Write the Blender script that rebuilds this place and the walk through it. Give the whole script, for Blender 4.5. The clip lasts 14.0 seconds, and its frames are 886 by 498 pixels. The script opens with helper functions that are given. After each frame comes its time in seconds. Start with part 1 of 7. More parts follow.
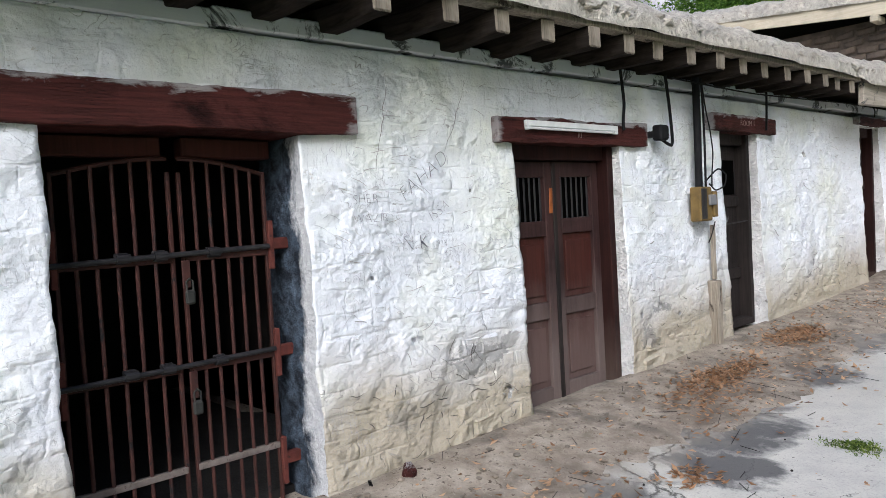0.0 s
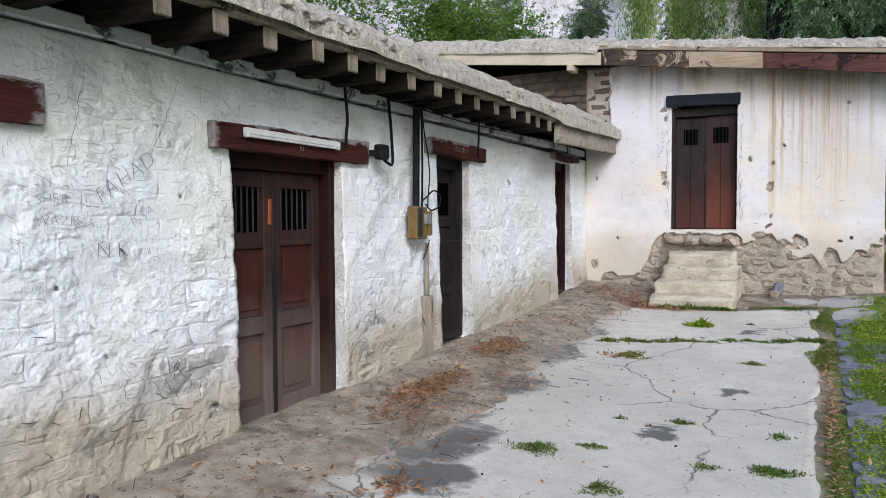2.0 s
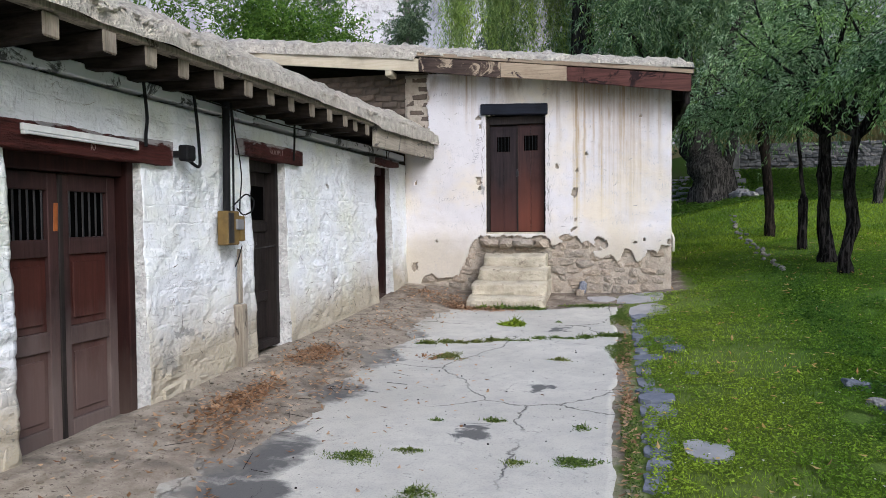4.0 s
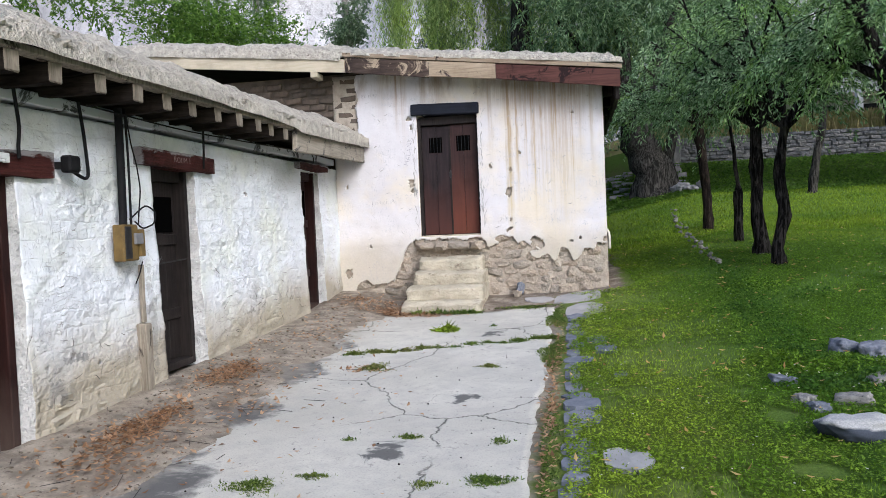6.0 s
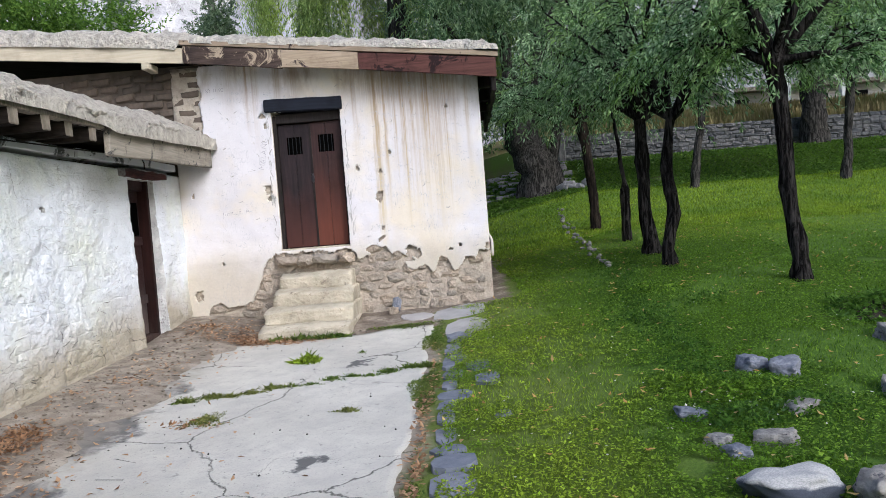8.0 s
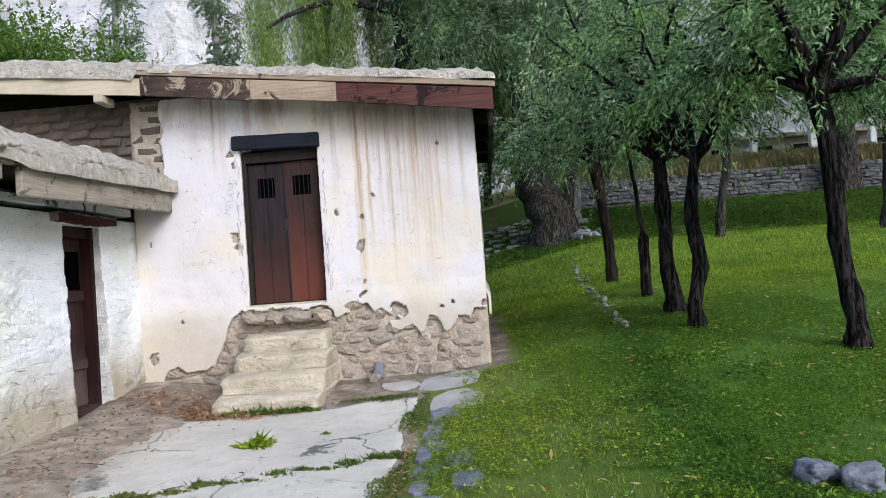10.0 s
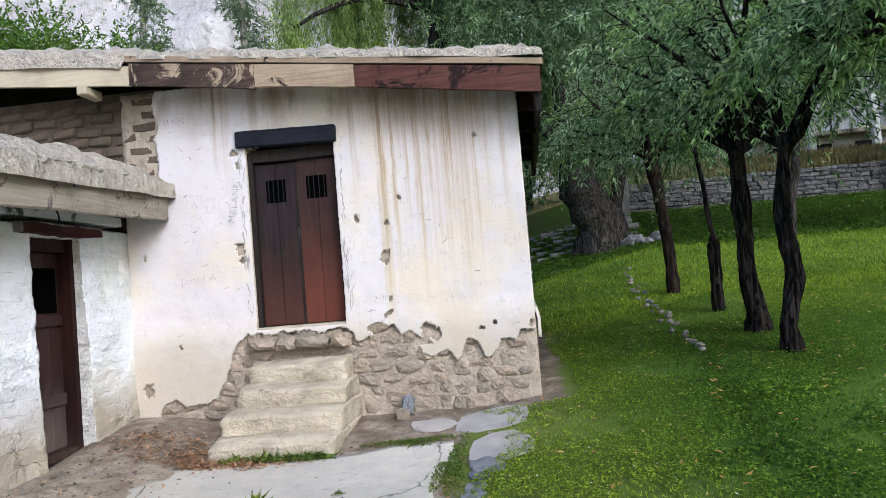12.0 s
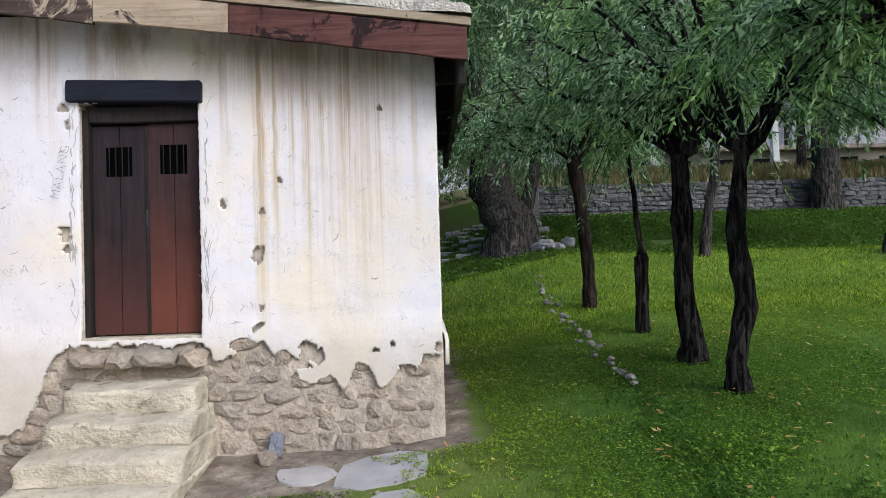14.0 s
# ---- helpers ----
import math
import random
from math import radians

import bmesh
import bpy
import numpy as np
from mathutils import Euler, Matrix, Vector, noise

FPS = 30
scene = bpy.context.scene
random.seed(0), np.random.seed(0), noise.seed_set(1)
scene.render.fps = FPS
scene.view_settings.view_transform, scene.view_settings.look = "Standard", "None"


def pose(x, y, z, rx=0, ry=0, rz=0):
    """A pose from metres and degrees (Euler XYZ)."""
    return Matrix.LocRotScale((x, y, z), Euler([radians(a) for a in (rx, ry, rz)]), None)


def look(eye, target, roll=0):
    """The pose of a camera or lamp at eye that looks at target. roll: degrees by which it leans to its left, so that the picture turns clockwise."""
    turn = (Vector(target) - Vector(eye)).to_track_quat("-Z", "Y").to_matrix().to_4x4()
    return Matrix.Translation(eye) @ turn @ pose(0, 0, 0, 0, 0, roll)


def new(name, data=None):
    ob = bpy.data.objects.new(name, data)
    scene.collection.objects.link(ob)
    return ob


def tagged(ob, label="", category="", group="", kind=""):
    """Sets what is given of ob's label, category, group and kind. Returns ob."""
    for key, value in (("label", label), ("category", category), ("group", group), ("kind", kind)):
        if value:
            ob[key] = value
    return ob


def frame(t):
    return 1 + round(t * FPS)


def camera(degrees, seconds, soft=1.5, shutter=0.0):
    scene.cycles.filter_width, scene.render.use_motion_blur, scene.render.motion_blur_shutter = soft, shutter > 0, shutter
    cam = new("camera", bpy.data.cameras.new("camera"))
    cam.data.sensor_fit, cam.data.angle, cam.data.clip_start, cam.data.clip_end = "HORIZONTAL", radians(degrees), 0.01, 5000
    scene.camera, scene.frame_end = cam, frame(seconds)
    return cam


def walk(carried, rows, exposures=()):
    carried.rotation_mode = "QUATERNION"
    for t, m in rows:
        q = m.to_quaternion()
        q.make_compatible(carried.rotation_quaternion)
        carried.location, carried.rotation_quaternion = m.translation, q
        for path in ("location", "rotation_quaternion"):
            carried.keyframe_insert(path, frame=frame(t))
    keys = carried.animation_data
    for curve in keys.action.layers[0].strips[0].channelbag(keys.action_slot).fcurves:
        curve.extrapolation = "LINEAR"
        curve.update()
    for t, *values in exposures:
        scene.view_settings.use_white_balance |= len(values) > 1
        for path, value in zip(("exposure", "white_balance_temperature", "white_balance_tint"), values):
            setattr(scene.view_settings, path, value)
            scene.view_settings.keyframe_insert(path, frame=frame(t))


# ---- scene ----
cam = camera(62.0, 14.0, 0.6)
PATH = [
    (0, (0.508, -0.234, 1.629), (-0.968, 1.112, 1.542), -3.2),
    (0.5, (0.524, -0.228, 1.643), (-0.86, 1.213, 1.549), -2.5),
    (1, (0.526, -0.193, 1.641), (-0.693, 1.39, 1.549), -1.5),
    (1.5, (0.554, -0.164, 1.644), (-0.495, 1.536, 1.554), -0.7),
    (2, (0.564, -0.144, 1.641), (-0.344, 1.636, 1.562), -0.2),
    (2.5, (0.583, -0.11, 1.639), (-0.18, 1.737, 1.567), -0.2),
    (3, (0.599, -0.078, 1.645), (-0.06, 1.808, 1.574), -0.2),
    (3.5, (0.608, -0.062, 1.642), (0.041, 1.854, 1.568), -0.4),
    (4, (0.612, -0.058, 1.65), (0.144, 1.885, 1.578), -0.4),
    (4.2, (0.623, -0.056, 1.642), (0.172, 1.892, 1.579), -0.6),
    (6.3, (0.893, 0.444, 1.664), (0.572, 2.416, 1.589), -2.8),
    (6.5, (0.89, 0.563, 1.651), (0.609, 2.542, 1.568), -2.9),
    (7, (0.881, 0.914, 1.674), (0.776, 2.91, 1.595), -2.7),
    (7.5, (0.968, 1.22, 1.681), (0.873, 3.217, 1.618), -3.5),
    (8, (1.078, 1.531, 1.71), (1.004, 3.528, 1.633), -4.4),
    (8.5, (1.122, 1.829, 1.715), (1.073, 3.827, 1.654), -4.0),
    (8.7, (1.16, 1.942, 1.733), (1.106, 3.941, 1.698), -4.3),
    (10.8, (1.412, 3.315, 1.738), (1.245, 5.307, 1.805), -4.1),
    (11, (1.402, 3.422, 1.751), (1.22, 5.413, 1.82), -4.3),
    (11.5, (1.304, 3.777, 1.784), (1.104, 5.765, 1.868), -4.3),
    (12, (1.288, 4.13, 1.806), (1.07, 6.116, 1.893), -4.7),
    (12.5, (1.311, 4.499, 1.836), (1.098, 6.486, 1.917), -3.0),
    (13, (1.291, 4.889, 1.855), (1.228, 6.887, 1.924), -2.4),
    (13.5, (1.252, 5.181, 1.881), (1.253, 7.18, 1.939), -2.6),
    (14, (1.223, 5.537, 1.94), (1.271, 7.536, 1.994), -1.7),
]
walk(cam, [(t, look(eye, target, roll)) for t, eye, target, roll in PATH], [(0.0, 0.76, 5620, 10), (1.0, 0.70, 5620, 10), (2.0, 0.62, 5620, 10), (4.0, 0.62, 5620, 10), (6.5, 0.80, 5620, 10), (14.0, 0.76, 5620, 10)])

# ---- light ----
world = bpy.data.worlds.new("sky")
scene.world = world
world.use_nodes = True
wn = world.node_tree.nodes
sky = wn.new("ShaderNodeTexSky")
sky.sky_type = "NISHITA"
sky.sun_disc = False
sky.sun_elevation, sky.sun_rotation = radians(34), radians(140)
sky.air_density, sky.dust_density, sky.ozone_density = 1.0, 4.0, 1.0
world.node_tree.links.new(sky.outputs[0], wn["Background"].inputs[0])
wn["Background"].inputs[1].default_value = 0.125
sun = new("sun", bpy.data.lights.new("sun", "SUN"))
sun.data.energy, sun.data.angle, sun.data.color = 1.05, radians(26), (1.0, 0.985, 0.965)
sun.matrix_world = look((8, -7, 8.0), (0, 2, 0))


# ---- shape of the ground ----
def smooth(a, b, v):
    t = min(1.0, max(0.0, (v - a) / (b - a)))
    return t * t * (3 - 2 * t)


def ground_z(x, y):
    """Height of the ground: a yard that climbs gently, a lawn that climbs more, a bank and a terrace behind."""
    yy = min(max(y, -12.0), 20.0)
    z = 0.04 + 0.0365 * min(yy, 12.0) + 0.05 * max(0.0, yy - 12.0)
    s = min(1.05, max(0.0, (x - 0.6) / 3.2))
    z += s * max(0.05, 0.17 + 0.052 * (yy - 7.0)) * smooth(-2, 6, yy)
    z += 0.11 * smooth(-1.5, -2.6, x) * smooth(12.5, 11.0, y)
    z += 0.12 * smooth(9.7, 11.1, y) * smooth(4.5, 1.5, x)
    z += 0.45 * smooth(16.0, 22.0, y)
    z += 1.05 * smooth(20.6, 25.9, y) + 0.85 * smooth(26.25, 26.5, y) + 1.1 * smooth(27, 34, y) + 2.0 * smooth(36, 58, y)
    return z


# ---- small builders ----
def rnd(a, b):
    return random.uniform(a, b)


def link(name, bm, material, parent=None, label=""):
    me = bpy.data.meshes.new(name)
    bm.normal_update()
    bm.to_mesh(me)
    bm.free()
    return hang(name, me, material, parent, label)


def hang(name, me, material, parent=None, label=""):
    ob = new(name, me)
    if material and not me.materials:
        me.materials.append(material)
    if parent:
        ob.parent = parent
    if label:
        ob["label"] = label
    return ob


part = link


def thing(name, label, category, group="", at=(0, 0, 0)):
    ob = new(name)
    ob.empty_display_size = 0.1
    ob.location = at
    return tagged(ob, label, category, group)


def setting(ob, label="", category=""):
    return tagged(ob, label, category, kind="structure")


def box(bm, lo, hi, bevel=0.006, jitter=0.0, cuts=0, turn=None):
    """A bevelled block between two corners, with an optional wobble along its length."""
    t = bmesh.new()
    bmesh.ops.create_cube(t, size=1.0)
    c = [(a + b) / 2 for a, b in zip(lo, hi)]
    d = [abs(b - a) for a, b in zip(lo, hi)]
    for v in t.verts:
        v.co = Vector((v.co.x * d[0], v.co.y * d[1], v.co.z * d[2]))
    if bevel:
        bmesh.ops.bevel(t, geom=list(t.edges), offset=min(bevel, min(d) * 0.4), segments=1, affect="EDGES", clamp_overlap=True)
    if cuts:
        axis = d.index(max(d))
        es = [e for e in t.edges if abs((e.verts[0].co - e.verts[1].co)[axis]) > d[axis] * 0.5]
        bmesh.ops.subdivide_edges(t, edges=es, cuts=cuts, use_grid_fill=True)
    m = turn if turn is not None else Matrix.Identity(4)
    for v in t.verts:
        if jitter:
            v.co += noise.noise_vector(v.co * 3.1 + Vector(c) * 7.7) * jitter
        v.co = (m @ v.co) + Vector(c)
    me = bpy.data.meshes.new("block")
    t.to_mesh(me)
    t.free()
    bm.from_mesh(me)
    bpy.data.meshes.remove(me)


def rod(bm, a, b, r, sides=8, r2=None):
    """A round bar from a to b."""
    a, b = Vector(a), Vector(b)
    h = (b - a).length
    res = bmesh.ops.create_cone(bm, cap_ends=True, segments=sides, radius1=r, radius2=r if r2 is None else r2, depth=h)
    m = Matrix.Translation((a + b) / 2) @ (b - a).to_track_quat("Z", "Y").to_matrix().to_4x4()
    bmesh.ops.transform(bm, matrix=m, verts=res["verts"])
    return res["verts"]


def tube(bm, pts, radii, sides=8):
    """A closed tube along points with a radius at each."""
    rings = []
    up = Vector((0.3, 0.9, 0.1))
    for i, p in enumerate(pts):
        p = Vector(p)
        d = (Vector(pts[min(i + 1, len(pts) - 1)]) - Vector(pts[max(i - 1, 0)])).normalized()
        u = d.cross(up).normalized()
        w = d.cross(u)
        rr = radii[i] if isinstance(radii, (list, tuple)) else radii
        rings.append([bm.verts.new(p + (u * math.cos(k * math.tau / sides) + w * math.sin(k * math.tau / sides)) * rr) for k in range(sides)])
    for a, b in zip(rings, rings[1:]):
        for k in range(sides):
            bm.faces.new((a[k], a[(k + 1) % sides], b[(k + 1) % sides], b[k]))
    bm.faces.new(rings[0])
    bm.faces.new(list(reversed(rings[-1])))
    return rings


def rock_mesh(name, seed, material, detail=2, rough=0.28, flat=0.65, angular=0.0):
    bm = bmesh.new()
    bmesh.ops.create_icosphere(bm, subdivisions=detail, radius=0.5)
    o = Vector((seed * 3.7, seed * 1.3, seed * 2.1))
    for v in bm.verts:
        n = v.co.normalized()
        if angular:
            k = max(abs(n.x), abs(n.y), abs(n.z))
            n = n.lerp(n / k * 0.82, angular)
        v.co = n * 0.5 * (1 + rough * noise.noise(n * 1.4 + o) + rough * 0.4 * noise.noise(n * 3.7 + o) + rough * 0.3 * noise.noise(n * 9 + o))
        v.co.z *= flat
    me = bpy.data.meshes.new(name)
    bm.normal_update()
    bm.to_mesh(me)
    bm.free()
    me.materials.append(material)
    return me


# ---- materials ----
class Nodes:
    def __init__(self, name, rough=0.8, metal=0.0):
        self.m = bpy.data.materials.new(name)
        self.m.use_nodes = True
        self.t = self.m.node_tree
        self.b = self.t.nodes["Principled BSDF"]
        self.b.inputs["Roughness"].default_value = rough
        self.b.inputs["Metallic"].default_value = metal
        self.b.inputs["Specular IOR Level"].default_value = 0.3
        self.co = self.t.nodes.new("ShaderNodeTexCoord")
        self.h = None

    def put(self, sock, v):
        if hasattr(v, "is_linked"):
            self.t.links.new(v, sock)
        elif isinstance(v, (tuple, list)) and len(v) == 3 and sock.type == "RGBA":
            sock.default_value = (*v, 1)
        else:
            sock.default_value = v

    def node(self, kind, out=0, props=None, **ins):
        n = self.t.nodes.new(kind)
        if props and "operation" in props:
            n.operation = props["operation"]
        if props and "feature" in props:
            n.feature = props["feature"]
        if props and "mode" in props:
            n.mode = props["mode"]
        for k, v in ins.items():
            key = k.replace("_", " ")
            self.put(n.inputs[int(k[1:]) if k[0] == "i" and k[1:].isdigit() else key], v)
        return n.outputs[out]

    def coords(self, scale=(1, 1, 1), world_space=False):
        src = self.co.outputs["Object"]
        if world_space:
            src = self.t.nodes.new("ShaderNodeNewGeometry").outputs["Position"]
        return self.node("ShaderNodeMapping", Vector=src, Scale=scale)

    def noise(self, scale, detail=4, rough=0.55, vec=None, distort=0.0, lo=0.0, hi=1.0):
        f = self.node("ShaderNodeTexNoise", 0, Vector=vec if vec is not None else self.co.outputs["Object"], Scale=scale, Detail=detail, Roughness=rough, Distortion=distort)
        return self.span(f, lo, hi) if (lo, hi) != (0.0, 1.0) else f

    def span(self, f, lo, hi, a=0.0, b=1.0):
        return self.node("ShaderNodeMapRange", 0, i0=f, i1=lo, i2=hi, i3=a, i4=b)

    def math(self, op, a, b=0.0):
        return self.node("ShaderNodeMath", 0, {"operation": op}, i0=a, i1=b)

    def mix(self, f, a, b, blend="MIX"):
        n = self.t.nodes.new("ShaderNodeMix")
        n.data_type, n.blend_type = "RGBA", blend
        self.put(n.inputs[0], f)
        self.put(n.inputs[6], a)
        self.put(n.inputs[7], b)
        return n.outputs[2]

    def axis(self, which, world_space=True):
        src = self.t.nodes.new("ShaderNodeNewGeometry").outputs["Position"] if world_space else self.co.outputs["Object"]
        return self.node("ShaderNodeSeparateXYZ", which, Vector=src)

    def random(self):
        return self.t.nodes.new("ShaderNodeObjectInfo").outputs["Random"]

    def island(self):
        return self.t.nodes.new("ShaderNodeNewGeometry").outputs["Random Per Island"]

    def done(self, colour, bump=None, strength=0.4, dist=0.01, rough=None):
        self.put(self.b.inputs["Base Color"], colour)
        if bump is not None:
            n = self.node("ShaderNodeBump", 0, Height=bump, Strength=strength, Distance=dist)
            self.t.links.new(n, self.b.inputs["Normal"])
        if rough is not None:
            self.put(self.b.inputs["Roughness"], rough)
        return self.m


def plain(name, c1, c2, scale=8.0, rough=0.8, metal=0.0, fine=60.0, strength=0.3, dist=0.004, vary=0.0, per="object", stretch=(1, 1, 1), spots=None):
    """Two tones by a broad and a fine noise, with bump; vary shifts each piece's tone."""
    n = Nodes(name, rough, metal)
    v = n.coords(stretch)
    broad, grain = n.noise(scale, 5, 0.6, v, 0.0, 0.3, 0.7), n.noise(fine, 4, 0.6, v)
    f = n.math("ADD", n.math("MULTIPLY", broad, 0.7), n.math("MULTIPLY", grain, 0.35))
    c = n.mix(f, c1, c2)
    if spots:
        c = n.mix(n.noise(scale * 1.7, 6, 0.7, v, 0.3, spots[1], spots[1] + 0.1), c, spots[0])
    if vary:
        r = n.random() if per == "object" else n.island()
        c = n.mix(1.0, c, n.node("ShaderNodeCombineColor", 0, {"mode": "HSV"}, i0=0.08, i1=n.span(r, 0, 1, 0.0, 0.12), i2=n.span(r, 0, 1, 1 - vary, 1.0)), "MULTIPLY")
    return n.done(c, n.math("ADD", broad, n.math("MULTIPLY", grain, 0.6)), strength, dist, n.span(grain, 0.2, 0.8, max(0.05, rough - 0.12), min(1, rough + 0.1)))


def whitewash(name, tint, low, top_z, slope, axis_y, drips=0.0, joints=0.3, hairs=0.06, stains=()):
    """Limewash on rough stone: hairline relief, flaked spots, ochre splash stains low down, pale brown rain streaks."""
    n = Nodes(name, 0.85)
    v = n.coords((1, 1, 1), True)
    flat = n.coords((0.55, 0.55, 2.4) if not drips else (0.7, 0.7, 0.6), True)
    lumps = n.noise(3.2, 5, 0.55, flat)
    fine = n.noise(38, 5, 0.6, v)
    mid = n.noise(9, 4, 0.6, n.coords((0.7, 0.7, 1.5), True), 0.4)
    col = n.mix(n.span(lumps, 0.35, 0.7), tint, tuple(c * 0.9 for c in tint))
    col = n.mix(n.span(n.noise(1.1, 4, 0.6, v), 0.47, 0.66, 0, 0.6), col, (0.72, 0.74, 0.60) if not drips else (0.74, 0.64, 0.46))
    x, y, z = n.axis(0), n.axis(1), n.axis(2)
    # ochre splash zone with a ragged edge
    edge = n.math("SUBTRACT", z, n.math("MULTIPLY", y if axis_y else x, slope))
    edge = n.math("ADD", edge, n.math("MULTIPLY", n.math("SUBTRACT", n.noise(1.3, 6, 0.65, v), 0.5), 0.9))
    splash = n.span(edge, top_z + 0.28, top_z - 0.25)
    col = n.mix(n.math("MULTIPLY", splash, 0.86), col, n.mix(fine, low, tuple(c * 0.72 for c in low)))
    if not drips:
        # patchy blue-grey towards the top of the wall
        upper_tint = n.math("MULTIPLY", n.span(n.math("SUBTRACT", z, n.math("MULTIPLY", y, 0.012)), 2.12, 2.5), n.noise(1.5, 5, 0.65, n.coords((1, 1, 0.45), True), 0.4, 0.47, 0.62))
        col = n.mix(n.math("MULTIPLY", upper_tint, 0.34), col, (0.32, 0.38, 0.42))
    # hairline scratches and chips
    scr = n.node("ShaderNodeTexVoronoi", 0, {"feature": "DISTANCE_TO_EDGE"}, Vector=n.mix(0.04, n.coords((5, 5, 9), True), n.node("ShaderNodeTexNoise", 1, Vector=v, Scale=6.0)), Scale=1.0)
    crack = n.math("MULTIPLY", n.span(scr, 0.0, 0.012, 1, 0), n.noise(2.2, 3, 0.5, v, 0, 0.52, 0.62))
    col = n.mix(n.math("MULTIPLY", crack, 0.12 if not drips else 0.06), col, (0.25, 0.24, 0.22))
    chip = n.noise(16, 5, 0.7, n.coords((0.7, 0.7, 1.4), True), 0.6, 0.655, 0.68)
    col = n.mix(n.math("MULTIPLY", chip, 0.55), col, (0.42, 0.39, 0.33))
    if drips:
        wx = n.math("ADD", x, n.math("MULTIPLY", n.math("SUBTRACT", n.noise(1.0, 3, 0.5, n.coords((0.6, 0.6, 2.2), True)), 0.5), 0.09))
        comb = n.noise(1.0, 4, 0.65, n.coords((42, 42, 0.3), True), 0.0, 0.42, 0.55)
        total = None
        for cx, w, zlow, amt in ((-0.03, 0.05, 1.3, 1.0), (0.09, 0.03, 1.9, 0.8), (0.34, 0.05, 1.6, 0.8), (0.45, 0.035, 2.4, 1.0), (0.66, 0.09, 2.1, 0.9), (0.78, 0.12, 1.3, 0.5), (1.02, 0.05, 2.5, 0.5), (-0.3, 0.05, 2.6, 0.5), (-1.3, 0.05, 3.3, 0.8), (-1.62, 0.06, 2.9, 0.4), (0.2, 0.5, 3.0, 0.65), (0.6, 0.40, 1.5, 0.40), (0.88, 0.05, 1.7, 0.7), (0.95, 0.16, 2.9, 0.7), (0.22, 0.03, 2.2, 0.6), (1.18, 0.04, 2.3, 0.5), (-1.72, 0.04, 3.1, 0.7), (-1.1, 0.06, 3.45, 0.9), (-1.95, 0.10, 3.3, 0.4)):
            g = n.span(n.math("ABSOLUTE", n.math("SUBTRACT", wx, cx)), w * 1.3, w * 0.25)
            g = n.math("MULTIPLY", n.math("MULTIPLY", g, n.span(z, zlow - 0.2, zlow + 0.75, 0.0, amt)), n.math("ADD", 0.35, n.math("MULTIPLY", comb, 0.65)))
            total = g if total is None else n.math("MAXIMUM", total, g)
        brown = n.mix(n.span(z, 1.9, 3.6), (0.58, 0.49, 0.32), (0.30, 0.19, 0.10))
        col = n.mix(n.math("MINIMUM", n.math("MULTIPLY", total, 1.15), 0.92), col, brown)
        grime = n.math("MULTIPLY", n.span(n.math("ADD", z, n.math("MULTIPLY", x, 0.1)), 3.25, 3.7), n.noise(3.0, 5, 0.65, n.coords((1.5, 1.5, 0.5), True), 0.0, 0.42, 0.62))
        col = n.mix(n.math("MULTIPLY", grime, 0.8), col, (0.30, 0.225, 0.155))
    # courses of mud brick that show through the coats
    warp = n.math("MULTIPLY", n.math("SUBTRACT", n.noise(2.2, 4, 0.6, v), 0.5), 0.13)
    along = n.math("ADD", n.math("ADD", y if axis_y else x, warp), n.math("MULTIPLY", n.math("SUBTRACT", n.noise(9.0, 3, 0.6, v), 0.5), 0.05))
    courses = n.node("ShaderNodeCombineXYZ", 0, X=along, Y=n.math("ADD", z, n.math("MULTIPLY", warp, 0.8)))
    joint = n.node("ShaderNodeTexBrick", 1, Vector=courses, Scale=1.0, Mortar_Size=0.011, Mortar_Smooth=1.0, Brick_Width=0.33, Row_Height=0.128)
    joint = n.math("MULTIPLY", joint, n.noise(1.9, 5, 0.65, v, 0.3, 0.40, 0.60))
    deep = n.math("MULTIPLY", n.math("POWER", joint, 4.0), n.noise(5.0, 4, 0.6, v, 0, 0.5, 0.6))
    col = n.mix(n.math("MULTIPLY", deep, 0.7 * joints), col, (0.2, 0.185, 0.16))
    pen = n.noise(1.0, 3, 0.5, n.mix(0.1, n.coords((30, 30, 4.5), True), n.node("ShaderNodeTexNoise", 1, Vector=v, Scale=9.0)), 0.0)
    pen = n.math("MULTIPLY", n.span(n.math("ABSOLUTE", n.math("SUBTRACT", pen, 0.5)), 0.0, 0.014, 1, 0), n.noise(2.4, 4, 0.6, v, 0, 0.5, 0.58))
    col = n.mix(n.math("MULTIPLY", pen, 0.55), col, (0.33, 0.33, 0.36))
    flakes = n.node("ShaderNodeTexVoronoi", 0, {"feature": "F1"}, Vector=n.mix(0.2, n.coords((9, 9, 17), True), n.node("ShaderNodeTexNoise", 1, Vector=v, Scale=8.0, Detail=3.0)), Scale=1.0)
    flakes = n.math("MULTIPLY", flakes, n.noise(2.7, 4, 0.6, v, 0, 0.42, 0.62))
    hair = n.math("ABSOLUTE", n.math("SUBTRACT", n.noise(4.2, 6, 0.62, n.coords((1, 1, 1.6), True), 0.6), 0.5))
    hair = n.math("MULTIPLY", n.span(hair, 0.0, 0.010, 1, 0), n.noise(1.9, 3, 0.5, n.coords((1, 1, 1.3), True), 0, 0.5, 0.57))
    col = n.mix(n.math("MULTIPLY", hair, hairs), col, (0.20, 0.19, 0.17))
    # ragged lips of old coats, with thin ledge shadows painted along them
    ledge_src = n.noise(3.4, 3, 0.5, n.coords((0.75, 0.75, 1.7), True), 0.7)
    steps = n.math("MULTIPLY", ledge_src, 13.0)
    frac = n.math("FRACT", steps)
    coat = n.math("ADD", n.math("FLOOR", steps), n.span(frac, 0.0, 0.10))
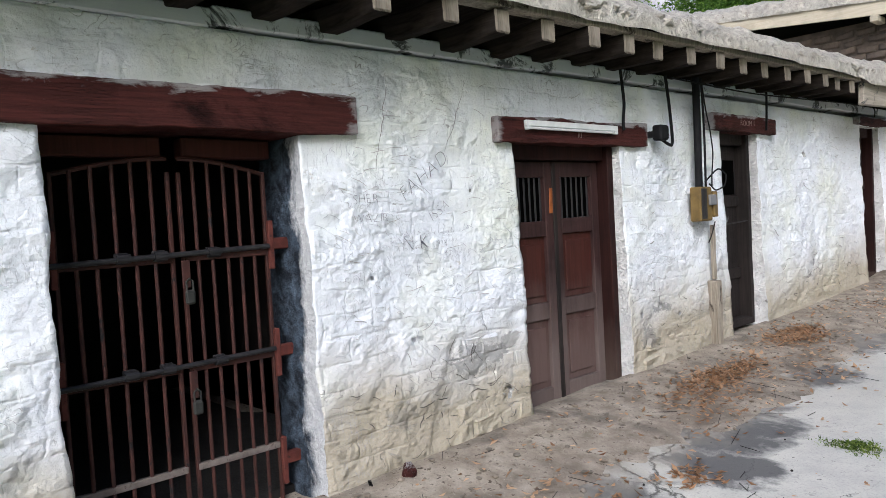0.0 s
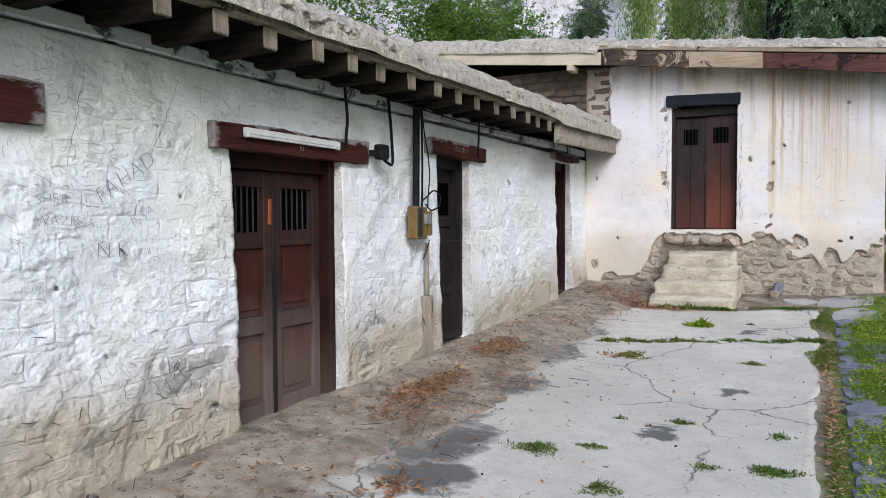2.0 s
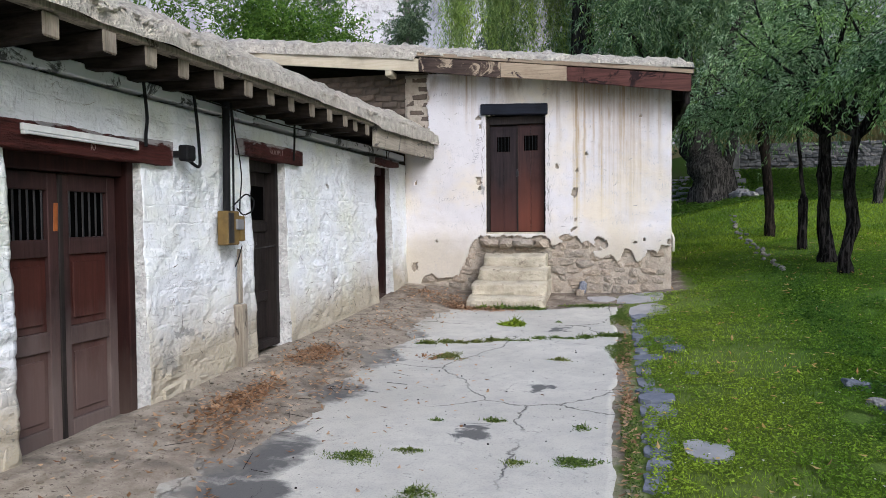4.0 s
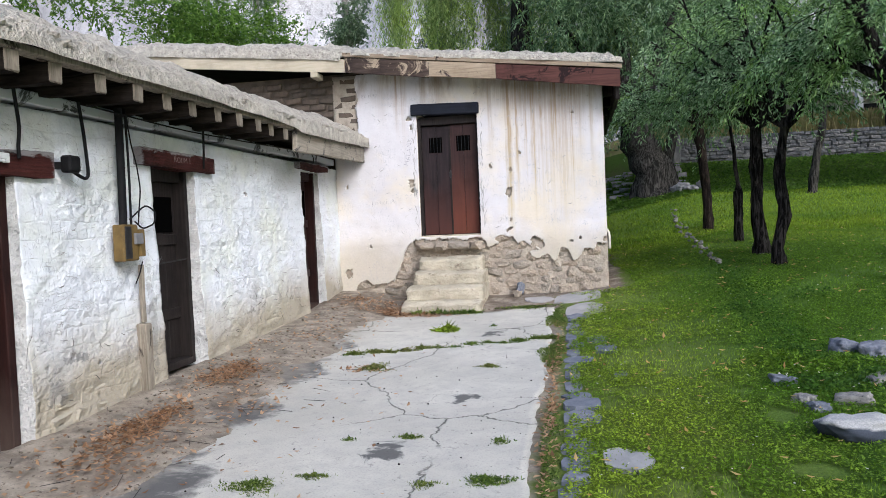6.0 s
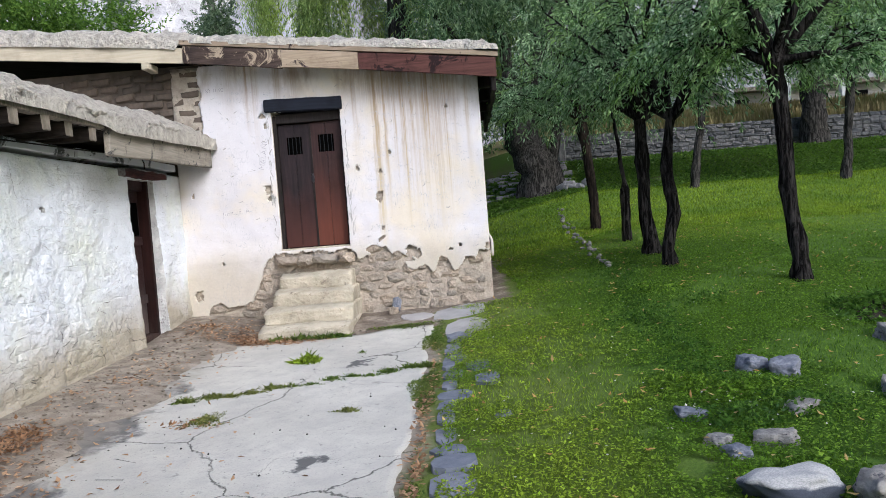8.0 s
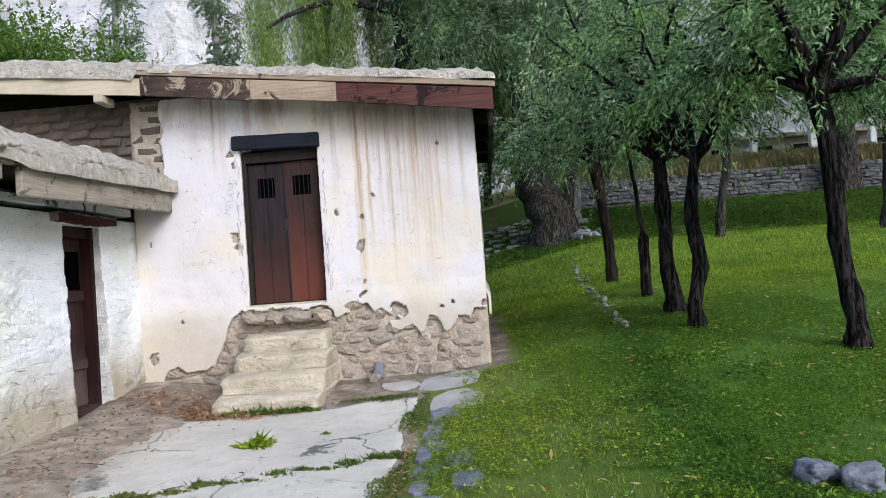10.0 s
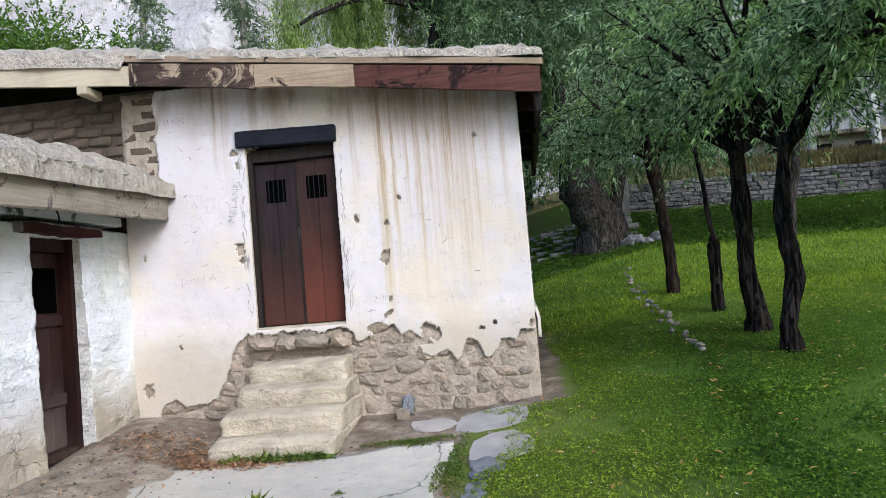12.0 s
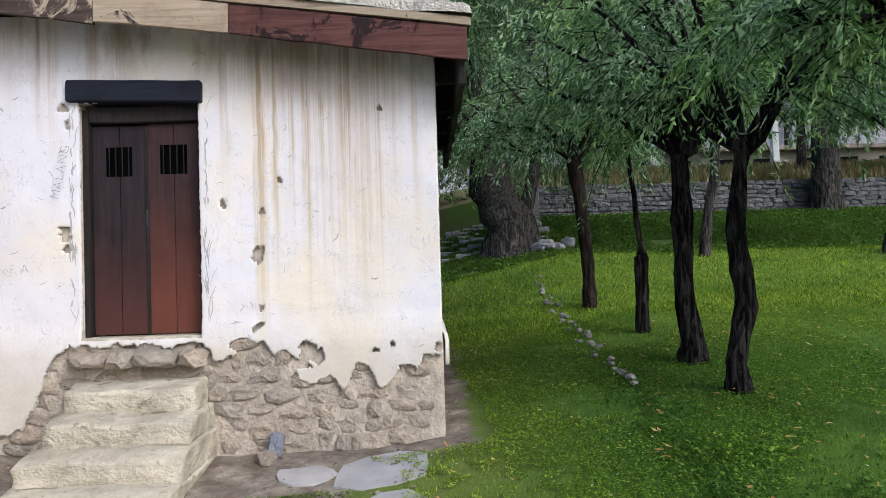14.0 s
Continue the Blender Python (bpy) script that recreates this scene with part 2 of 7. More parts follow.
    coat_mask = n.noise(2.1, 4, 0.6, n.coords((1, 1, 1.2), True), 0, 0.44, 0.60)
    lip = n.math("MULTIPLY", n.math("MULTIPLY", n.span(frac, 0.13, 0.02), coat_mask), n.noise(7.0, 3, 0.6, v, 0, 0.46, 0.6))
    col = n.mix(n.math("MULTIPLY", lip, 0.75 if not drips else 0.15), col, (0.17, 0.165, 0.155))
    pits = n.noise(34, 3, 0.6, n.coords((1, 1, 1), True), 0.4, 0.70, 0.73)
    col = n.mix(n.math("MULTIPLY", pits, 0.5), col, (0.22, 0.20, 0.18))
    grit = n.noise(120, 3, 0.7, v)
    col = n.mix(n.span(grit, 0.40, 0.75, 0, 0.22), col, tuple(c * 0.62 for c in tint))
    if stains:
        for su, sv, ru, rv, amt in stains:
            du = n.math("DIVIDE", n.math("SUBTRACT", y, su), ru)
            dv = n.math("DIVIDE", n.math("SUBTRACT", z, sv), rv)
            d = n.math("ADD", n.math("MULTIPLY", du, du), n.math("MULTIPLY", dv, dv))
            d = n.math("ADD", d, n.math("MULTIPLY", n.math("SUBTRACT", n.noise(11.0, 7, 0.75, n.coords((0.8, 0.8, 1.3), True), 0.5), 0.5), 6.5))
            col = n.mix(n.span(d, 1.0, 0.7, 0, amt), col, n.mix(fine, (0.10, 0.105, 0.11), (0.30, 0.29, 0.27)))
    height = n.math("ADD", n.math("MULTIPLY", flakes, 0.30 if not drips else 0.05), n.math("MULTIPLY", hair, -0.08))
    height = n.math("ADD", height, n.math("MULTIPLY", n.math("MULTIPLY", coat, coat_mask), 0.14 if not drips else 0.02))
    height = n.math("ADD", height, n.math("ADD", n.math("MULTIPLY", joint, -joints), n.math("MULTIPLY", lumps, 0.6 if not drips else 0.25)))
    height = n.math("ADD", height, n.math("ADD", n.math("MULTIPLY", mid, 0.42 if not drips else 0.14), n.math("ADD", n.math("MULTIPLY", fine, 0.30 if not drips else 0.06), n.math("ADD", n.math("MULTIPLY", pits, -0.12), n.math("MULTIPLY", grit, 0.06)))))
    return n.done(col, height, 0.8 if not drips else 0.5, 0.028)


def wood(name, c1, c2, dark, along="z", rough=0.7, flake=None, flake_at=0.56, fade=None):
    """Grained wood along one axis, worn; flake: paint colour left in patches."""
    n = Nodes(name, rough)
    n.b.inputs["Specular IOR Level"].default_value = 0.14
    sc = {"x": (0.7, 14, 14), "y": (14, 0.7, 14), "z": (14, 14, 0.7)}[along]
    grain = n.noise(3.0, 6, 0.65, n.coords(sc), 0.5)
    wear = n.noise(2.1, 5, 0.65)
    col = n.mix(n.span(grain, 0.3, 0.7), c1, c2)
    col = n.mix(n.span(wear, 0.5, 0.72, 0, 0.7), col, dark)
    if flake:
        col = n.mix(n.noise(3.4, 7, 0.72, None, 0.8, flake_at, flake_at + 0.05), col, flake)
    if fade:
        low = n.math("ADD", n.axis(2), n.math("MULTIPLY", n.math("SUBTRACT", n.noise(1.0, 5, 0.65, n.coords((5, 5, 1.2))), 0.5), 0.9))
        col = n.mix(n.math("MULTIPLY", n.span(low, fade[1], fade[0]), 0.8), col, n.mix(grain, fade[2], tuple(q * 0.6 for q in fade[2])))
    col = n.mix(1.0, col, n.node("ShaderNodeCombineColor", 0, {"mode": "HSV"}, i0=0.06, i1=0.05, i2=n.span(n.random(), 0, 1, 0.78, 1.0)), "MULTIPLY")
    return n.done(col, n.math("ADD", grain, n.math("MULTIPLY", n.noise(70, 3, 0.6, n.coords(sc)), 0.3)), 0.4, 0.004, n.span(wear, 0.3, 0.7, rough - 0.12, rough + 0.12))


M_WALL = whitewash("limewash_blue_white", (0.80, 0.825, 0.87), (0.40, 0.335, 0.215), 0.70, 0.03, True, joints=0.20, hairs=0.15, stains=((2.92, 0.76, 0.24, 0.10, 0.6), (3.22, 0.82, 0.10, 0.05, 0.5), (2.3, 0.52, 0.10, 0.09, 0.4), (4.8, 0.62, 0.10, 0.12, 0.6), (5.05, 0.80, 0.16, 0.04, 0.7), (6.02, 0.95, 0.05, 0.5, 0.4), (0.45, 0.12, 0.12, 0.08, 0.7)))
M_HOUSE = whitewash("limewash_cream", (0.68, 0.655, 0.675), (0.59, 0.53, 0.43), 1.42, -0.02, False, 1.0, 0.0, 0.03)
M_RUBBLE = plain("mud_and_rubble", (0.27, 0.225, 0.18), (0.52, 0.455, 0.375), 6, 0.95, fine=24, strength=0.7, dist=0.03, spots=((0.12, 0.095, 0.075), 0.64))
M_STONE_BUFF = plain("buff_stone", (0.28, 0.24, 0.195), (0.52, 0.46, 0.385), 7, 0.95, fine=50, strength=0.9, dist=0.018, vary=0.22, spots=((0.50, 0.46, 0.40), 0.62))
M_STONE_GREY = plain("grey_stone", (0.16, 0.165, 0.18), (0.36, 0.36, 0.37), 9, 0.85, fine=70, strength=0.5, dist=0.008, vary=0.4)
M_SLATE = plain("blue_grey_flagstone", (0.10, 0.12, 0.165), (0.28, 0.305, 0.37), 7, 0.8, fine=60, strength=0.7, dist=0.012, vary=0.35, spots=((0.33, 0.34, 0.35), 0.64))
M_ADOBE = plain("brown_adobe", (0.07, 0.056, 0.045), (0.175, 0.14, 0.112), 7, 0.95, fine=55, strength=0.6, dist=0.01, vary=0.3)
M_STEP = plain("weathered_cement_step", (0.30, 0.262, 0.195), (0.60, 0.545, 0.43), 5, 0.92, fine=38, strength=1.0, dist=0.03, spots=((0.22, 0.185, 0.14), 0.59), stretch=(0.9, 1, 1.15))
M_MUDROOF = plain("dry_mud_roof", (0.36, 0.32, 0.265), (0.74, 0.69, 0.60), 13, 0.97, fine=70, strength=1.0, dist=0.05, spots=((0.17, 0.14, 0.11), 0.61))
M_BEAM = wood("weathered_beam", (0.16, 0.14, 0.11), (0.44, 0.40, 0.33), (0.07, 0.06, 0.05), "z", 0.9, (0.06, 0.05, 0.045), 0.58)
# timber under the eaves, its shade put into a near-black colour
M_EAVES_SHADE = wood("eaves_shade_timber", (0.012, 0.010, 0.009), (0.045, 0.038, 0.032), (0.008, 0.007, 0.007), "x", 0.9)
M_EAVES_SHADE.node_tree.nodes["Principled BSDF"].inputs["Specular IOR Level"].default_value = 0.04
M_PLATE = wood("flaking_wall_plate", (0.05, 0.055, 0.06), (0.14, 0.15, 0.16), (0.025, 0.025, 0.03), "y", 0.85, (0.60, 0.64, 0.68), 0.40)


def lintel_material(name, c1, c2, smear_amount):
    """Old red paint on a split beam, limewash slopped along its top edge and ends."""
    n = Nodes(name, 0.75)
    n.b.inputs["Specular IOR Level"].default_value = 0.12
    g = n.co.outputs["Generated"]
    gy, gz = n.node("ShaderNodeSeparateXYZ", 1, Vector=g), n.node("ShaderNodeSeparateXYZ", 2, Vector=g)
    grain = n.noise(3.0, 6, 0.7, n.coords((14, 0.9, 22)), 0.4)
    rag = n.math("SUBTRACT", n.noise(9.0, 6, 0.7, n.coords((1, 0.45, 1.6)), 0.5), 0.5)
    col = n.mix(n.span(grain, 0.3, 0.7), c1, c2)
    col = n.mix(n.noise(2.4, 6, 0.72, n.coords((1, 0.6, 2)), 0.5, 0.52, 0.66), col, tuple(q * 0.35 for q in c1))
    split = n.math("MULTIPLY", n.span(n.math("ABSOLUTE", n.math("SUBTRACT", grain, 0.5)), 0.0, 0.02, 1, 0), n.noise(2.0, 3, 0.6, None, 0, 0.5, 0.6))
    col = n.mix(split, col, (0.008, 0.006, 0.006))
    top = n.span(n.math("ADD", gz, n.math("MULTIPLY", rag, 1.1)), 0.84, 0.94)
    ends = n.span(n.math("ADD", n.math("ABSOLUTE", n.math("SUBTRACT", gy, 0.5)), n.math("MULTIPLY", rag, 0.16)), 0.475, 0.50)
    spots = n.noise(11, 6, 0.75, n.coords((1, 0.5, 1)), 0.6, 0.655, 0.69)
    lime = n.math("MAXIMUM", n.math("MAXIMUM", top, n.math("MULTIPLY", ends, 0.8)), n.math("MULTIPLY", spots, 0.55))
    col = n.mix(n.math("MULTIPLY", lime, smear_amount), col, n.mix(grain, (0.42, 0.43, 0.45), (0.66, 0.66, 0.65)))
    return n.done(col, n.math("ADD", n.math("ADD", grain, n.math("MULTIPLY", rag, 0.8)), n.math("ADD", n.math("MULTIPLY", lime, 0.5), n.math("MULTIPLY", split, -1.0))), 0.8, 0.01)


M_LINTEL = lintel_material("red_brown_painted_lintel", (0.034, 0.012, 0.011), (0.085, 0.025, 0.021), 0.5)
M_DOOR = wood("red_brown_door_paint", (0.022, 0.012, 0.0115), (0.046, 0.021, 0.018), (0.011, 0.008, 0.009), "z", 0.6, (0.09, 0.06, 0.05), 0.67, (0.40, 1.2, (0.165, 0.125, 0.115)))
M_DOOR_STILE = wood("dark_door_frame_paint", (0.026, 0.015, 0.015), (0.056, 0.029, 0.027), (0.009, 0.008, 0.010), "z", 0.6, (0.09, 0.07, 0.065), 0.68, (0.7, 1.25, (0.185, 0.15, 0.14)))
M_DOOR_PANEL = wood("red_door_panel_paint", (0.040, 0.0135, 0.011), (0.068, 0.022, 0.017), (0.022, 0.010, 0.010), "z", 0.55, (0.09, 0.05, 0.045), 0.69, (0.65, 1.15, (0.17, 0.125, 0.115)))
M_FRAME_RED = wood("dark_red_frame_paint", (0.014, 0.006, 0.006), (0.034, 0.012, 0.010), (0.007, 0.005, 0.005), "z", 0.7, (0.22, 0.20, 0.19), 0.70, (0.2, 0.8, (0.13, 0.10, 0.085)))
M_DOOR_DARK = wood("dark_door_paint", (0.015, 0.012, 0.014), (0.034, 0.024, 0.026), (0.010, 0.008, 0.009), "z", 0.55, None, 0.56, (1.5, 2.35, (0.105, 0.042, 0.034)))
M_DOOR_RED = wood("red_door_paint", (0.028, 0.016, 0.016), (0.05, 0.027, 0.025), (0.014, 0.010, 0.010), "z", 0.5, None, 0.56, (1.7, 2.6, (0.165, 0.055, 0.036)))
M_DARKWOOD = wood("blackened_wood", (0.014, 0.012, 0.012), (0.034, 0.028, 0.026), (0.009, 0.008, 0.008), "z", 0.7)
M_BLUEBLACK = wood("blue_black_lintel_paint", (0.010, 0.012, 0.02), (0.020, 0.024, 0.038), (0.007, 0.008, 0.012), "x", 0.6, (0.25, 0.25, 0.26), 0.7)
M_FASCIA = wood("bare_fascia_board", (0.25, 0.20, 0.14), (0.43, 0.355, 0.265), (0.14, 0.09, 0.07), "x", 0.85, (0.03, 0.02, 0.025), 0.60)
M_FASCIA_RED = wood("reddened_fascia_board", (0.06, 0.026, 0.024), (0.135, 0.062, 0.052), (0.022, 0.013, 0.014), "x", 0.8, (0.02, 0.011, 0.012), 0.53)
M_FASCIA_STAIN = wood("scorched_fascia_board", (0.036, 0.027, 0.025), (0.10, 0.073, 0.06), (0.018, 0.015, 0.018), "x", 0.85, (0.40, 0.33, 0.245), 0.51)
M_FASCIA_PALE = wood("pale_fascia_board", (0.50, 0.45, 0.34), (0.62, 0.57, 0.45), (0.36, 0.31, 0.23), "x", 0.85)
M_RUST = plain("rusty_painted_iron", (0.022, 0.009, 0.008), (0.062, 0.021, 0.016), 9, 0.7, 0.0, 80, 0.6, 0.003, spots=((0.010, 0.008, 0.009), 0.55))
M_IRON = plain("dark_iron", (0.011, 0.011, 0.013), (0.040, 0.038, 0.040), 14, 0.5, 0.3, 90, 0.3, 0.002)
M_BRASS = plain("dull_padlock", (0.016, 0.017, 0.016), (0.045, 0.045, 0.04), 20, 0.6, 0.1, 90, 0.2, 0.001)
M_BLACK = plain("black_plastic", (0.005, 0.005, 0.006), (0.013, 0.013, 0.014), 15, 0.7, fine=80, strength=0.15)
M_BLACK.node_tree.nodes["Principled BSDF"].inputs["Specular IOR Level"].default_value = 0.12
M_WHITE = plain("white_enamel", (0.52, 0.53, 0.53), (0.74, 0.75, 0.74), 9, 0.45, fine=60, strength=0.1, spots=((0.25, 0.24, 0.22), 0.66))
M_YELLOW = plain("aged_yellow_wood_box", (0.09, 0.058, 0.018), (0.19, 0.125, 0.04), 11, 0.6, fine=50, strength=0.3, spots=((0.10, 0.075, 0.04), 0.6))
# near-black plaster: the shade of the unlit rooms is in the colour
M_DARK_ROOM = plain("room_shade_plaster", (0.013, 0.013, 0.013), (0.032, 0.029, 0.026), 4, 0.95, strength=0.5, dist=0.02)
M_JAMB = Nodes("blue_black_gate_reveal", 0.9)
# pale lime turns blue-black past a ragged line, deeper into the opening
inward = M_JAMB.math("ADD", M_JAMB.axis(0), M_JAMB.math("MULTIPLY", M_JAMB.math("SUBTRACT", M_JAMB.noise(6.0, 6, 0.7, M_JAMB.coords((1, 1, 0.6), True), 0.4), 0.5), 0.34))
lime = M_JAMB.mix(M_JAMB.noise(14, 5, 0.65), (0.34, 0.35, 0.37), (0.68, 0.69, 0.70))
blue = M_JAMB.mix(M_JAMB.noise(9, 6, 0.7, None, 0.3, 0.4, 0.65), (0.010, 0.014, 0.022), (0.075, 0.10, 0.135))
M_JAMB = M_JAMB.done(M_JAMB.mix(M_JAMB.span(inward, -2.76, -2.83), lime, blue), M_JAMB.noise(22, 6, 0.65), 1.0, 0.04)
M_JAMB_PALE = plain("stained_lime_reveal", (0.30, 0.295, 0.29), (0.66, 0.655, 0.64), 5, 0.9, fine=34, strength=1.0, dist=0.04, spots=((0.15, 0.135, 0.12), 0.60))
M_PEN = plain("pencil_scribble", (0.11, 0.11, 0.13), (0.26, 0.26, 0.29), 30, 0.9)
M_CHALK = plain("pale_paint_writing", (0.30, 0.22, 0.2), (0.42, 0.33, 0.3), 30, 0.9)
M_ROCK_WHITE = plain("pale_boulder", (0.11, 0.11, 0.12), (0.50, 0.49, 0.47), 4, 0.85, fine=45, strength=0.8, dist=0.016, vary=0.3, spots=((0.06, 0.065, 0.085), 0.56))
M_DRYSTONE = plain("dry_wall_stone", (0.075, 0.08, 0.09), (0.22, 0.225, 0.235), 6, 0.9, fine=30, strength=0.6, dist=0.02, vary=0.5)
M_EARTH = plain("dark_soil", (0.05, 0.036, 0.026), (0.10, 0.075, 0.055), 6, 0.98, fine=40, strength=0.8, dist=0.02)
# reflectionless black, painted in for the dark behind door openings
M_HOLE = Nodes("unlit_opening_black", 1.0).done((0.002, 0.002, 0.002))
M_HOLE.node_tree.nodes["Principled BSDF"].inputs["Specular IOR Level"].default_value = 0.0
M_ORANGE = plain("orange_bare_wood", (0.16, 0.045, 0.014), (0.36, 0.11, 0.025), 16, 0.6, spots=((0.04, 0.02, 0.015), 0.58))
M_EAVES_GREY = wood("grey_weathered_board", (0.27, 0.245, 0.205), (0.45, 0.415, 0.355), (0.12, 0.115, 0.11), "y", 0.9, (0.06, 0.062, 0.065), 0.56)
M_PALE_SLAB = plain("pale_grey_slab", (0.27, 0.275, 0.285), (0.44, 0.44, 0.445), 4, 0.85, fine=55, strength=0.5, dist=0.008, vary=0.2)


# ---- ground ----
def lawn_material():
    n = Nodes("short_lawn", 0.95)
    v = n.coords((1, 1, 1), True)
    broad, mid, fine = n.noise(0.35, 4, 0.6, v), n.noise(3.0, 5, 0.65, v), n.noise(55, 4, 0.7, v)
    c = n.mix(n.span(broad, 0.35, 0.65), (0.045, 0.10, 0.008), (0.085, 0.165, 0.011))
    c = n.mix(n.span(mid, 0.35, 0.75, 0, 0.8), c, (0.028, 0.065, 0.007))
    c = n.mix(n.span(fine, 0.4, 0.8, 0, 0.7), c, (0.15, 0.26, 0.02))
    c = n.mix(n.noise(1.4, 6, 0.7, v, 0.3, 0.64, 0.72), c, (0.11, 0.085, 0.055))
    x, y = n.axis(0), n.axis(1)
    wob = n.math("MULTIPLY", n.math("SUBTRACT", n.noise(2.6, 5, 0.65, v), 0.5), 0.7)
    dirt = n.mix(n.noise(6, 6, 0.65, v, 0, 0.35, 0.65), (0.20, 0.168, 0.13), (0.40, 0.35, 0.285))
    dirt = n.mix(n.noise(2.2, 6, 0.68, v, 0.3, 0.52, 0.66), dirt, (0.15, 0.128, 0.106))
    dirt = n.mix(n.span(fine, 0.55, 0.70, 0, 0.45), dirt, (0.13, 0.105, 0.08))
    dirt = n.mix(n.noise(24, 5, 0.7, v, 0.3, 0.58, 0.64), dirt, (0.085, 0.064, 0.047))
    dirt = n.mix(n.noise(41, 4, 0.7, v, 0.2, 0.66, 0.70), dirt, (0.42, 0.38, 0.32))
    damp = n.math("MAXIMUM", n.span(n.math("ADD", y, wob), 9.6, 10.3), n.span(n.math("ABSOLUTE", n.math("ADD", n.math("ADD", x, 1.95), n.math("MULTIPLY", wob, 0.5))), 0.26, 0.05, 0, 0.5))
    dirt = n.mix(n.math("MULTIPLY", damp, n.noise(4.0, 6, 0.7, v, 0.3, 0.38, 0.60)), dirt, n.mix(fine, (0.085, 0.062, 0.046), (0.17, 0.132, 0.10)))
    yard = n.math("MAXIMUM", n.span(n.math("ADD", x, wob), 0.72, 0.56), 0.0)
    front = n.math("MULTIPLY", n.span(n.math("ADD", y, wob), 10.75, 11.0), n.span(n.math("ADD", x, n.math("MULTIPLY", wob, 0.8)), 1.62, 1.5))
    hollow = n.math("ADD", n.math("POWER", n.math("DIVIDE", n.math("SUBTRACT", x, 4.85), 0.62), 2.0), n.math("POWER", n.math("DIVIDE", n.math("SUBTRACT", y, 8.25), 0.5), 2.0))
    deep = n.math("MULTIPLY", n.span(n.math("ADD", y, wob), 15.5, 15.0), 1.0)
    bare = n.math("MULTIPLY", n.math("MAXIMUM", yard, front), deep)
    # far lawn pushed to bright yellow-green: its sunlit patch is painted in
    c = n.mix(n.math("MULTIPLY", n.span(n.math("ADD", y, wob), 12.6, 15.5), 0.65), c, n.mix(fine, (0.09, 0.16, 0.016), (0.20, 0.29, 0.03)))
    c = n.mix(n.math("MULTIPLY", n.span(n.math("ADD", x, n.math("MULTIPLY", wob, 1.4)), 2.5, 1.5), 0.6), c, n.mix(fine, (0.10, 0.13, 0.025), (0.22, 0.25, 0.05)))
    c = n.mix(bare, c, dirt)
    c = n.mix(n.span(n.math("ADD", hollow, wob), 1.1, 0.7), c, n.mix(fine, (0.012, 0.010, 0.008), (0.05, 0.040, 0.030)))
    bank = n.math("MULTIPLY", n.span(y, 20.0, 21.5), n.noise(0.5, 5, 0.7, v, 0.4, 0.48, 0.62))
    # bank ground mixed darker: the shade of the slope is in the colour
    c = n.mix(n.math("MULTIPLY", n.span(y, 20.0, 21.2), 0.75), c, (0.036, 0.075, 0.012))
    c = n.mix(n.math("MULTIPLY", bank, 0.6), c, (0.075, 0.055, 0.035))
    c = n.mix(n.math("MULTIPLY", n.span(y, 26.6, 27.6), 0.75), c, (0.26, 0.22, 0.09))
    return n.done(c, n.math("ADD", n.math("MULTIPLY", mid, 0.8), n.math("MULTIPLY", fine, n.span(bare, 0, 1, 1.0, 0.25))), 0.8, 0.025)


def spaced(a, b, step):
    k = max(1, round((b - a) / step))
    return [a + (b - a) * i / k for i in range(k + 1)]


def sheet(name, xs, ys, zf, material):
    vs = [(x, y, zf(x, y)) for y in ys for x in xs]
    w = len(xs)
    fs = [(j * w + i, j * w + i + 1, (j + 1) * w + i + 1, (j + 1) * w + i) for j in range(len(ys) - 1) for i in range(w - 1)]
    me = bpy.data.meshes.new(name)
    me.from_pydata(vs, [], fs)
    me.polygons.foreach_set("use_smooth", [True] * len(fs))
    return hang(name, me, material)


def rough_ground(x, y):
    z = ground_z(x, y)
    if -4 < x < 9 and -5 < y < 24:
        z += 0.018 * noise.noise((x * 1.1, y * 1.1, 0)) + 0.010 * noise.noise((x * 4, y * 4, 3))
        if x < 0.45 and y < 10.5:
            z -= 0.02
            z += 0.05 * smooth(-2.85, -2.7, x) * smooth(-1.45, -1.95, x + 0.28 * noise.noise((x * 1.3, y * 1.1, 21)) + 0.16 * noise.noise((x * 5, y * 5, 12)))
    z -= 0.20 * smooth(1.0, 0.35, math.hypot((x - 4.85) / 0.62, (y - 8.25) / 0.5))
    z += smooth(60, 900, math.hypot(x, y)) * 6
    return z


gx = [-900, -300, -120, -60, -30, -15] + spaced(-8, -3, 0.8)[:-1] + spaced(-3, 7, 0.1) + spaced(8, 30, 1.5) + [40, 60, 120, 300, 900]
gy = [-900, -300, -100, -40, -20, -10] + spaced(-6, 14, 0.1) + spaced(14.3, 36, 0.3) + [40, 45, 50, 60, 90, 150, 300, 900]
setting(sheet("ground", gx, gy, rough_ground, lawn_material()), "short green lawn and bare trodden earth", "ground")


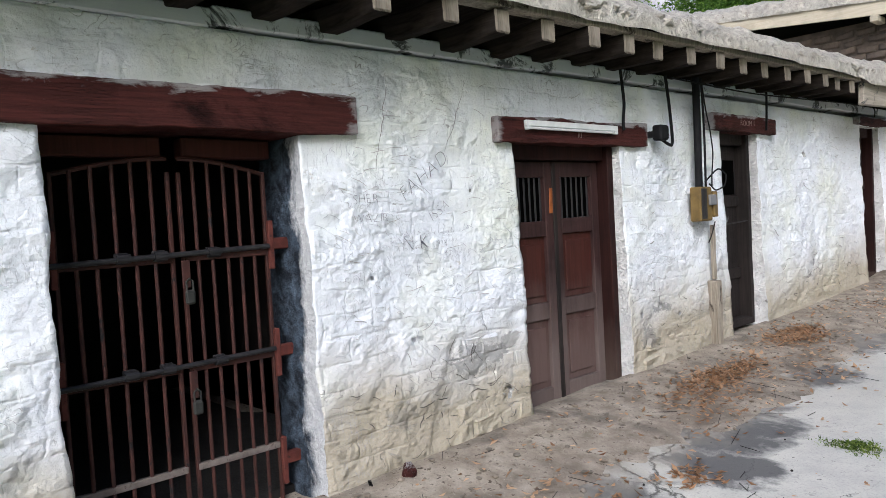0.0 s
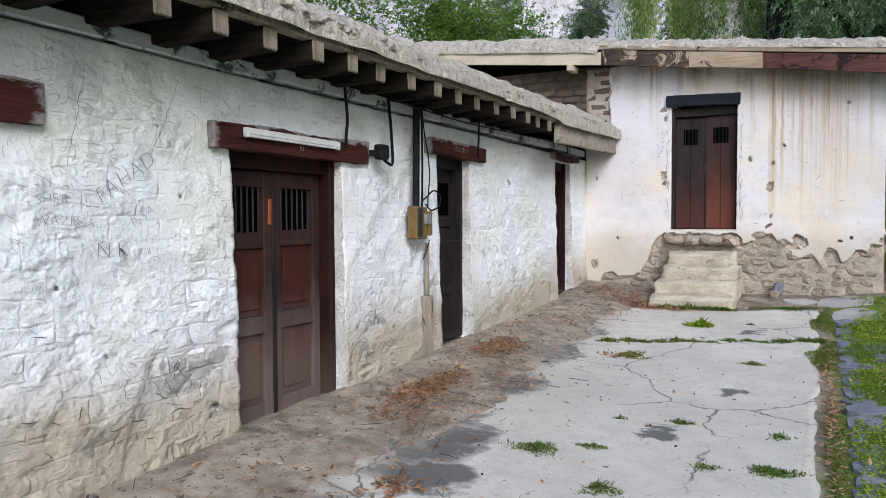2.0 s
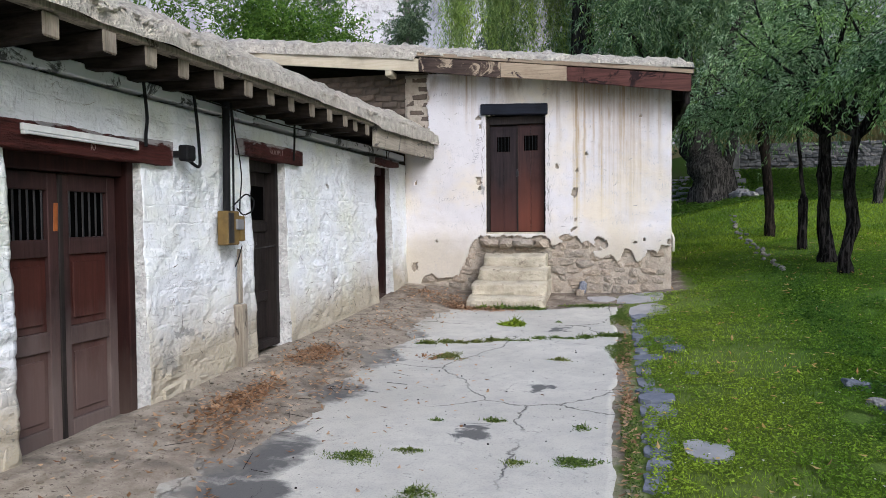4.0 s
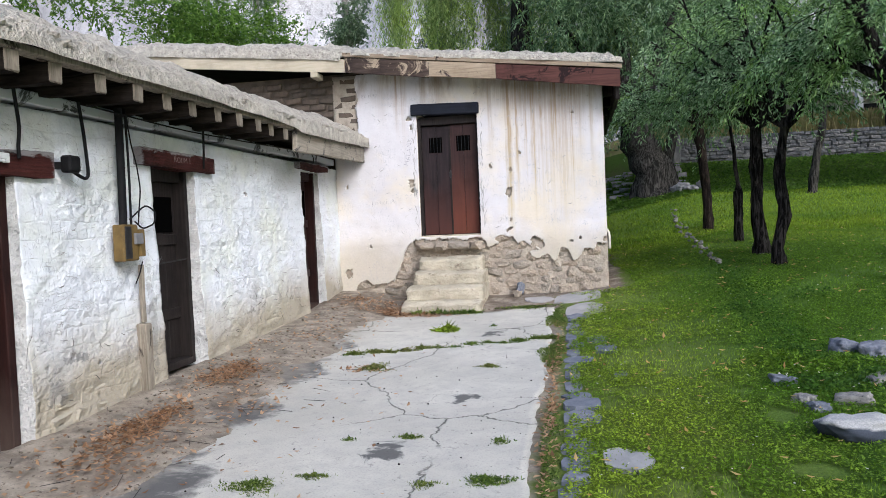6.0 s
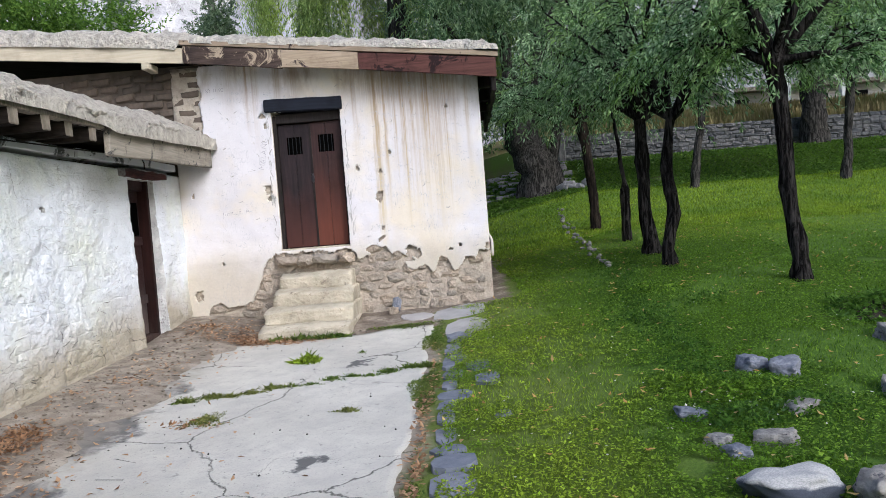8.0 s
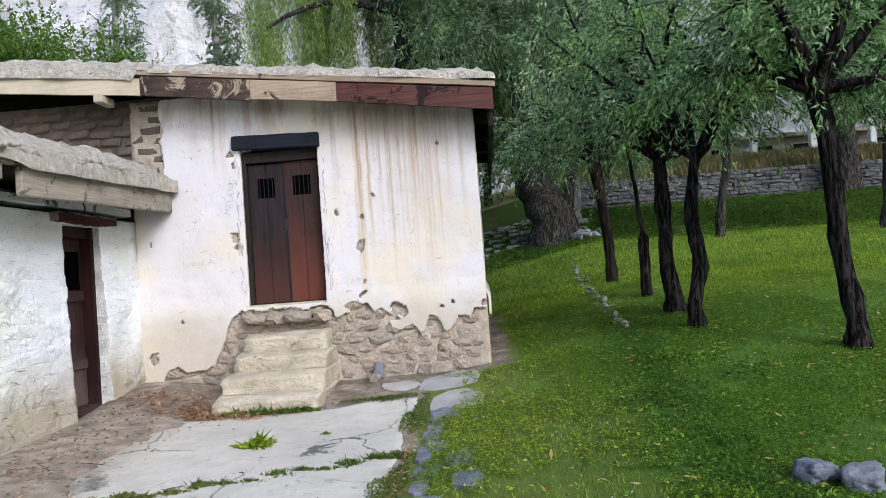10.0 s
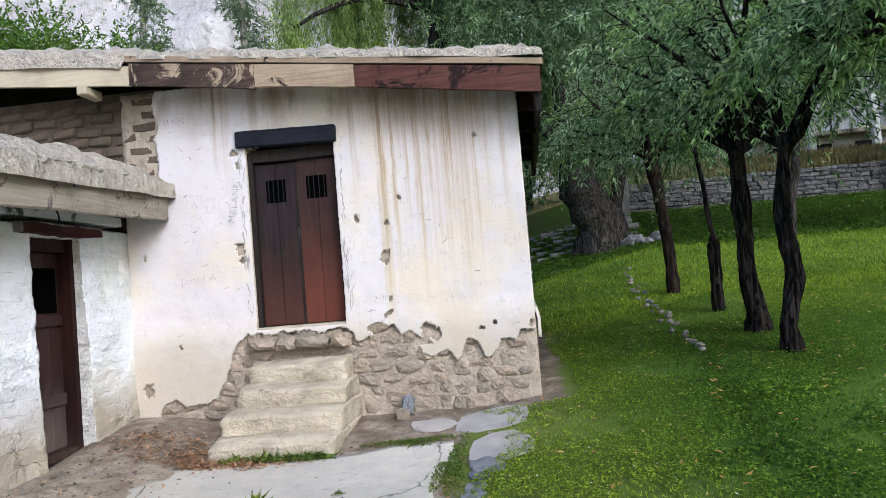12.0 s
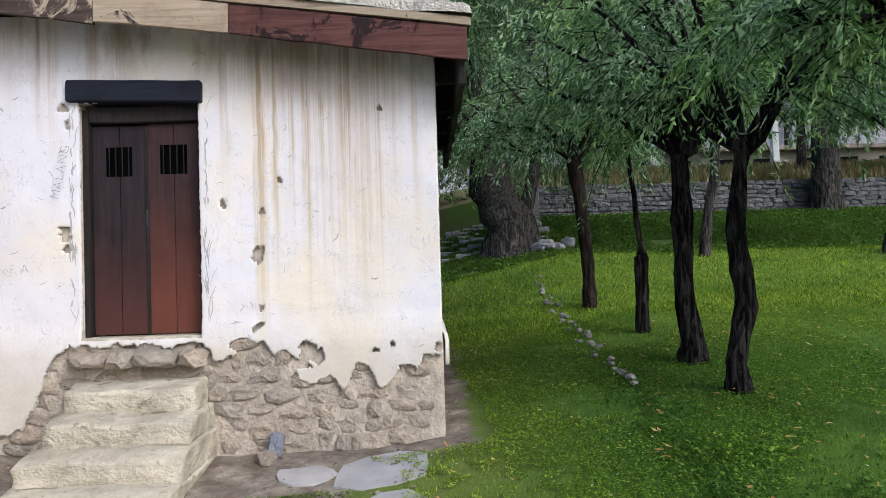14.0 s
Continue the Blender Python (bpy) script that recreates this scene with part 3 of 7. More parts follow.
def concrete_material():
    n = Nodes("cracked_concrete", 0.85)
    v = n.coords((1, 1, 1), True)
    broad, mid, fine = n.noise(0.8, 5, 0.6, v), n.noise(5, 6, 0.65, v), n.noise(80, 4, 0.65, v)
    c = n.mix(n.span(broad, 0.35, 0.65), (0.46, 0.445, 0.395), (0.585, 0.565, 0.505))
    c = n.mix(n.span(mid, 0.42, 0.66, 0, 0.55), c, (0.40, 0.385, 0.36))
    c = n.mix(n.span(fine, 0.5, 0.75, 0, 0.55), c, (0.29, 0.28, 0.265))
    c = n.mix(n.noise(11, 6, 0.75, v, 0.4, 0.60, 0.66), c, (0.33, 0.315, 0.29))
    c = n.mix(n.noise(28, 4, 0.7, v, 0.3, 0.655, 0.70), c, (0.15, 0.145, 0.135))
    warp = n.mix(0.30, v, n.node("ShaderNodeTexNoise", 1, Vector=v, Scale=1.9, Detail=7.0, Roughness=0.62))
    vor = n.node("ShaderNodeTexVoronoi", 0, {"feature": "DISTANCE_TO_EDGE"}, Vector=warp, Scale=0.75)
    crack = n.math("MULTIPLY", n.span(vor, 0.001, 0.006, 1, 0), n.noise(0.9, 3, 0.5, v, 0, 0.43, 0.50))
    vor2 = n.node("ShaderNodeTexVoronoi", 0, {"feature": "DISTANCE_TO_EDGE"}, Vector=warp, Scale=2.3)
    crack2 = n.math("MULTIPLY", n.span(vor2, 0.001, 0.006, 1, 0), n.noise(0.8, 3, 0.5, n.coords((1.1, 1, 3), True), 0, 0.58, 0.64))
    crack = n.math("MAXIMUM", crack, crack2)
    c = n.mix(n.math("MULTIPLY", crack, 0.85), c, (0.07, 0.065, 0.055))
    x, y = n.axis(0), n.axis(1)
    # damp blotches with ragged edges
    w1 = n.math("MULTIPLY", n.math("SUBTRACT", n.noise(2.4, 6, 0.65, v), 0.5), 1.0)
    w2 = n.math("MULTIPLY", n.math("SUBTRACT", n.noise(2.4, 6, 0.65, n.coords((1, 1, 1), True), 0.9), 0.5), 1.0)
    sx, sy = n.math("ADD", x, w1), n.math("ADD", y, w2)
    total = None
    for cx, cy, rx, ry in ((-1.68, 4.15, 0.34, 0.5), (-1.45, 3.5, 0.26, 0.26), (-1.75, 5.55, 0.28, 0.34), (-1.6, 2.6, 0.42, 0.45), (-1.85, 6.9, 0.22, 0.5), (-1.85, 8.0, 0.2, 0.42), (-0.12, 6.0, 0.10, 0.17), (-0.36, 4.82, 0.13, 0.12), (-1.4, 0.9, 0.5, 0.9), (-0.75, 3.2, 0.2, 0.14), (-0.1, 8.7, 0.12, 0.1)):
        dx, dy = n.math("DIVIDE", n.math("SUBTRACT", sx, cx), rx), n.math("DIVIDE", n.math("SUBTRACT", sy, cy), ry)
        d = n.math("ADD", n.math("MULTIPLY", dx, dx), n.math("MULTIPLY", dy, dy))
        g = n.span(d, 1.5, 0.6)
        total = g if total is None else n.math("MAXIMUM", total, g)
    total = n.math("MULTIPLY", total, n.noise(2.0, 5, 0.65, v, 0.3, 0.26, 0.44))
    c = n.mix(n.math("MULTIPLY", total, 0.88), c, n.mix(fine, (0.045, 0.045, 0.05), (0.095, 0.093, 0.093)))
    dirty = n.span(n.math("ADD", x, n.math("MULTIPLY", n.math("SUBTRACT", mid, 0.5), 1.0)), -1.55, -2.0)
    c = n.mix(n.math("MULTIPLY", dirty, 0.85), c, n.mix(fine, (0.20, 0.175, 0.145), (0.33, 0.295, 0.24)))
    return n.done(c, n.math("ADD", n.math("ADD", n.math("MULTIPLY", mid, 0.7), n.math("MULTIPLY", fine, 0.4)), n.math("MULTIPLY", crack, -1.5)), 0.5, 0.012)


M_CONCRETE = concrete_material()


def concrete_right(y):
    return 0.57 + 0.05 * noise.noise((y * 1.7, 0.3, 0)) + 0.035 * noise.noise((y * 6, 4.3, 0))


def concrete_left(y):
    return -1.95 + 0.12 * noise.noise((y * 1.1, 7.3, 0)) + 0.04 * noise.noise((y * 5, 9.3, 0))


def concrete_far(x):
    return 10.05 + 0.12 * noise.noise((x * 1.3, 2.2, 0)) + 0.05 * noise.noise((x * 6, 1.2, 0)) + 0.25 * smooth(-0.6, 0.3, x)


def concrete():
    bm = bmesh.new()
    nx, ny = 46, 240
    grid = []
    for j in range(ny + 1):
        y0 = -6 + 16.1 * j / ny
        row = []
        for i in range(nx + 1):
            u = i / nx
            x = concrete_left(y0) * (1 - u) + concrete_right(y0) * u
            y = y0 if y0 < 9.0 else 9.0 + (y0 - 9.0) / 1.1 * (concrete_far(x) - 9.0)
            row.append(bm.verts.new((x, y, ground_z(x, y) + 0.012 + 0.006 * noise.noise((x * 1.5, y * 1.5, 5)))))
        grid.append(row)
    for j in range(ny):
        for i in range(nx):
            f = bm.faces.new((grid[j][i], grid[j][i + 1], grid[j + 1][i + 1], grid[j + 1][i]))
            f.smooth = True
    edge = [e for e in bm.edges if e.is_boundary]
    r = bmesh.ops.extrude_edge_only(bm, edges=edge)
    for g in r["geom"]:
        if isinstance(g, bmesh.types.BMVert):
            g.co.z -= 0.09
    return setting(link("pavement", bm, M_CONCRETE), "pale grey cracked concrete yard with damp stains", "pavement")


concrete()


# ---- walls with openings ----
def wall_face(name, us, vs, keep, point, material, depth=None, reveal=None):
    """A relief wall: a grid over (u, v), cells where keep is false left out, edges of the openings drawn back by depth."""
    bm = bmesh.new()
    made = {}

    def vert(i, j):
        if (i, j) not in made:
            made[i, j] = bm.verts.new(point(us[i], vs[j]))
        return made[i, j]

    for i in range(len(us) - 1):
        for j in range(len(vs) - 1):
            if keep((us[i] + us[i + 1]) / 2, (vs[j] + vs[j + 1]) / 2):
                f = bm.faces.new((vert(i, j), vert(i + 1, j), vert(i + 1, j + 1), vert(i, j + 1)))
                f.smooth = True
    if depth is not None:
        r = bmesh.ops.extrude_edge_only(bm, edges=[e for e in bm.edges if e.is_boundary])
        for g in r["geom"]:
            if isinstance(g, bmesh.types.BMVert):
                g.co += Vector(depth)
            elif isinstance(g, bmesh.types.BMFace) and reveal:
                g.material_index = 1
    bmesh.ops.recalc_face_normals(bm, faces=bm.faces)
    ob = link(name, bm, material)
    if reveal:
        ob.data.materials.append(reveal)
    return ob


def grid_lines(a, b, step, marks):
    """Lines from a to b that pass through all the marks."""
    stops = sorted({a, b, *[m for m in marks if a < m < b]})
    out = []
    for p, q in zip(stops, stops[1:]):
        out += spaced(p, q, step)[:-1]
    return out + [b]


OPENINGS = ((0.58, 1.77, -0.2, 2.11), (3.38, 4.56, 0.0, 2.10), (6.18, 6.90, 0.0, 2.28), (9.75, 10.44, 0.0, 2.46))


HOLES = ((3.17, 0.50, 0.045), (2.16, 1.32, 0.012), (8.02, 2.08, 0.035), (5.0, 0.82, 0.022), (2.42, 0.95, 0.014), (4.72, 0.78, 0.02), (5.28, 0.72, 0.02), (2.95, 1.78, 0.012))


def relief(u, v, amount=1.0, grooved=0.011):
    """Lime-washed stonework: blurred stones in rough courses under flaking coats with small sharp ledges."""
    w = Vector((u * 3.4 + 0.35 * noise.noise((u * 1.3, v * 2.0, 7)), v * 7.5 + 0.6 * noise.noise((u * 0.9, v * 1.1, 3)), 0.5))
    d = noise.voronoi(w)[0]
    groove = smooth(0.0, 0.16, d[1] - d[0])
    patch = smooth(-0.15, 0.35, noise.noise((u * 0.7, v * 0.9, 11)))
    h = 2.6 * noise.noise((u * 2.3, v * 5.2, 4)) + 0.9 * noise.noise((u * 7.0, v * 12.0, 6))
    f = h - math.floor(h)
    coat = math.floor(h) + smooth(0.38, 0.62, f)
    return amount * (grooved * groove * patch + 0.018 * noise.noise((u * 1.0, v * 1.5, 0)) + 0.0055 * coat + 0.0025 * noise.noise((u * 11, v * 17, 8)))


def bare_foot(u, v):
    """How far the plaster has fallen from the foot of the wall, 0 to 1."""
    top = 0.0
    if 2.3 < u < 3.40:
        top = 0.10 + 0.80 * smooth(2.3, 2.75, u) + 0.12 * noise.noise((u * 6, 1, 1))
    elif 4.62 < u < 5.95:
        top = 0.60 - 0.1 * smooth(5.2, 5.9, u) + 0.07 * noise.noise((u * 5, 3, 1))
    elif 10.5 < u:
        top = 0.7
    return smooth(top + 0.05, top - 0.05, v) if top else 0.0


def west_point(u, v):
    batter = 0.035 * (1.4 - v)
    wob = 0.0
    for a, b, lo, hi in OPENINGS:
        if v < hi + 0.02 and (abs(u - a) < 0.015 or abs(u - b) < 0.015):
            wob = 0.02 * noise.noise((v * 4.0, u, 6)) + 0.008 * noise.noise((v * 15, u, 2))
    bare = 0.04 * bare_foot(u, v)
    return (-2.7 + batter + relief(u, v) - bare * 0.35, u + wob, v)


us = spaced(-6.0, -0.2, 0.2)[:-1] + grid_lines(-0.2, 11.3, 0.022, [c for o in OPENINGS for c in o[:2]])
vs = grid_lines(-0.3, 2.56, 0.022, [o[3] for o in OPENINGS])
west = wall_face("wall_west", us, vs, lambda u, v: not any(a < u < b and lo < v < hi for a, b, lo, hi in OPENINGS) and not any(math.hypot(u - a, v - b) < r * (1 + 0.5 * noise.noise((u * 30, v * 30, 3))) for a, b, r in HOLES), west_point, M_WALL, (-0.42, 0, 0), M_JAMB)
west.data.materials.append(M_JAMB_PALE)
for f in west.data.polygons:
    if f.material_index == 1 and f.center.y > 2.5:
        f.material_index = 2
setting(west, "rough lime-washed stone wall with ochre splash stains", "wall")

# rooms behind the wall, an enclosure added to keep the inside dark
def block(name, lo, hi, material, label, category, bevel=0.0):
    bm = bmesh.new()
    box(bm, lo, hi, bevel)
    return setting(link(name, bm, material), label, category)


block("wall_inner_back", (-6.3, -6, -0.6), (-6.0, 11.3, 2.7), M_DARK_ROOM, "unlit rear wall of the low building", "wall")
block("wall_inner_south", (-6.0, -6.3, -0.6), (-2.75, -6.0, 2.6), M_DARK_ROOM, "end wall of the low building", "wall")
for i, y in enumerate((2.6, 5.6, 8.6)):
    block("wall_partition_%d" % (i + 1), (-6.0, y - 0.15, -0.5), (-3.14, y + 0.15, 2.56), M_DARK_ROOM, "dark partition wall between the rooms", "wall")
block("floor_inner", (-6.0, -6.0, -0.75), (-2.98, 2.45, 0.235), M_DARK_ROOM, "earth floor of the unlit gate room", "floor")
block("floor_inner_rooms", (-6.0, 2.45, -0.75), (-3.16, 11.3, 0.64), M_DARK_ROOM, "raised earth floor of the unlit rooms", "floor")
block("ceiling_low", (-6.3, -6.3, 2.80), (-2.32, 11.2, 2.86), M_EAVES_SHADE, "brushwood ceiling over the low rooms, near black for shade", "ceiling")

# timber wall plate under the roof beams
for i in range(7):
    a = -6.0 + i * 2.45
    bm = bmesh.new()
    box(bm, (-2.95, a, 2.535 + 0.013 * i), (-2.712 + rnd(-0.006, 0.008), a + 2.445, 2.625 + 0.013 * i), 0.008, 0.006, 8)
    setting(link("trim_wall_plate_%d" % (i + 1), bm, M_PLATE), "grey timber wall plate with flaking limewash", "wall plate")


def roof_z(y):
    return 2.690 + 0.0095 * (y - 3) + 0.012 * noise.noise((y * 0.5, 0, 0))


# roof beams
beam_me = []
for k in range(4):
    bm = bmesh.new()
    box(bm, (-0.75, -0.056, -0.062), (0.0, 0.056, 0.062), 0.008, 0.02, 7)
    me = bpy.data.meshes.new("roof_beam")
    bm.to_mesh(me)
    bm.free()
    # beam sides take the painted eaves shade, only the end face stays weathered
    me.materials.append(M_EAVES_SHADE)
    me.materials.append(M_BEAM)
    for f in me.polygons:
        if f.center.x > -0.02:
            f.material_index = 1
    beam_me.append(me)
for i in range(36):
    y = 8.18 - 0.412 * i
    b = new("roof_beam", beam_me[i % 4])
    b.matrix_world = pose(-2.25 + rnd(-0.025, 0.03), y + rnd(-0.02, 0.02), roof_z(y), rnd(-4, 4), rnd(-1.5, 1.5), rnd(-2.5, 2.5))
    tagged(b, "weathered square roof beam jutting from the eaves", "roof beam", "row of eaves beams")

bm = bmesh.new()
box(bm, (-2.30, 8.42, 2.60), (-2.235, 11.20, 2.84), 0.01, 0.012, 10, Matrix.Rotation(radians(1.4), 4, "X"))
tagged(link("eaves_board", bm, M_EAVES_GREY), "grey weathered eaves board with dark streaks", "eaves board")


def mud_roof(name, x0, x1, y0, y1, zf, thick, label, lip=0.07, step=0.06, mound=0.0, skirt=None):
    """A lumpy mud roof with a crumbling rim."""
    xs, ys = spaced(x0, x1, step), spaced(y0, y1, step)
    bm = bmesh.new()
    grid = []
    for y in ys:
        row = []
        for x in xs:
            px = x + (lip * noise.noise((y * 3.1, 1.7, x0)) if x in (x0, x1) else 0)
            py = y + (lip * noise.noise((x * 3.1, 5.7, y0)) if y in (y0, y1) else 0)
            rim = min(abs(x - x0), abs(x - x1), abs(y - y0), abs(y - y1))
            z = zf(x, y) + thick * (0.62 + 0.38 * smooth(0, 0.25, rim)) + mound * smooth(0, 0.5, rim) + 0.035 * noise.noise((x * 2.5, y * 2.5, 0)) + 0.05 * noise.noise((x * 8, y * 8, 2)) + 0.03 * noise.noise((x * 19, y * 19, 4))
            row.append(bm.verts.new((px, py, z)))
        grid.append(row)
    for j in range(len(ys) - 1):
        for i in range(len(xs) - 1):
            bm.faces.new((grid[j][i], grid[j][i + 1], grid[j + 1][i + 1], grid[j + 1][i])).smooth = True
    r = bmesh.ops.extrude_edge_only(bm, edges=[e for e in bm.edges if e.is_boundary])
    for g in r["geom"]:
        if isinstance(g, bmesh.types.BMVert):
            g.co.z = zf(g.co.x, g.co.y) - (skirt(g.co.x, g.co.y) if skirt else 0.0)
            g.co.x += 0.01
    return setting(link(name, bm, M_MUDROOF), label, "roof")


mud_roof("roof_low", -6.3, -2.20, -6.3, 11.22, lambda x, y: roof_z(y) + 0.125 if y < 8.3 else roof_z(y) + 0.13 + 0.02 * (y - 8.3), 0.115, "crumbling dry mud roof over the low building", mound=0.22, skirt=lambda x, y: 0.035 + 0.06 * smooth(8.2, 8.5, y))
bm = bmesh.new()
box(bm, (-2.34, -6.3, 2.755), (-2.235, 11.2, 2.80), 0.006, 0.01, 40, Matrix.Rotation(radians(0.5), 4, "X"))
setting(link("trim_eaves_lath", bm, M_BEAM), "thin weathered eaves lath under the mud", "trim")


# bare stone blocks at the foot of the wall
foot = setting(new("wall_west_foot"), "bare buff stone blocks where the limewash has fallen", "wall")
block_me = []
for k in range(8):
    bm = bmesh.new()
    box(bm, (-0.5, -0.5, -0.5), (0.5, 0.5, 0.5), 0.13, 0.0, 0)
    bmesh.ops.subdivide_edges(bm, edges=list(bm.edges), cuts=1, use_grid_fill=True)
    for v in bm.verts:
        v.co += noise.noise_vector(v.co * 1.7 + Vector((k * 4.1, 0, 0))) * 0.13 + noise.noise_vector(v.co * 4.0 + Vector((k * 4.1, 3, 0))) * 0.06
    me = bpy.data.meshes.new("stone")
    bm.to_mesh(me)
    bm.free()
    me.materials.append(M_WALL)
    block_me.append(me)
for r in range(8):
    for y0, y1 in ((2.42, 3.36), (4.66, 5.74), (5.88, 6.12)):
        z = 0.10 + 0.118 * r + 0.02 * (y0 - 2)
        y = y0 + rnd(-0.03, 0.06)
        while y < y1 - 0.05:
            w = min(rnd(0.10, 0.26), y1 - y)
            if math.hypot(y + w / 2 - 3.17, z - 0.5) < 0.09 or random.random() < 0.05:
                y += w
                continue
            if bare_foot(y + w / 2, z + 0.045) > 0.5 and z > ground_z(-2.65, y) - 0.12:
                b = new("stone", block_me[random.randrange(8)])
                b.matrix_world = pose(-2.776 + 0.035 * (1.4 - z) + rnd(-0.012, 0.014), y + w / 2, z + rnd(-0.016, 0.016), rnd(-7, 7), rnd(-4, 4), rnd(-5, 5)) @ Matrix.Diagonal((0.13, w * rnd(0.94, 1.04), 0.118 * rnd(0.92, 1.05), 1))
                b.parent = foot
            y += w + 0.004


# loose clods and straw-mud crumbs along the roof edge
bm = bmesh.new()
for i in range(2600):
    y = rnd(0.5, 11.1)
    x = -2.2 - abs(random.gauss(0, 0.17))
    r = 0.008 + 0.034 * random.random() ** 2
    z = roof_z(y) + 0.20 + rnd(-0.03, 0.02) + 0.02 * max(0, y - 8.3) + 0.22 * smooth(0, 0.5, -2.2 - x)
    q = bmesh.ops.create_icosphere(bm, subdivisions=1, radius=r)["verts"]
    for v in q:
        v.co = Vector((v.co.x * rnd(0.6, 1.5), v.co.y * rnd(0.6, 1.5), v.co.z * rnd(0.4, 0.9))) + Vector((x, y, z))
tagged(link("roof_crumbs", bm, M_MUDROOF), "crumbled straw-mud clods along the low roof edge", "clods", kind="stuff")


# ---- the house at the end ----
HF = 11.27
DOOR = (-1.42, -0.50, 1.47, 3.30)


EDGE = ((-2.8, 0.55), (-2.5, 0.60), (-2.42, 0.78), (-2.3, 0.84), (-2.18, 0.76), (-2.02, 0.78), (-1.86, 0.84), (-1.78, 0.96), (-1.72, 1.10), (-1.66, 1.28), (-1.56, 1.36), (-1.5, 1.44), (-0.45, 1.42), (-0.39, 1.31), (-0.26, 1.30), (-0.20, 1.43), (-0.04, 1.44), (0.05, 1.31), (0.17, 1.30), (0.24, 1.15), (0.34, 1.10), (0.46, 1.16), (0.58, 1.04), (0.68, 1.24), (0.76, 1.20), (0.85, 1.06), (0.95, 1.13), (1.02, 1.22), (1.12, 1.18), (1.2, 1.28), (1.4, 1.3))


def plaster_low(x):
    """Lower edge of the plaster on the house front, broken away in bites."""
    j = 0.05 * noise.noise((x * 6.0, 3.1, 0)) + 0.03 * noise.noise((x * 17, 1.1, 0)) + 0.015 * noise.noise((x * 40, 1.1, 0))
    for (a, za), (b, zb) in zip(EDGE, EDGE[1:]):
        if x <= b:
            return za + (zb - za) * smooth(a, b, x) + j
    return 1.3


def house_point(u, v):
    bulge = 0.045 * smooth(1.66, 1.36, v)
    u += 0.007 * noise.noise((u * 31, v * 31, 1))
    v += 0.007 * noise.noise((u * 31, v * 31, 9))
    return (u, HF - 0.03 - bulge + 0.014 * noise.noise((u * 1.3, v * 1.1, 0)) + 0.004 * noise.noise((u * 7, v * 6, 3)), v)


def in_door(u, v, grow=0.0):
    return DOOR[0] - grow < u < DOOR[1] + grow and DOOR[2] < v < DOOR[3]


def plaster_here(u, v):
    if in_door(u, v):
        return False
    left = -2.34 + 0.06 * noise.noise((v * 4, 8.8, 0)) + 0.025 * noise.noise((v * 13, 2.8, 0))
    if v > 2.85 and u < left:
        return False
    low = plaster_low(u)
    if v < low:
        return False
    for hx, hz, hr in ((-0.06, 2.09, 0.05), (-0.33, 2.49, 0.028), (0.11, 2.66, 0.02), (-0.03, 2.42, 0.025), (-1.53, 2.28, 0.05), (-1.51, 2.18, 0.035), (-1.53, 3.26, 0.04), (-1.50, 3.13, 0.03), (-0.05, 1.68, 0.02), (-2.55, 2.28, 0.025), (-2.2, 1.35, 0.02), (0.9, 3.2, 0.02), (0.30, 1.33, 0.075), (0.37, 1.31, 0.06), (-2.56, 0.94, 0.06), (0.95, 1.38, 0.02)):
        if math.hypot(u - hx, (v - hz) * 0.8) < hr * (1 + 0.6 * noise.noise((u * 25, v * 25, 2))):
            return False
    # fallen bites near the foot
    if noise.noise((u * 4.2 + 3, v * 6.0, 9.0)) > 0.34 + 0.9 * max(0, v - low - 0.05) and u > -0.4:
        return False
    return True


us = grid_lines(-2.72, 1.335, 0.0135, DOOR[:2])
vs = sorted(set(grid_lines(0.40, 1.60, 0.0125, DOOR[2:]) + grid_lines(1.60, 3.98, 0.017, DOOR[2:])))
front = wall_face("wall_house_front", us, vs, plaster_here, house_point, M_HOUSE, (0, 0.034, 0))
setting(front, "cream plastered house front with brown rain streaks and scribbles", "wall")
# rubble core behind the plaster
us = grid_lines(-2.72, 1.34, 0.06, DOOR[:2])
vs = grid_lines(0.2, 3.98, 0.06, DOOR[2:])
core = wall_face("wall_house_core", us, vs, lambda u, v: not in_door(u, v), lambda u, v: (u, HF + 0.006 + 0.012 * noise.noise((u * 5, v * 7, 1)) - 0.035 * smooth(1.45, 1.3, v), v), M_RUBBLE, (0, 0.4, 0))
setting(core, "rubble and mud core of the house wall", "wall")
us, vs = spaced(HF - 0.02, 15.5, 0.06), spaced(0.3, 3.9, 0.06)
side = wall_face("wall_house_side", us, vs, lambda u, v: v > 1.26 + 0.14 * noise.noise((u * 3, 4, 2)) + 0.05 * noise.noise((u * 11, 1, 2)), lambda u, v: (1.335 + 0.05 * smooth(1.52, 1.40, v) + relief(u, v, 0.45, 0.0), u, v), M_HOUSE, (-0.03, 0, 0))
setting(side, "plastered side wall of the house", "wall")
block("wall_house_side_core", (0.95, HF + 0.03, 0.2), (1.318, 15.5, 3.9), M_RUBBLE, "rubble core of the side wall", "wall")
# unseen walls and floor added to close the house, near black for shade
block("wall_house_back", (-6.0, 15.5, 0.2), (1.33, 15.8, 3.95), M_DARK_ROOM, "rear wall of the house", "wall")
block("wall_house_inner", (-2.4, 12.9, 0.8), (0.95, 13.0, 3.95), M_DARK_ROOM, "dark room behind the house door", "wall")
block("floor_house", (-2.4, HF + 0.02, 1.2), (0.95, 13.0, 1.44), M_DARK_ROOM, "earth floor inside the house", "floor")

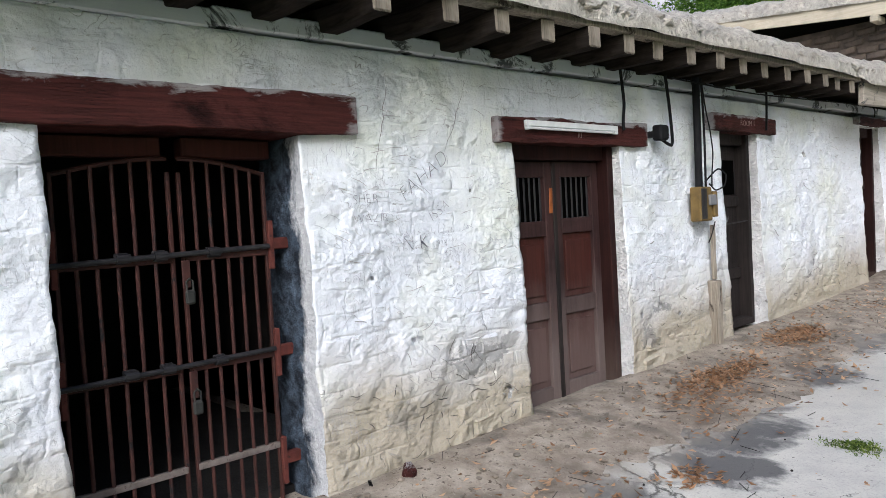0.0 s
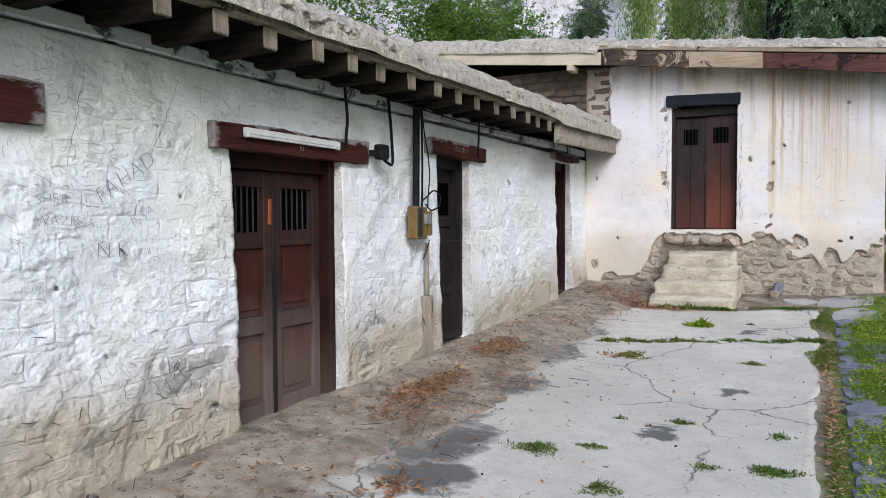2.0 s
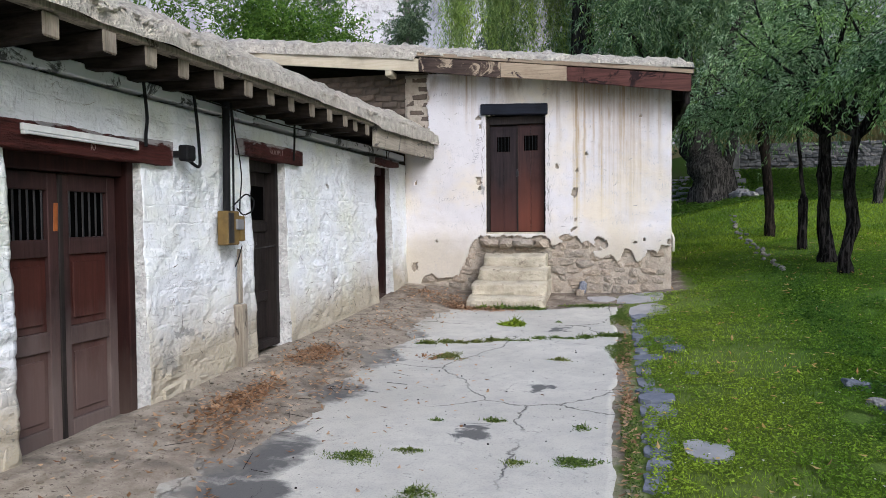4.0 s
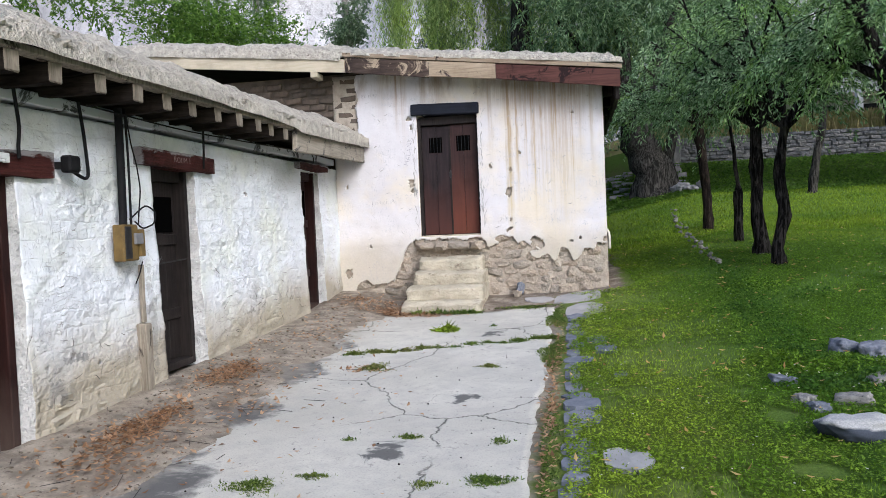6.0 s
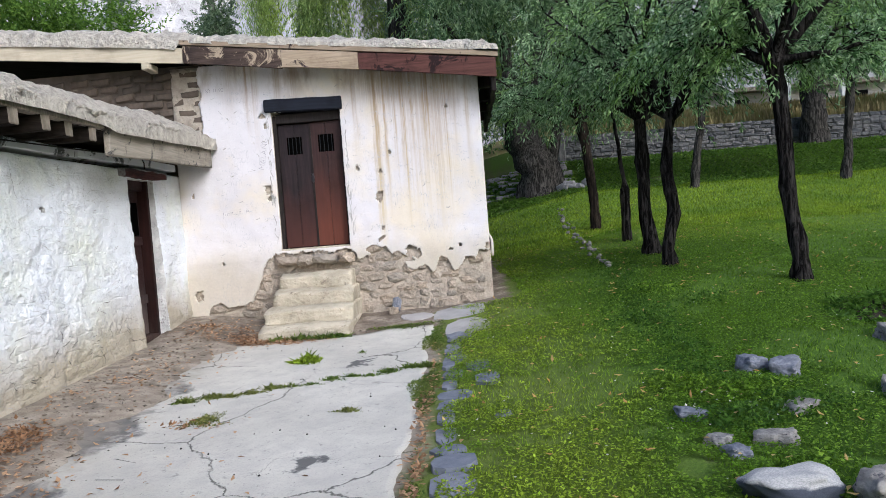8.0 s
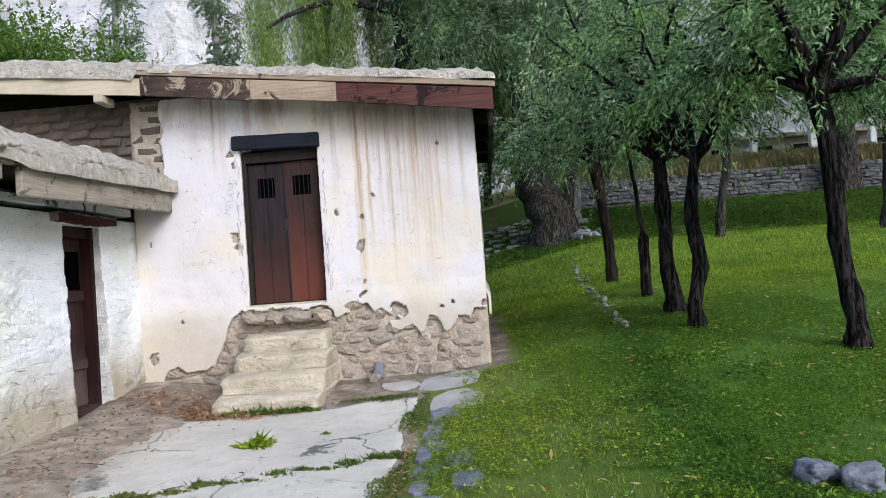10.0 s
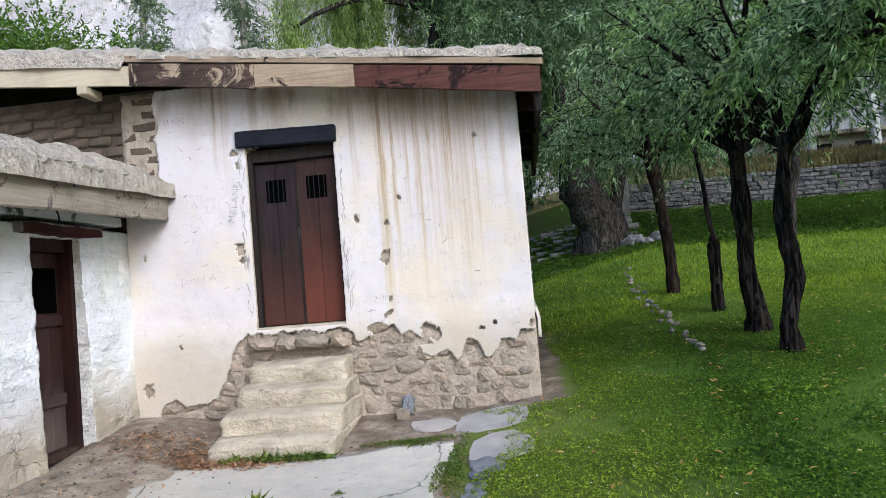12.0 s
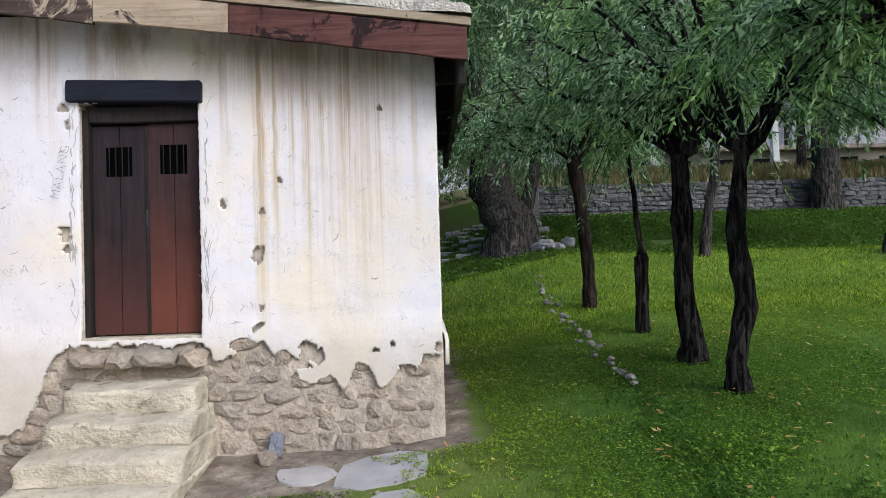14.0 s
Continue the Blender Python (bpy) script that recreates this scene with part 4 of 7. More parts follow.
# adobe wall between the low roof and the upper eaves
block("wall_adobe_core", (-6.2, HF + 0.035, 2.3), (-2.30, HF + 0.5, 4.02), M_ADOBE, "mud core of the adobe wall", "wall")
adobe = setting(new("wall_adobe"), "dark brown adobe brick wall under the eaves", "wall")
brick_me = []
for k in range(4):
    bm = bmesh.new()
    box(bm, (-0.14, -0.06, -0.055), (0.14, 0.06, 0.055), 0.02, 0.035, 1)
    me = bpy.data.meshes.new("brick")
    bm.to_mesh(me)
    bm.free()
    me.materials.append(M_ADOBE)
    brick_me.append(me)
for r in range(9):
    z = 2.92 + 0.122 * r
    for c in range(14):
        x = -6.05 + 0.295 * c + (0.14 if r % 2 else 0)
        if x > -2.28 - 0.1 * noise.noise((z * 4, 1, 1)):
            continue
        b = new("brick", brick_me[(r * 5 + c * 3) % 4])
        b.matrix_world = pose(x + rnd(-0.03, 0.03), HF + 0.078 + rnd(-0.015, 0.012), z + rnd(-0.016, 0.016), rnd(-5, 5), rnd(-6, 6), rnd(-6, 6))
        b.parent = adobe

# eaves boards of the house
def slant_board(name, x0, x1, zt0, zt1, h0, h1, material, label, y=10.85, thick=0.045, group=""):
    bm = bmesh.new()
    k = 8
    rings = []
    for i in range(k + 1):
        f = i / k
        x, zt, h = x0 + (x1 - x0) * f, zt0 + (zt1 - zt0) * f, h0 + (h1 - h0) * f
        w1, w2 = 0.006 * noise.noise((x * 4, 1, y)), 0.009 * noise.noise((x * 5, 7, y))
        rings.append([bm.verts.new(p) for p in ((x, y, zt + w1), (x, y + thick, zt + w1), (x, y + thick, zt - h + w2), (x, y, zt - h + w2))])
    for a, b in zip(rings, rings[1:]):
        for q in range(4):
            bm.faces.new((a[q], b[q], b[(q + 1) % 4], a[(q + 1) % 4]))
    bm.faces.new(rings[0])
    bm.faces.new(list(reversed(rings[-1])))
    bmesh.ops.bevel(bm, geom=[e for e in bm.edges if e.calc_face_angle(0) > 0.8], offset=0.005, segments=1, affect="EDGES")
    bmesh.ops.recalc_face_normals(bm, faces=bm.faces)
    return tagged(link(name, bm, material), label, "eaves board", group)


slant_board("eaves_board", -2.37, -1.123, 4.165, 4.02, 0.215, 0.235, M_FASCIA_STAIN, "weathered eaves board with black scorch marks")
slant_board("eaves_board", -1.117, -0.153, 4.015, 3.905, 0.215, 0.215, M_FASCIA, "bare split eaves board with pale grain", 10.845)
slant_board("eaves_board", -0.147, 1.57, 3.895, 3.69, 0.205, 0.235, M_FASCIA_RED, "eaves board with faded red-brown paint", 10.84)
slant_board("eaves_board", -5.6, -2.383, 4.46, 4.14, 0.19, 0.19, M_FASCIA_PALE, "long pale cream eaves board", 10.86)
slant_board("eaves_batten", -2.40, 1.60, 4.235, 3.765, 0.055, 0.06, M_FASCIA, "thin split batten along the roof edge", 10.835)
bm = bmesh.new()
box(bm, (-2.90, 10.80, 3.90), (-2.80, 11.1, 3.99), 0.012, 0.01)
tagged(link("roof_beam", bm, M_FASCIA_PALE), "short pale rafter end under the eaves", "roof beam")


def upper_z(x, y):
    return 4.20 - 0.105 * (x + 2.4) if x > -2.4 else 4.20 - 0.095 * (x + 2.4)


mud_roof("roof_house", -6.0, 1.60, 10.83, 15.9, lambda x, y: upper_z(x, y) + 0.03 * smooth(-2.2, -2.8, x), 0.11, "pale dry mud roof over the house", 0.05, mound=0.09, skirt=lambda x, y: 0.10 if x < -2.44 else 0.0)
bm = bmesh.new()
vsq = []
for y in (10.90, 15.8):
    for x in (-6.0, -2.4, 1.54):
        for dz in (-0.02, -0.09):
            vsq.append(bm.verts.new((x, y, upper_z(x, y) + dz)))
idx = lambda j, i, k: vsq[j * 6 + i * 2 + k]
for i in range(2):
    bm.faces.new((idx(0, i, 1), idx(0, i + 1, 1), idx(1, i + 1, 1), idx(1, i, 1)))
    bm.faces.new((idx(0, i, 0), idx(1, i, 0), idx(1, i + 1, 0), idx(0, i + 1, 0)))
    bm.faces.new((idx(0, i, 0), idx(0, i + 1, 0), idx(0, i + 1, 1), idx(0, i, 1)))
    bm.faces.new((idx(1, i, 0), idx(1, i, 1), idx(1, i + 1, 1), idx(1, i + 1, 0)))
bm.faces.new((idx(0, 2, 0), idx(1, 2, 0), idx(1, 2, 1), idx(0, 2, 1)))
bm.faces.new((idx(0, 0, 0), idx(0, 0, 1), idx(1, 0, 1), idx(1, 0, 0)))
setting(link("ceiling_house", bm, M_EAVES_SHADE), "boarding under the house roof, near black for shade", "ceiling")
bm = bmesh.new()
box(bm, (1.50, 10.9, 3.30), (1.56, 15.6, 3.70), 0.01, 0.03, 14)
tagged(link("eaves_board", bm, M_DARKWOOD), "dark side eaves board of the house roof", "eaves board")
for y in (11.35, 12.4, 13.5, 14.6):
    bm = bmesh.new()
    box(bm, (0.9, y, 3.42), (1.52, y + 0.12, 3.56), 0.012, 0.012, 3)
    tagged(link("roof_beam", bm, M_DARKWOOD), "dark beam end under the house eaves", "roof beam", "beams under the side eaves")

# rubble stones in the foot of the house wall
rubble = setting(new("wall_house_foot"), "exposed rubble stones at the foot of the house wall", "wall")
stone_me = [rock_mesh("stone", 11 + k, M_STONE_BUFF, 2, 0.35, 0.62, 0.75) for k in range(7)]
for r in range(9):
    z = 0.52 + 0.125 * r
    x = -2.6 + rnd(0, 0.1)
    while x < 1.28:
        w = rnd(0.12, 0.28)
        if x + w * 1.11 > 1.32:
            break
        top = plaster_low(x + w / 2)
        if z < min(top, 1.42) + 0.04 and z > ground_z(x, 11.2) - 0.05 and not (-1.42 < x < -0.52 and z < 1.05):
            s = new("stone", stone_me[random.randrange(7)])
            big = rnd(0.75, 1.1)
            s.matrix_world = pose(x + w / 2, HF + rnd(-0.006, 0.024), z + rnd(-0.03, 0.03), rnd(-12, 12), rnd(-10, 10), rnd(-8, 8)) @ Matrix.Diagonal((w * 1.22, 0.13, 0.265 * big, 1))
            s.parent = rubble
        x += w + rnd(-0.01, 0.05)

# steps
steps = tagged(new("stone_steps"), "four worn cream cement steps up to the house door", "steps")
steps_z = [(10.14, 0.38, 0.60, -1.52, -0.42), (10.40, 0.58, 0.79, -1.47, -0.415), (10.65, 0.77, 0.98, -1.43, -0.43), (10.88, 0.96, 1.17, -1.40, -0.47)]
for i, (y, z0, z1, xa, xb) in enumerate(steps_z):
    bm = bmesh.new()
    ya = HF + 0.02
    box(bm, (xa, y, z0), (xb, ya, z1), 0.016, 0.0, 0)
    bmesh.ops.subdivide_edges(bm, edges=list(bm.edges), cuts=9, use_grid_fill=True)
    for v in bm.verts:
        v.co += noise.noise_vector(v.co * 2.6 + Vector((i * 5, 0, 0))) * 0.022 + noise.noise_vector(v.co * 11 + Vector((i * 5, 0, 0))) * 0.016
        v.co.z -= 0.035 * smooth(y + 0.20, y, v.co.y) * smooth(z0, z1, v.co.z) * (1 + 0.7 * noise.noise((v.co.x * 3, i, 2)))
        v.co.y += 0.06 * noise.noise((v.co.x * 2.2, i * 3, 7)) * smooth(y + 0.3, y, v.co.y)
    for f in bm.faces:
        f.smooth = True
    part("step", bm, M_STEP, steps)
for x, w, h in ((-1.40, 0.26, 0.1), (-1.15, 0.2, 0.13), (-0.90, 0.33, 0.12), (-0.62, 0.22, 0.11)):
    s = new("stone", stone_me[int(w * 100) % 7])
    s.matrix_world = pose(x + 0.06, HF - 0.06, 1.33, 5, 3, 4) @ Matrix.Diagonal((w * 1.2, 0.34, h * 2.1, 1))
    s.parent = rubble


# ---- doors ----
def plank_leaf(parent, name, x0, x1, z0, z1, mats, y, window):
    """A door leaf of upright planks with a small barred hole near the top."""
    bm = bmesh.new()
    box(bm, (x0 + 0.003, y + 0.022, z0), (x1 - 0.003, y + 0.045, z1), 0.003)
    wx0, wx1, wz0, wz1 = window
    leaf = part(name, bm, mats[1], parent)
    k = 2
    w = (x1 - x0) / k
    for i in range(k):
        a, b = x0 + i * w + 0.002, x0 + (i + 1) * w - 0.002
        bm = bmesh.new()
        box(bm, (a, y - rnd(0, 0.004), z0), (b, y + 0.022, z1), 0.004, 0.003, 4)
        part("plank", bm, mats[0], leaf)
    # a solid black panel gives the opening its darkness
    bm = bmesh.new()
    box(bm, (wx0, y - 0.008, wz0), (wx1, y + 0.02, wz1), 0.002)
    part("black_window_panel", bm, M_HOLE, leaf, "black panel painted as a small unlit barred opening")
    for i in range(4):
        bm = bmesh.new()
        x = wx0 + (wx1 - wx0) * (i + 0.5) / 4
        rod(bm, (x, y - 0.010, wz0), (x, y - 0.010, wz1), 0.005, 6)
        part("bar", bm, M_BLACK, leaf)
    return leaf


hd = thing("house_door", "closed double plank door, dark and red-brown paint worn", "door")
y = HF + 0.10
mid = -0.945
plank_leaf(hd, "door_leaf", -1.37, mid, 1.50, 3.14, (M_DOOR_DARK, M_DARKWOOD), y, (-1.26, -1.06, 2.74, 2.97))
plank_leaf(hd, "door_leaf", mid + 0.005, -0.53, 1.50, 3.15, (M_DOOR_RED, M_DARKWOOD), y, (-0.84, -0.63, 2.75, 2.98))
for nm, lo, hi in (("jamb", (-1.435, y - 0.06, 1.47), (-1.372, y + 0.06, 3.26)), ("jamb", (-0.528, y - 0.06, 1.47), (-0.485, y + 0.06, 3.26)), ("head", (-1.37, y - 0.06, 3.155), (-0.53, y + 0.06, 3.28)), ("sill", (-1.45, y - 0.13, 1.43), (-0.48, y + 0.06, 1.49))):
    bm = bmesh.new()
    box(bm, lo, hi, 0.006, 0.006, 5)
    part(nm, bm, M_STEP if nm == "sill" else M_DARKWOOD, hd)
bm = bmesh.new()
rod(bm, (mid, y - 0.012, 2.35), (mid, y - 0.012, 2.47), 0.010, 8)
box(bm, (mid - 0.02, y - 0.02, 2.36), (mid + 0.02, y - 0.004, 2.44), 0.004)
part("latch", bm, M_IRON, hd)
bm = bmesh.new()
box(bm, (mid - 0.012, y - 0.012, 1.5), (mid + 0.014, y - 0.001, 3.13), 0.003, 0.002, 6)
part("cover_strip", bm, M_DARKWOOD, hd)
bm = bmesh.new()
box(bm, (-1.49, HF - 0.085, 3.29), (-0.465, HF + 0.2, 3.455), 0.012, 0.008, 8, Matrix.Rotation(radians(1.6), 4, "Y"))
tagged(link("lintel", bm, M_BLUEBLACK), "blue-black painted timber lintel above the house door", "lintel")


def lintel(y0, y1, z0, z1, label, proud=0.035, tilt=0.0):
    bm = bmesh.new()
    box(bm, (-3.05, y0, z0), (-2.70 + proud, y1, z1), 0.005, 0.0, 60, Matrix.Rotation(radians(tilt), 4, "X"))
    for v in bm.verts:
        c = v.co
        top = c.z > (z0 + z1) / 2
        c.z += 0.012 * noise.noise((c.y * 2.0, 3 if top else 8, y0)) + 0.007 * noise.noise((c.y * 14, 5 if top else 2, y0)) - (0.02 if top else -0.02) * max(0.0, noise.noise((c.y * 5, 9 if top else 4, y0)) - 0.25)
        c.x += 0.010 * noise.noise((c.y * 6, c.z * 9, y0)) if c.x > -2.8 else 0
    return tagged(link("lintel", bm, M_LINTEL), label, "lintel", "door lintels of the low building")


lintel(-0.15, 2.11, 2.085, 2.285, "long red-brown painted lintel above the iron gate", 0.03, 0.2)
lintel(3.19, 4.90, 2.085, 2.255, "red-brown lintel with flaking limewash above a door", 0.03, 0.5)
lintel(5.94, 7.23, 2.262, 2.415, "dark red-brown lintel with faint writing", 0.035, -0.4)
lintel(9.58, 10.72, 2.465, 2.57, "short dark red-brown lintel above a narrow doorway", 0.035, 0.2)


# ---- panelled door ----
def panel_leaf(parent, y0, y1, z0, z1, x):
    """A framed leaf facing +x: barred light above, two raised panels below."""
    leaf = new("door_leaf")
    leaf.parent = parent
    w = y1 - y0
    st = 0.085

    def bar(nm, a, b, c, d, xx=0.0, mat=M_DOOR, th=0.04):
        bm = bmesh.new()
        box(bm, (x - th + xx, a, c), (x + xx, b, d), 0.005, 0.003, 3)
        return part(nm, bm, mat, leaf)

    bar("stile", y0, y0 + st, z0, z1, 0.0, M_DOOR_STILE)
    bar("stile", y1 - st, y1, z0, z1, 0.0, M_DOOR_STILE)
    rails = [(z0, z0 + 0.13), (z0 + 0.62, z0 + 0.74), (z0 + 1.21, z0 + 1.32), (z1 - 0.11, z1)]
    for a, b in rails:
        bar("rail", y0 + st, y1 - st, a, b, -0.002, M_DOOR_STILE)
    for (a, b) in ((rails[0][1], rails[1][0]), (rails[1][1], rails[2][0])):
        bar("panel", y0 + st, y1 - st, a, b, -0.026, M_DOOR_PANEL, 0.012)
        bar("raised_field", y0 + st + 0.045, y1 - st - 0.045, a + 0.05, b - 0.05, -0.012, M_DOOR_PANEL, 0.014)
    bar("dark_light", y0 + st, y1 - st, rails[2][1], rails[3][0], -0.045, M_HOLE, 0.004)
    for i in range(6):
        yy = y0 + st + (w - 2 * st) * (i + 0.5) / 6
        bm = bmesh.new()
        rod(bm, (x - 0.022, yy, rails[2][1]), (x - 0.022, yy, rails[3][0]), 0.007, 6)
        part("bar", bm, M_IRON, leaf)
    return leaf


pd = thing("panelled_door", "closed double panelled door in faded red-brown paint", "door")
XD = -2.86
panel_leaf(pd, 3.42, 3.925, 0.24, 1.98, XD)
panel_leaf(pd, 3.935, 4.475, 0.25, 1.98, XD)
for nm, lo, hi in (("jamb", (-3.0, 3.385, 0.2), (-2.75, 3.42, 2.10)), ("jamb", (-3.0, 4.48, 0.2), (-2.765, 4.55, 2.10)), ("head", (-3.0, 3.42, 1.985), (-2.80, 4.48, 2.10))):
    bm = bmesh.new()
    box(bm, lo, hi, 0.006, 0.006, 5)
    part(nm, bm, M_FRAME_RED, pd)
bm = bmesh.new()
box(bm, (XD, 3.915, 0.25), (XD + 0.014, 3.955, 1.97), 0.004, 0.002, 6)
part("cover_strip", bm, M_DARKWOOD, pd)
bm = bmesh.new()
box(bm, (XD + 0.001, 3.882, 1.61), (XD + 0.008, 3.918, 1.79), 0.003, 0.008, 6)
part("bare_patch", bm, M_ORANGE, pd, "worn orange patch of bare wood")
bm = bmesh.new()
rod(bm, (XD + 0.02, 3.93, 1.99), (XD + 0.02, 3.93, 2.06), 0.006, 6)
rod(bm, (XD + 0.03, 3.93, 1.985), (XD + 0.03, 3.93, 2.01), 0.016, 8)
part("top_hasp", bm, M_BRASS, pd)


def narrow_door(y0, y1, z0, z1, label, x=-2.89, dark=False):
    d = thing("narrow_door", label, "door")
    for nm, lo, hi in (("jamb", (x - 0.1, y0, z0), (x + 0.10, y0 + 0.06, z1)), ("jamb", (x - 0.1, y1 - 0.06, z0), (x + 0.10, y1, z1)), ("head", (x - 0.1, y0 + 0.06, z1 - 0.12), (x + 0.06, y1 - 0.06, z1)), ("threshold", (x - 0.1, y0 + 0.06, z0), (x + 0.1, y1 - 0.06, z0 + 0.07))):
        bm = bmesh.new()
        box(bm, lo, hi, 0.006, 0.006, 5)
        part(nm, bm, M_DARKWOOD if dark else M_FRAME_RED, d)
    k = 3
    for i in range(k):
        a = y0 + 0.065 + (y1 - y0 - 0.13) * i / k
        b = y0 + 0.061 + (y1 - y0 - 0.13) * (i + 1) / k
        bm = bmesh.new()
        box(bm, (x - 0.05, a, z0 + 0.075), (x - 0.015, b, z1 - 0.125), 0.004, 0.004, 4)
        part("plank", bm, M_DARKWOOD if dark else M_DOOR_STILE, d)
    for z in (z0 + 0.45, z0 + 1.15):
        bm = bmesh.new()
        box(bm, (x - 0.014, y0 + 0.07, z), (x + 0.008, y1 - 0.07, z + 0.10), 0.004, 0.003, 3)
        part("batten", bm, M_DARKWOOD if dark else M_DOOR_STILE, d)
    bm = bmesh.new()
    box(bm, (x - 0.012, y0 + 0.1, z0 + 1.27), (x - 0.006, y1 - 0.12, z1 - 0.26), 0.002)
    part("dark_light", bm, M_HOLE, d)
    return d


nd = narrow_door(6.19, 6.89, 0.42, 2.28, "dark plank door with wired latch in a deep opening", dark=True)
bm = bmesh.new()
box(bm, (-2.94, 6.30, 1.36), (-2.87, 6.42, 1.50), 0.004)
rod(bm, (-2.87, 6.36, 1.40), (-2.80, 6.88, 1.43), 0.006, 6)
part("latch", bm, M_IRON, nd)
bm = bmesh.new()
box(bm, (-2.905, 6.33, 1.18), (-2.875, 6.40, 1.28), 0.006)
part("padlock", bm, M_ORANGE, nd)
narrow_door(9.76, 10.43, 0.54, 2.465, "narrow dark brown plank door in a deep opening")


# ---- iron gate ----
M_RUST_RED = plain("red_rusty_hinge", (0.055, 0.014, 0.011), (0.13, 0.035, 0.025), 14, 0.75, 0.0, 80, 0.6, 0.003, spots=((0.02, 0.012, 0.011), 0.6))
M_RAIL_GREY = plain("worn_grey_rail", (0.07, 0.055, 0.05), (0.22, 0.19, 0.17), 12, 0.7, 0.1, 70, 0.5, 0.003, spots=((0.05, 0.02, 0.018), 0.58))
gate = thing("iron_gate", "rusty red-brown double iron bar gate, chained shut", "gate")
GX = -2.93
for a, b in ((0.66, 1.168), (1.222, 1.665)):
    leaf = new("gate_leaf")
    leaf.parent = gate
    z0, z1 = 0.06, 1.93
    for yy in (a, b):
        bm = bmesh.new()
        box(bm, (GX - 0.012, yy - 0.009, z0), (GX + 0.012, yy + 0.009, z1 - 0.02), 0.003)
        part("stile", bm, M_RUST, leaf)
    bm = bmesh.new()
    outer = a if a < 1 else b
    inner = b if a < 1 else a
    tube(bm, [(GX, outer + (inner - outer) * f, z1 - 0.03 + 0.075 * math.sin(f * 1.57)) for f in (0, 0.15, 0.3, 0.5, 0.75, 1)], 0.011, 6)
    part("top_rail", bm, M_RUST, leaf)
    for z in (0.49, 0.97, 1.50):
        bm = bmesh.new()
        box(bm, (GX - 0.010, a, z - 0.016), (GX + 0.016, b, z + 0.016), 0.003, 0.002, 3)
        part("cross_rail", bm, M_RAIL_GREY if z < 0.6 else M_RUST, leaf)
    for i in range(5):
        yy = a + (b - a) * (i + 1) / 6
        f = (yy - outer) / (inner - outer)
        bm = bmesh.new()
        rod(bm, (GX + 0.004, yy, z0), (GX + 0.004 + rnd(-0.004, 0.004), yy + rnd(-0.006, 0.006), z1 - 0.03 + 0.07 * math.sin(f * 1.57)), 0.0095, 8)
        part("bar", bm, M_RUST, leaf)
    for z in (0.33, 0.90, 1.46):
        bm = bmesh.new()
        o = -1 if a < 1 else 1
        box(bm, (GX - 0.03, outer + o * 0.015 - 0.014, z - 0.05), (GX + 0.032, outer + o * 0.015 + 0.014, z + 0.20), 0.004)
        box(bm, (GX - 0.02, min(outer, outer + o * 0.13), z + 0.05), (GX + 0.025, max(outer, outer + o * 0.13), z + 0.11), 0.006)
        part("hinge_strap", bm, M_RUST_RED, leaf)
for z in (0.99, 1.52):
    bm = bmesh.new()
    rod(bm, (GX + 0.035, 0.62, z - 0.01), (GX + 0.035, 1.66, z + 0.01), 0.013, 10)
    for yy in (0.93, 1.10, 1.36):
        rod(bm, (GX + 0.035, yy - 0.03, z), (GX + 0.035, yy + 0.03, z), 0.022, 10)
        box(bm, (GX + 0.0, yy - 0.03, z - 0.026), (GX + 0.02, yy + 0.03, z + 0.026), 0.004)
    part("slide_bolt", bm, M_IRON, gate, "dark iron slide bolt with keepers")
    bm = bmesh.new()
    box(bm, (GX + 0.03, 1.195, z - 0.16), (GX + 0.04, 1.235, z - 0.03), 0.003)
    part("hasp", bm, M_RUST, gate)
    bm = bmesh.new()
    box(bm, (GX + 0.03, 1.20, z - 0.24), (GX + 0.055, 1.25, z - 0.17), 0.010)
    tube(bm, [(GX + 0.043, 1.209, z - 0.18), (GX + 0.043, 1.209, z - 0.13), (GX + 0.043, 1.225, z - 0.115), (GX + 0.043, 1.241, z - 0.13), (GX + 0.043, 1.241, z - 0.18)], 0.005, 6)
    part("padlock", bm, M_BRASS, gate, "dull metal padlock")
for lo, hi in (((-3.02, 0.60, 1.98), (-2.93, 1.15, 2.075)), ((-3.02, 1.25, 1.98), (-2.93, 1.72, 2.075))):
    bm = bmesh.new()
    box(bm, lo, hi, 0.008, 0.006, 4)
    part("head_board", bm, M_DOOR_PANEL, gate)


# ---- trees ----
def bark(name, c1, c2, pale=None):
    n = Nodes(name, 0.95)
    v = n.coords((11, 11, 1.5))
    n.b.inputs["Specular IOR Level"].default_value = 0.06
    ridge = n.noise(2.2, 6, 0.65, v, 0.8)
    c = n.mix(n.span(ridge, 0.45, 0.68), c1, c2)
    if pale:
        c = n.mix(n.noise(1.5, 4, 0.6, n.coords((1, 1, 0.5)), 0.3, 0.62, 0.67), c, n.mix(n.span(ridge, 0.4, 0.6), c1, pale))
    return n.done(c, ridge, 1.0, 0.05)


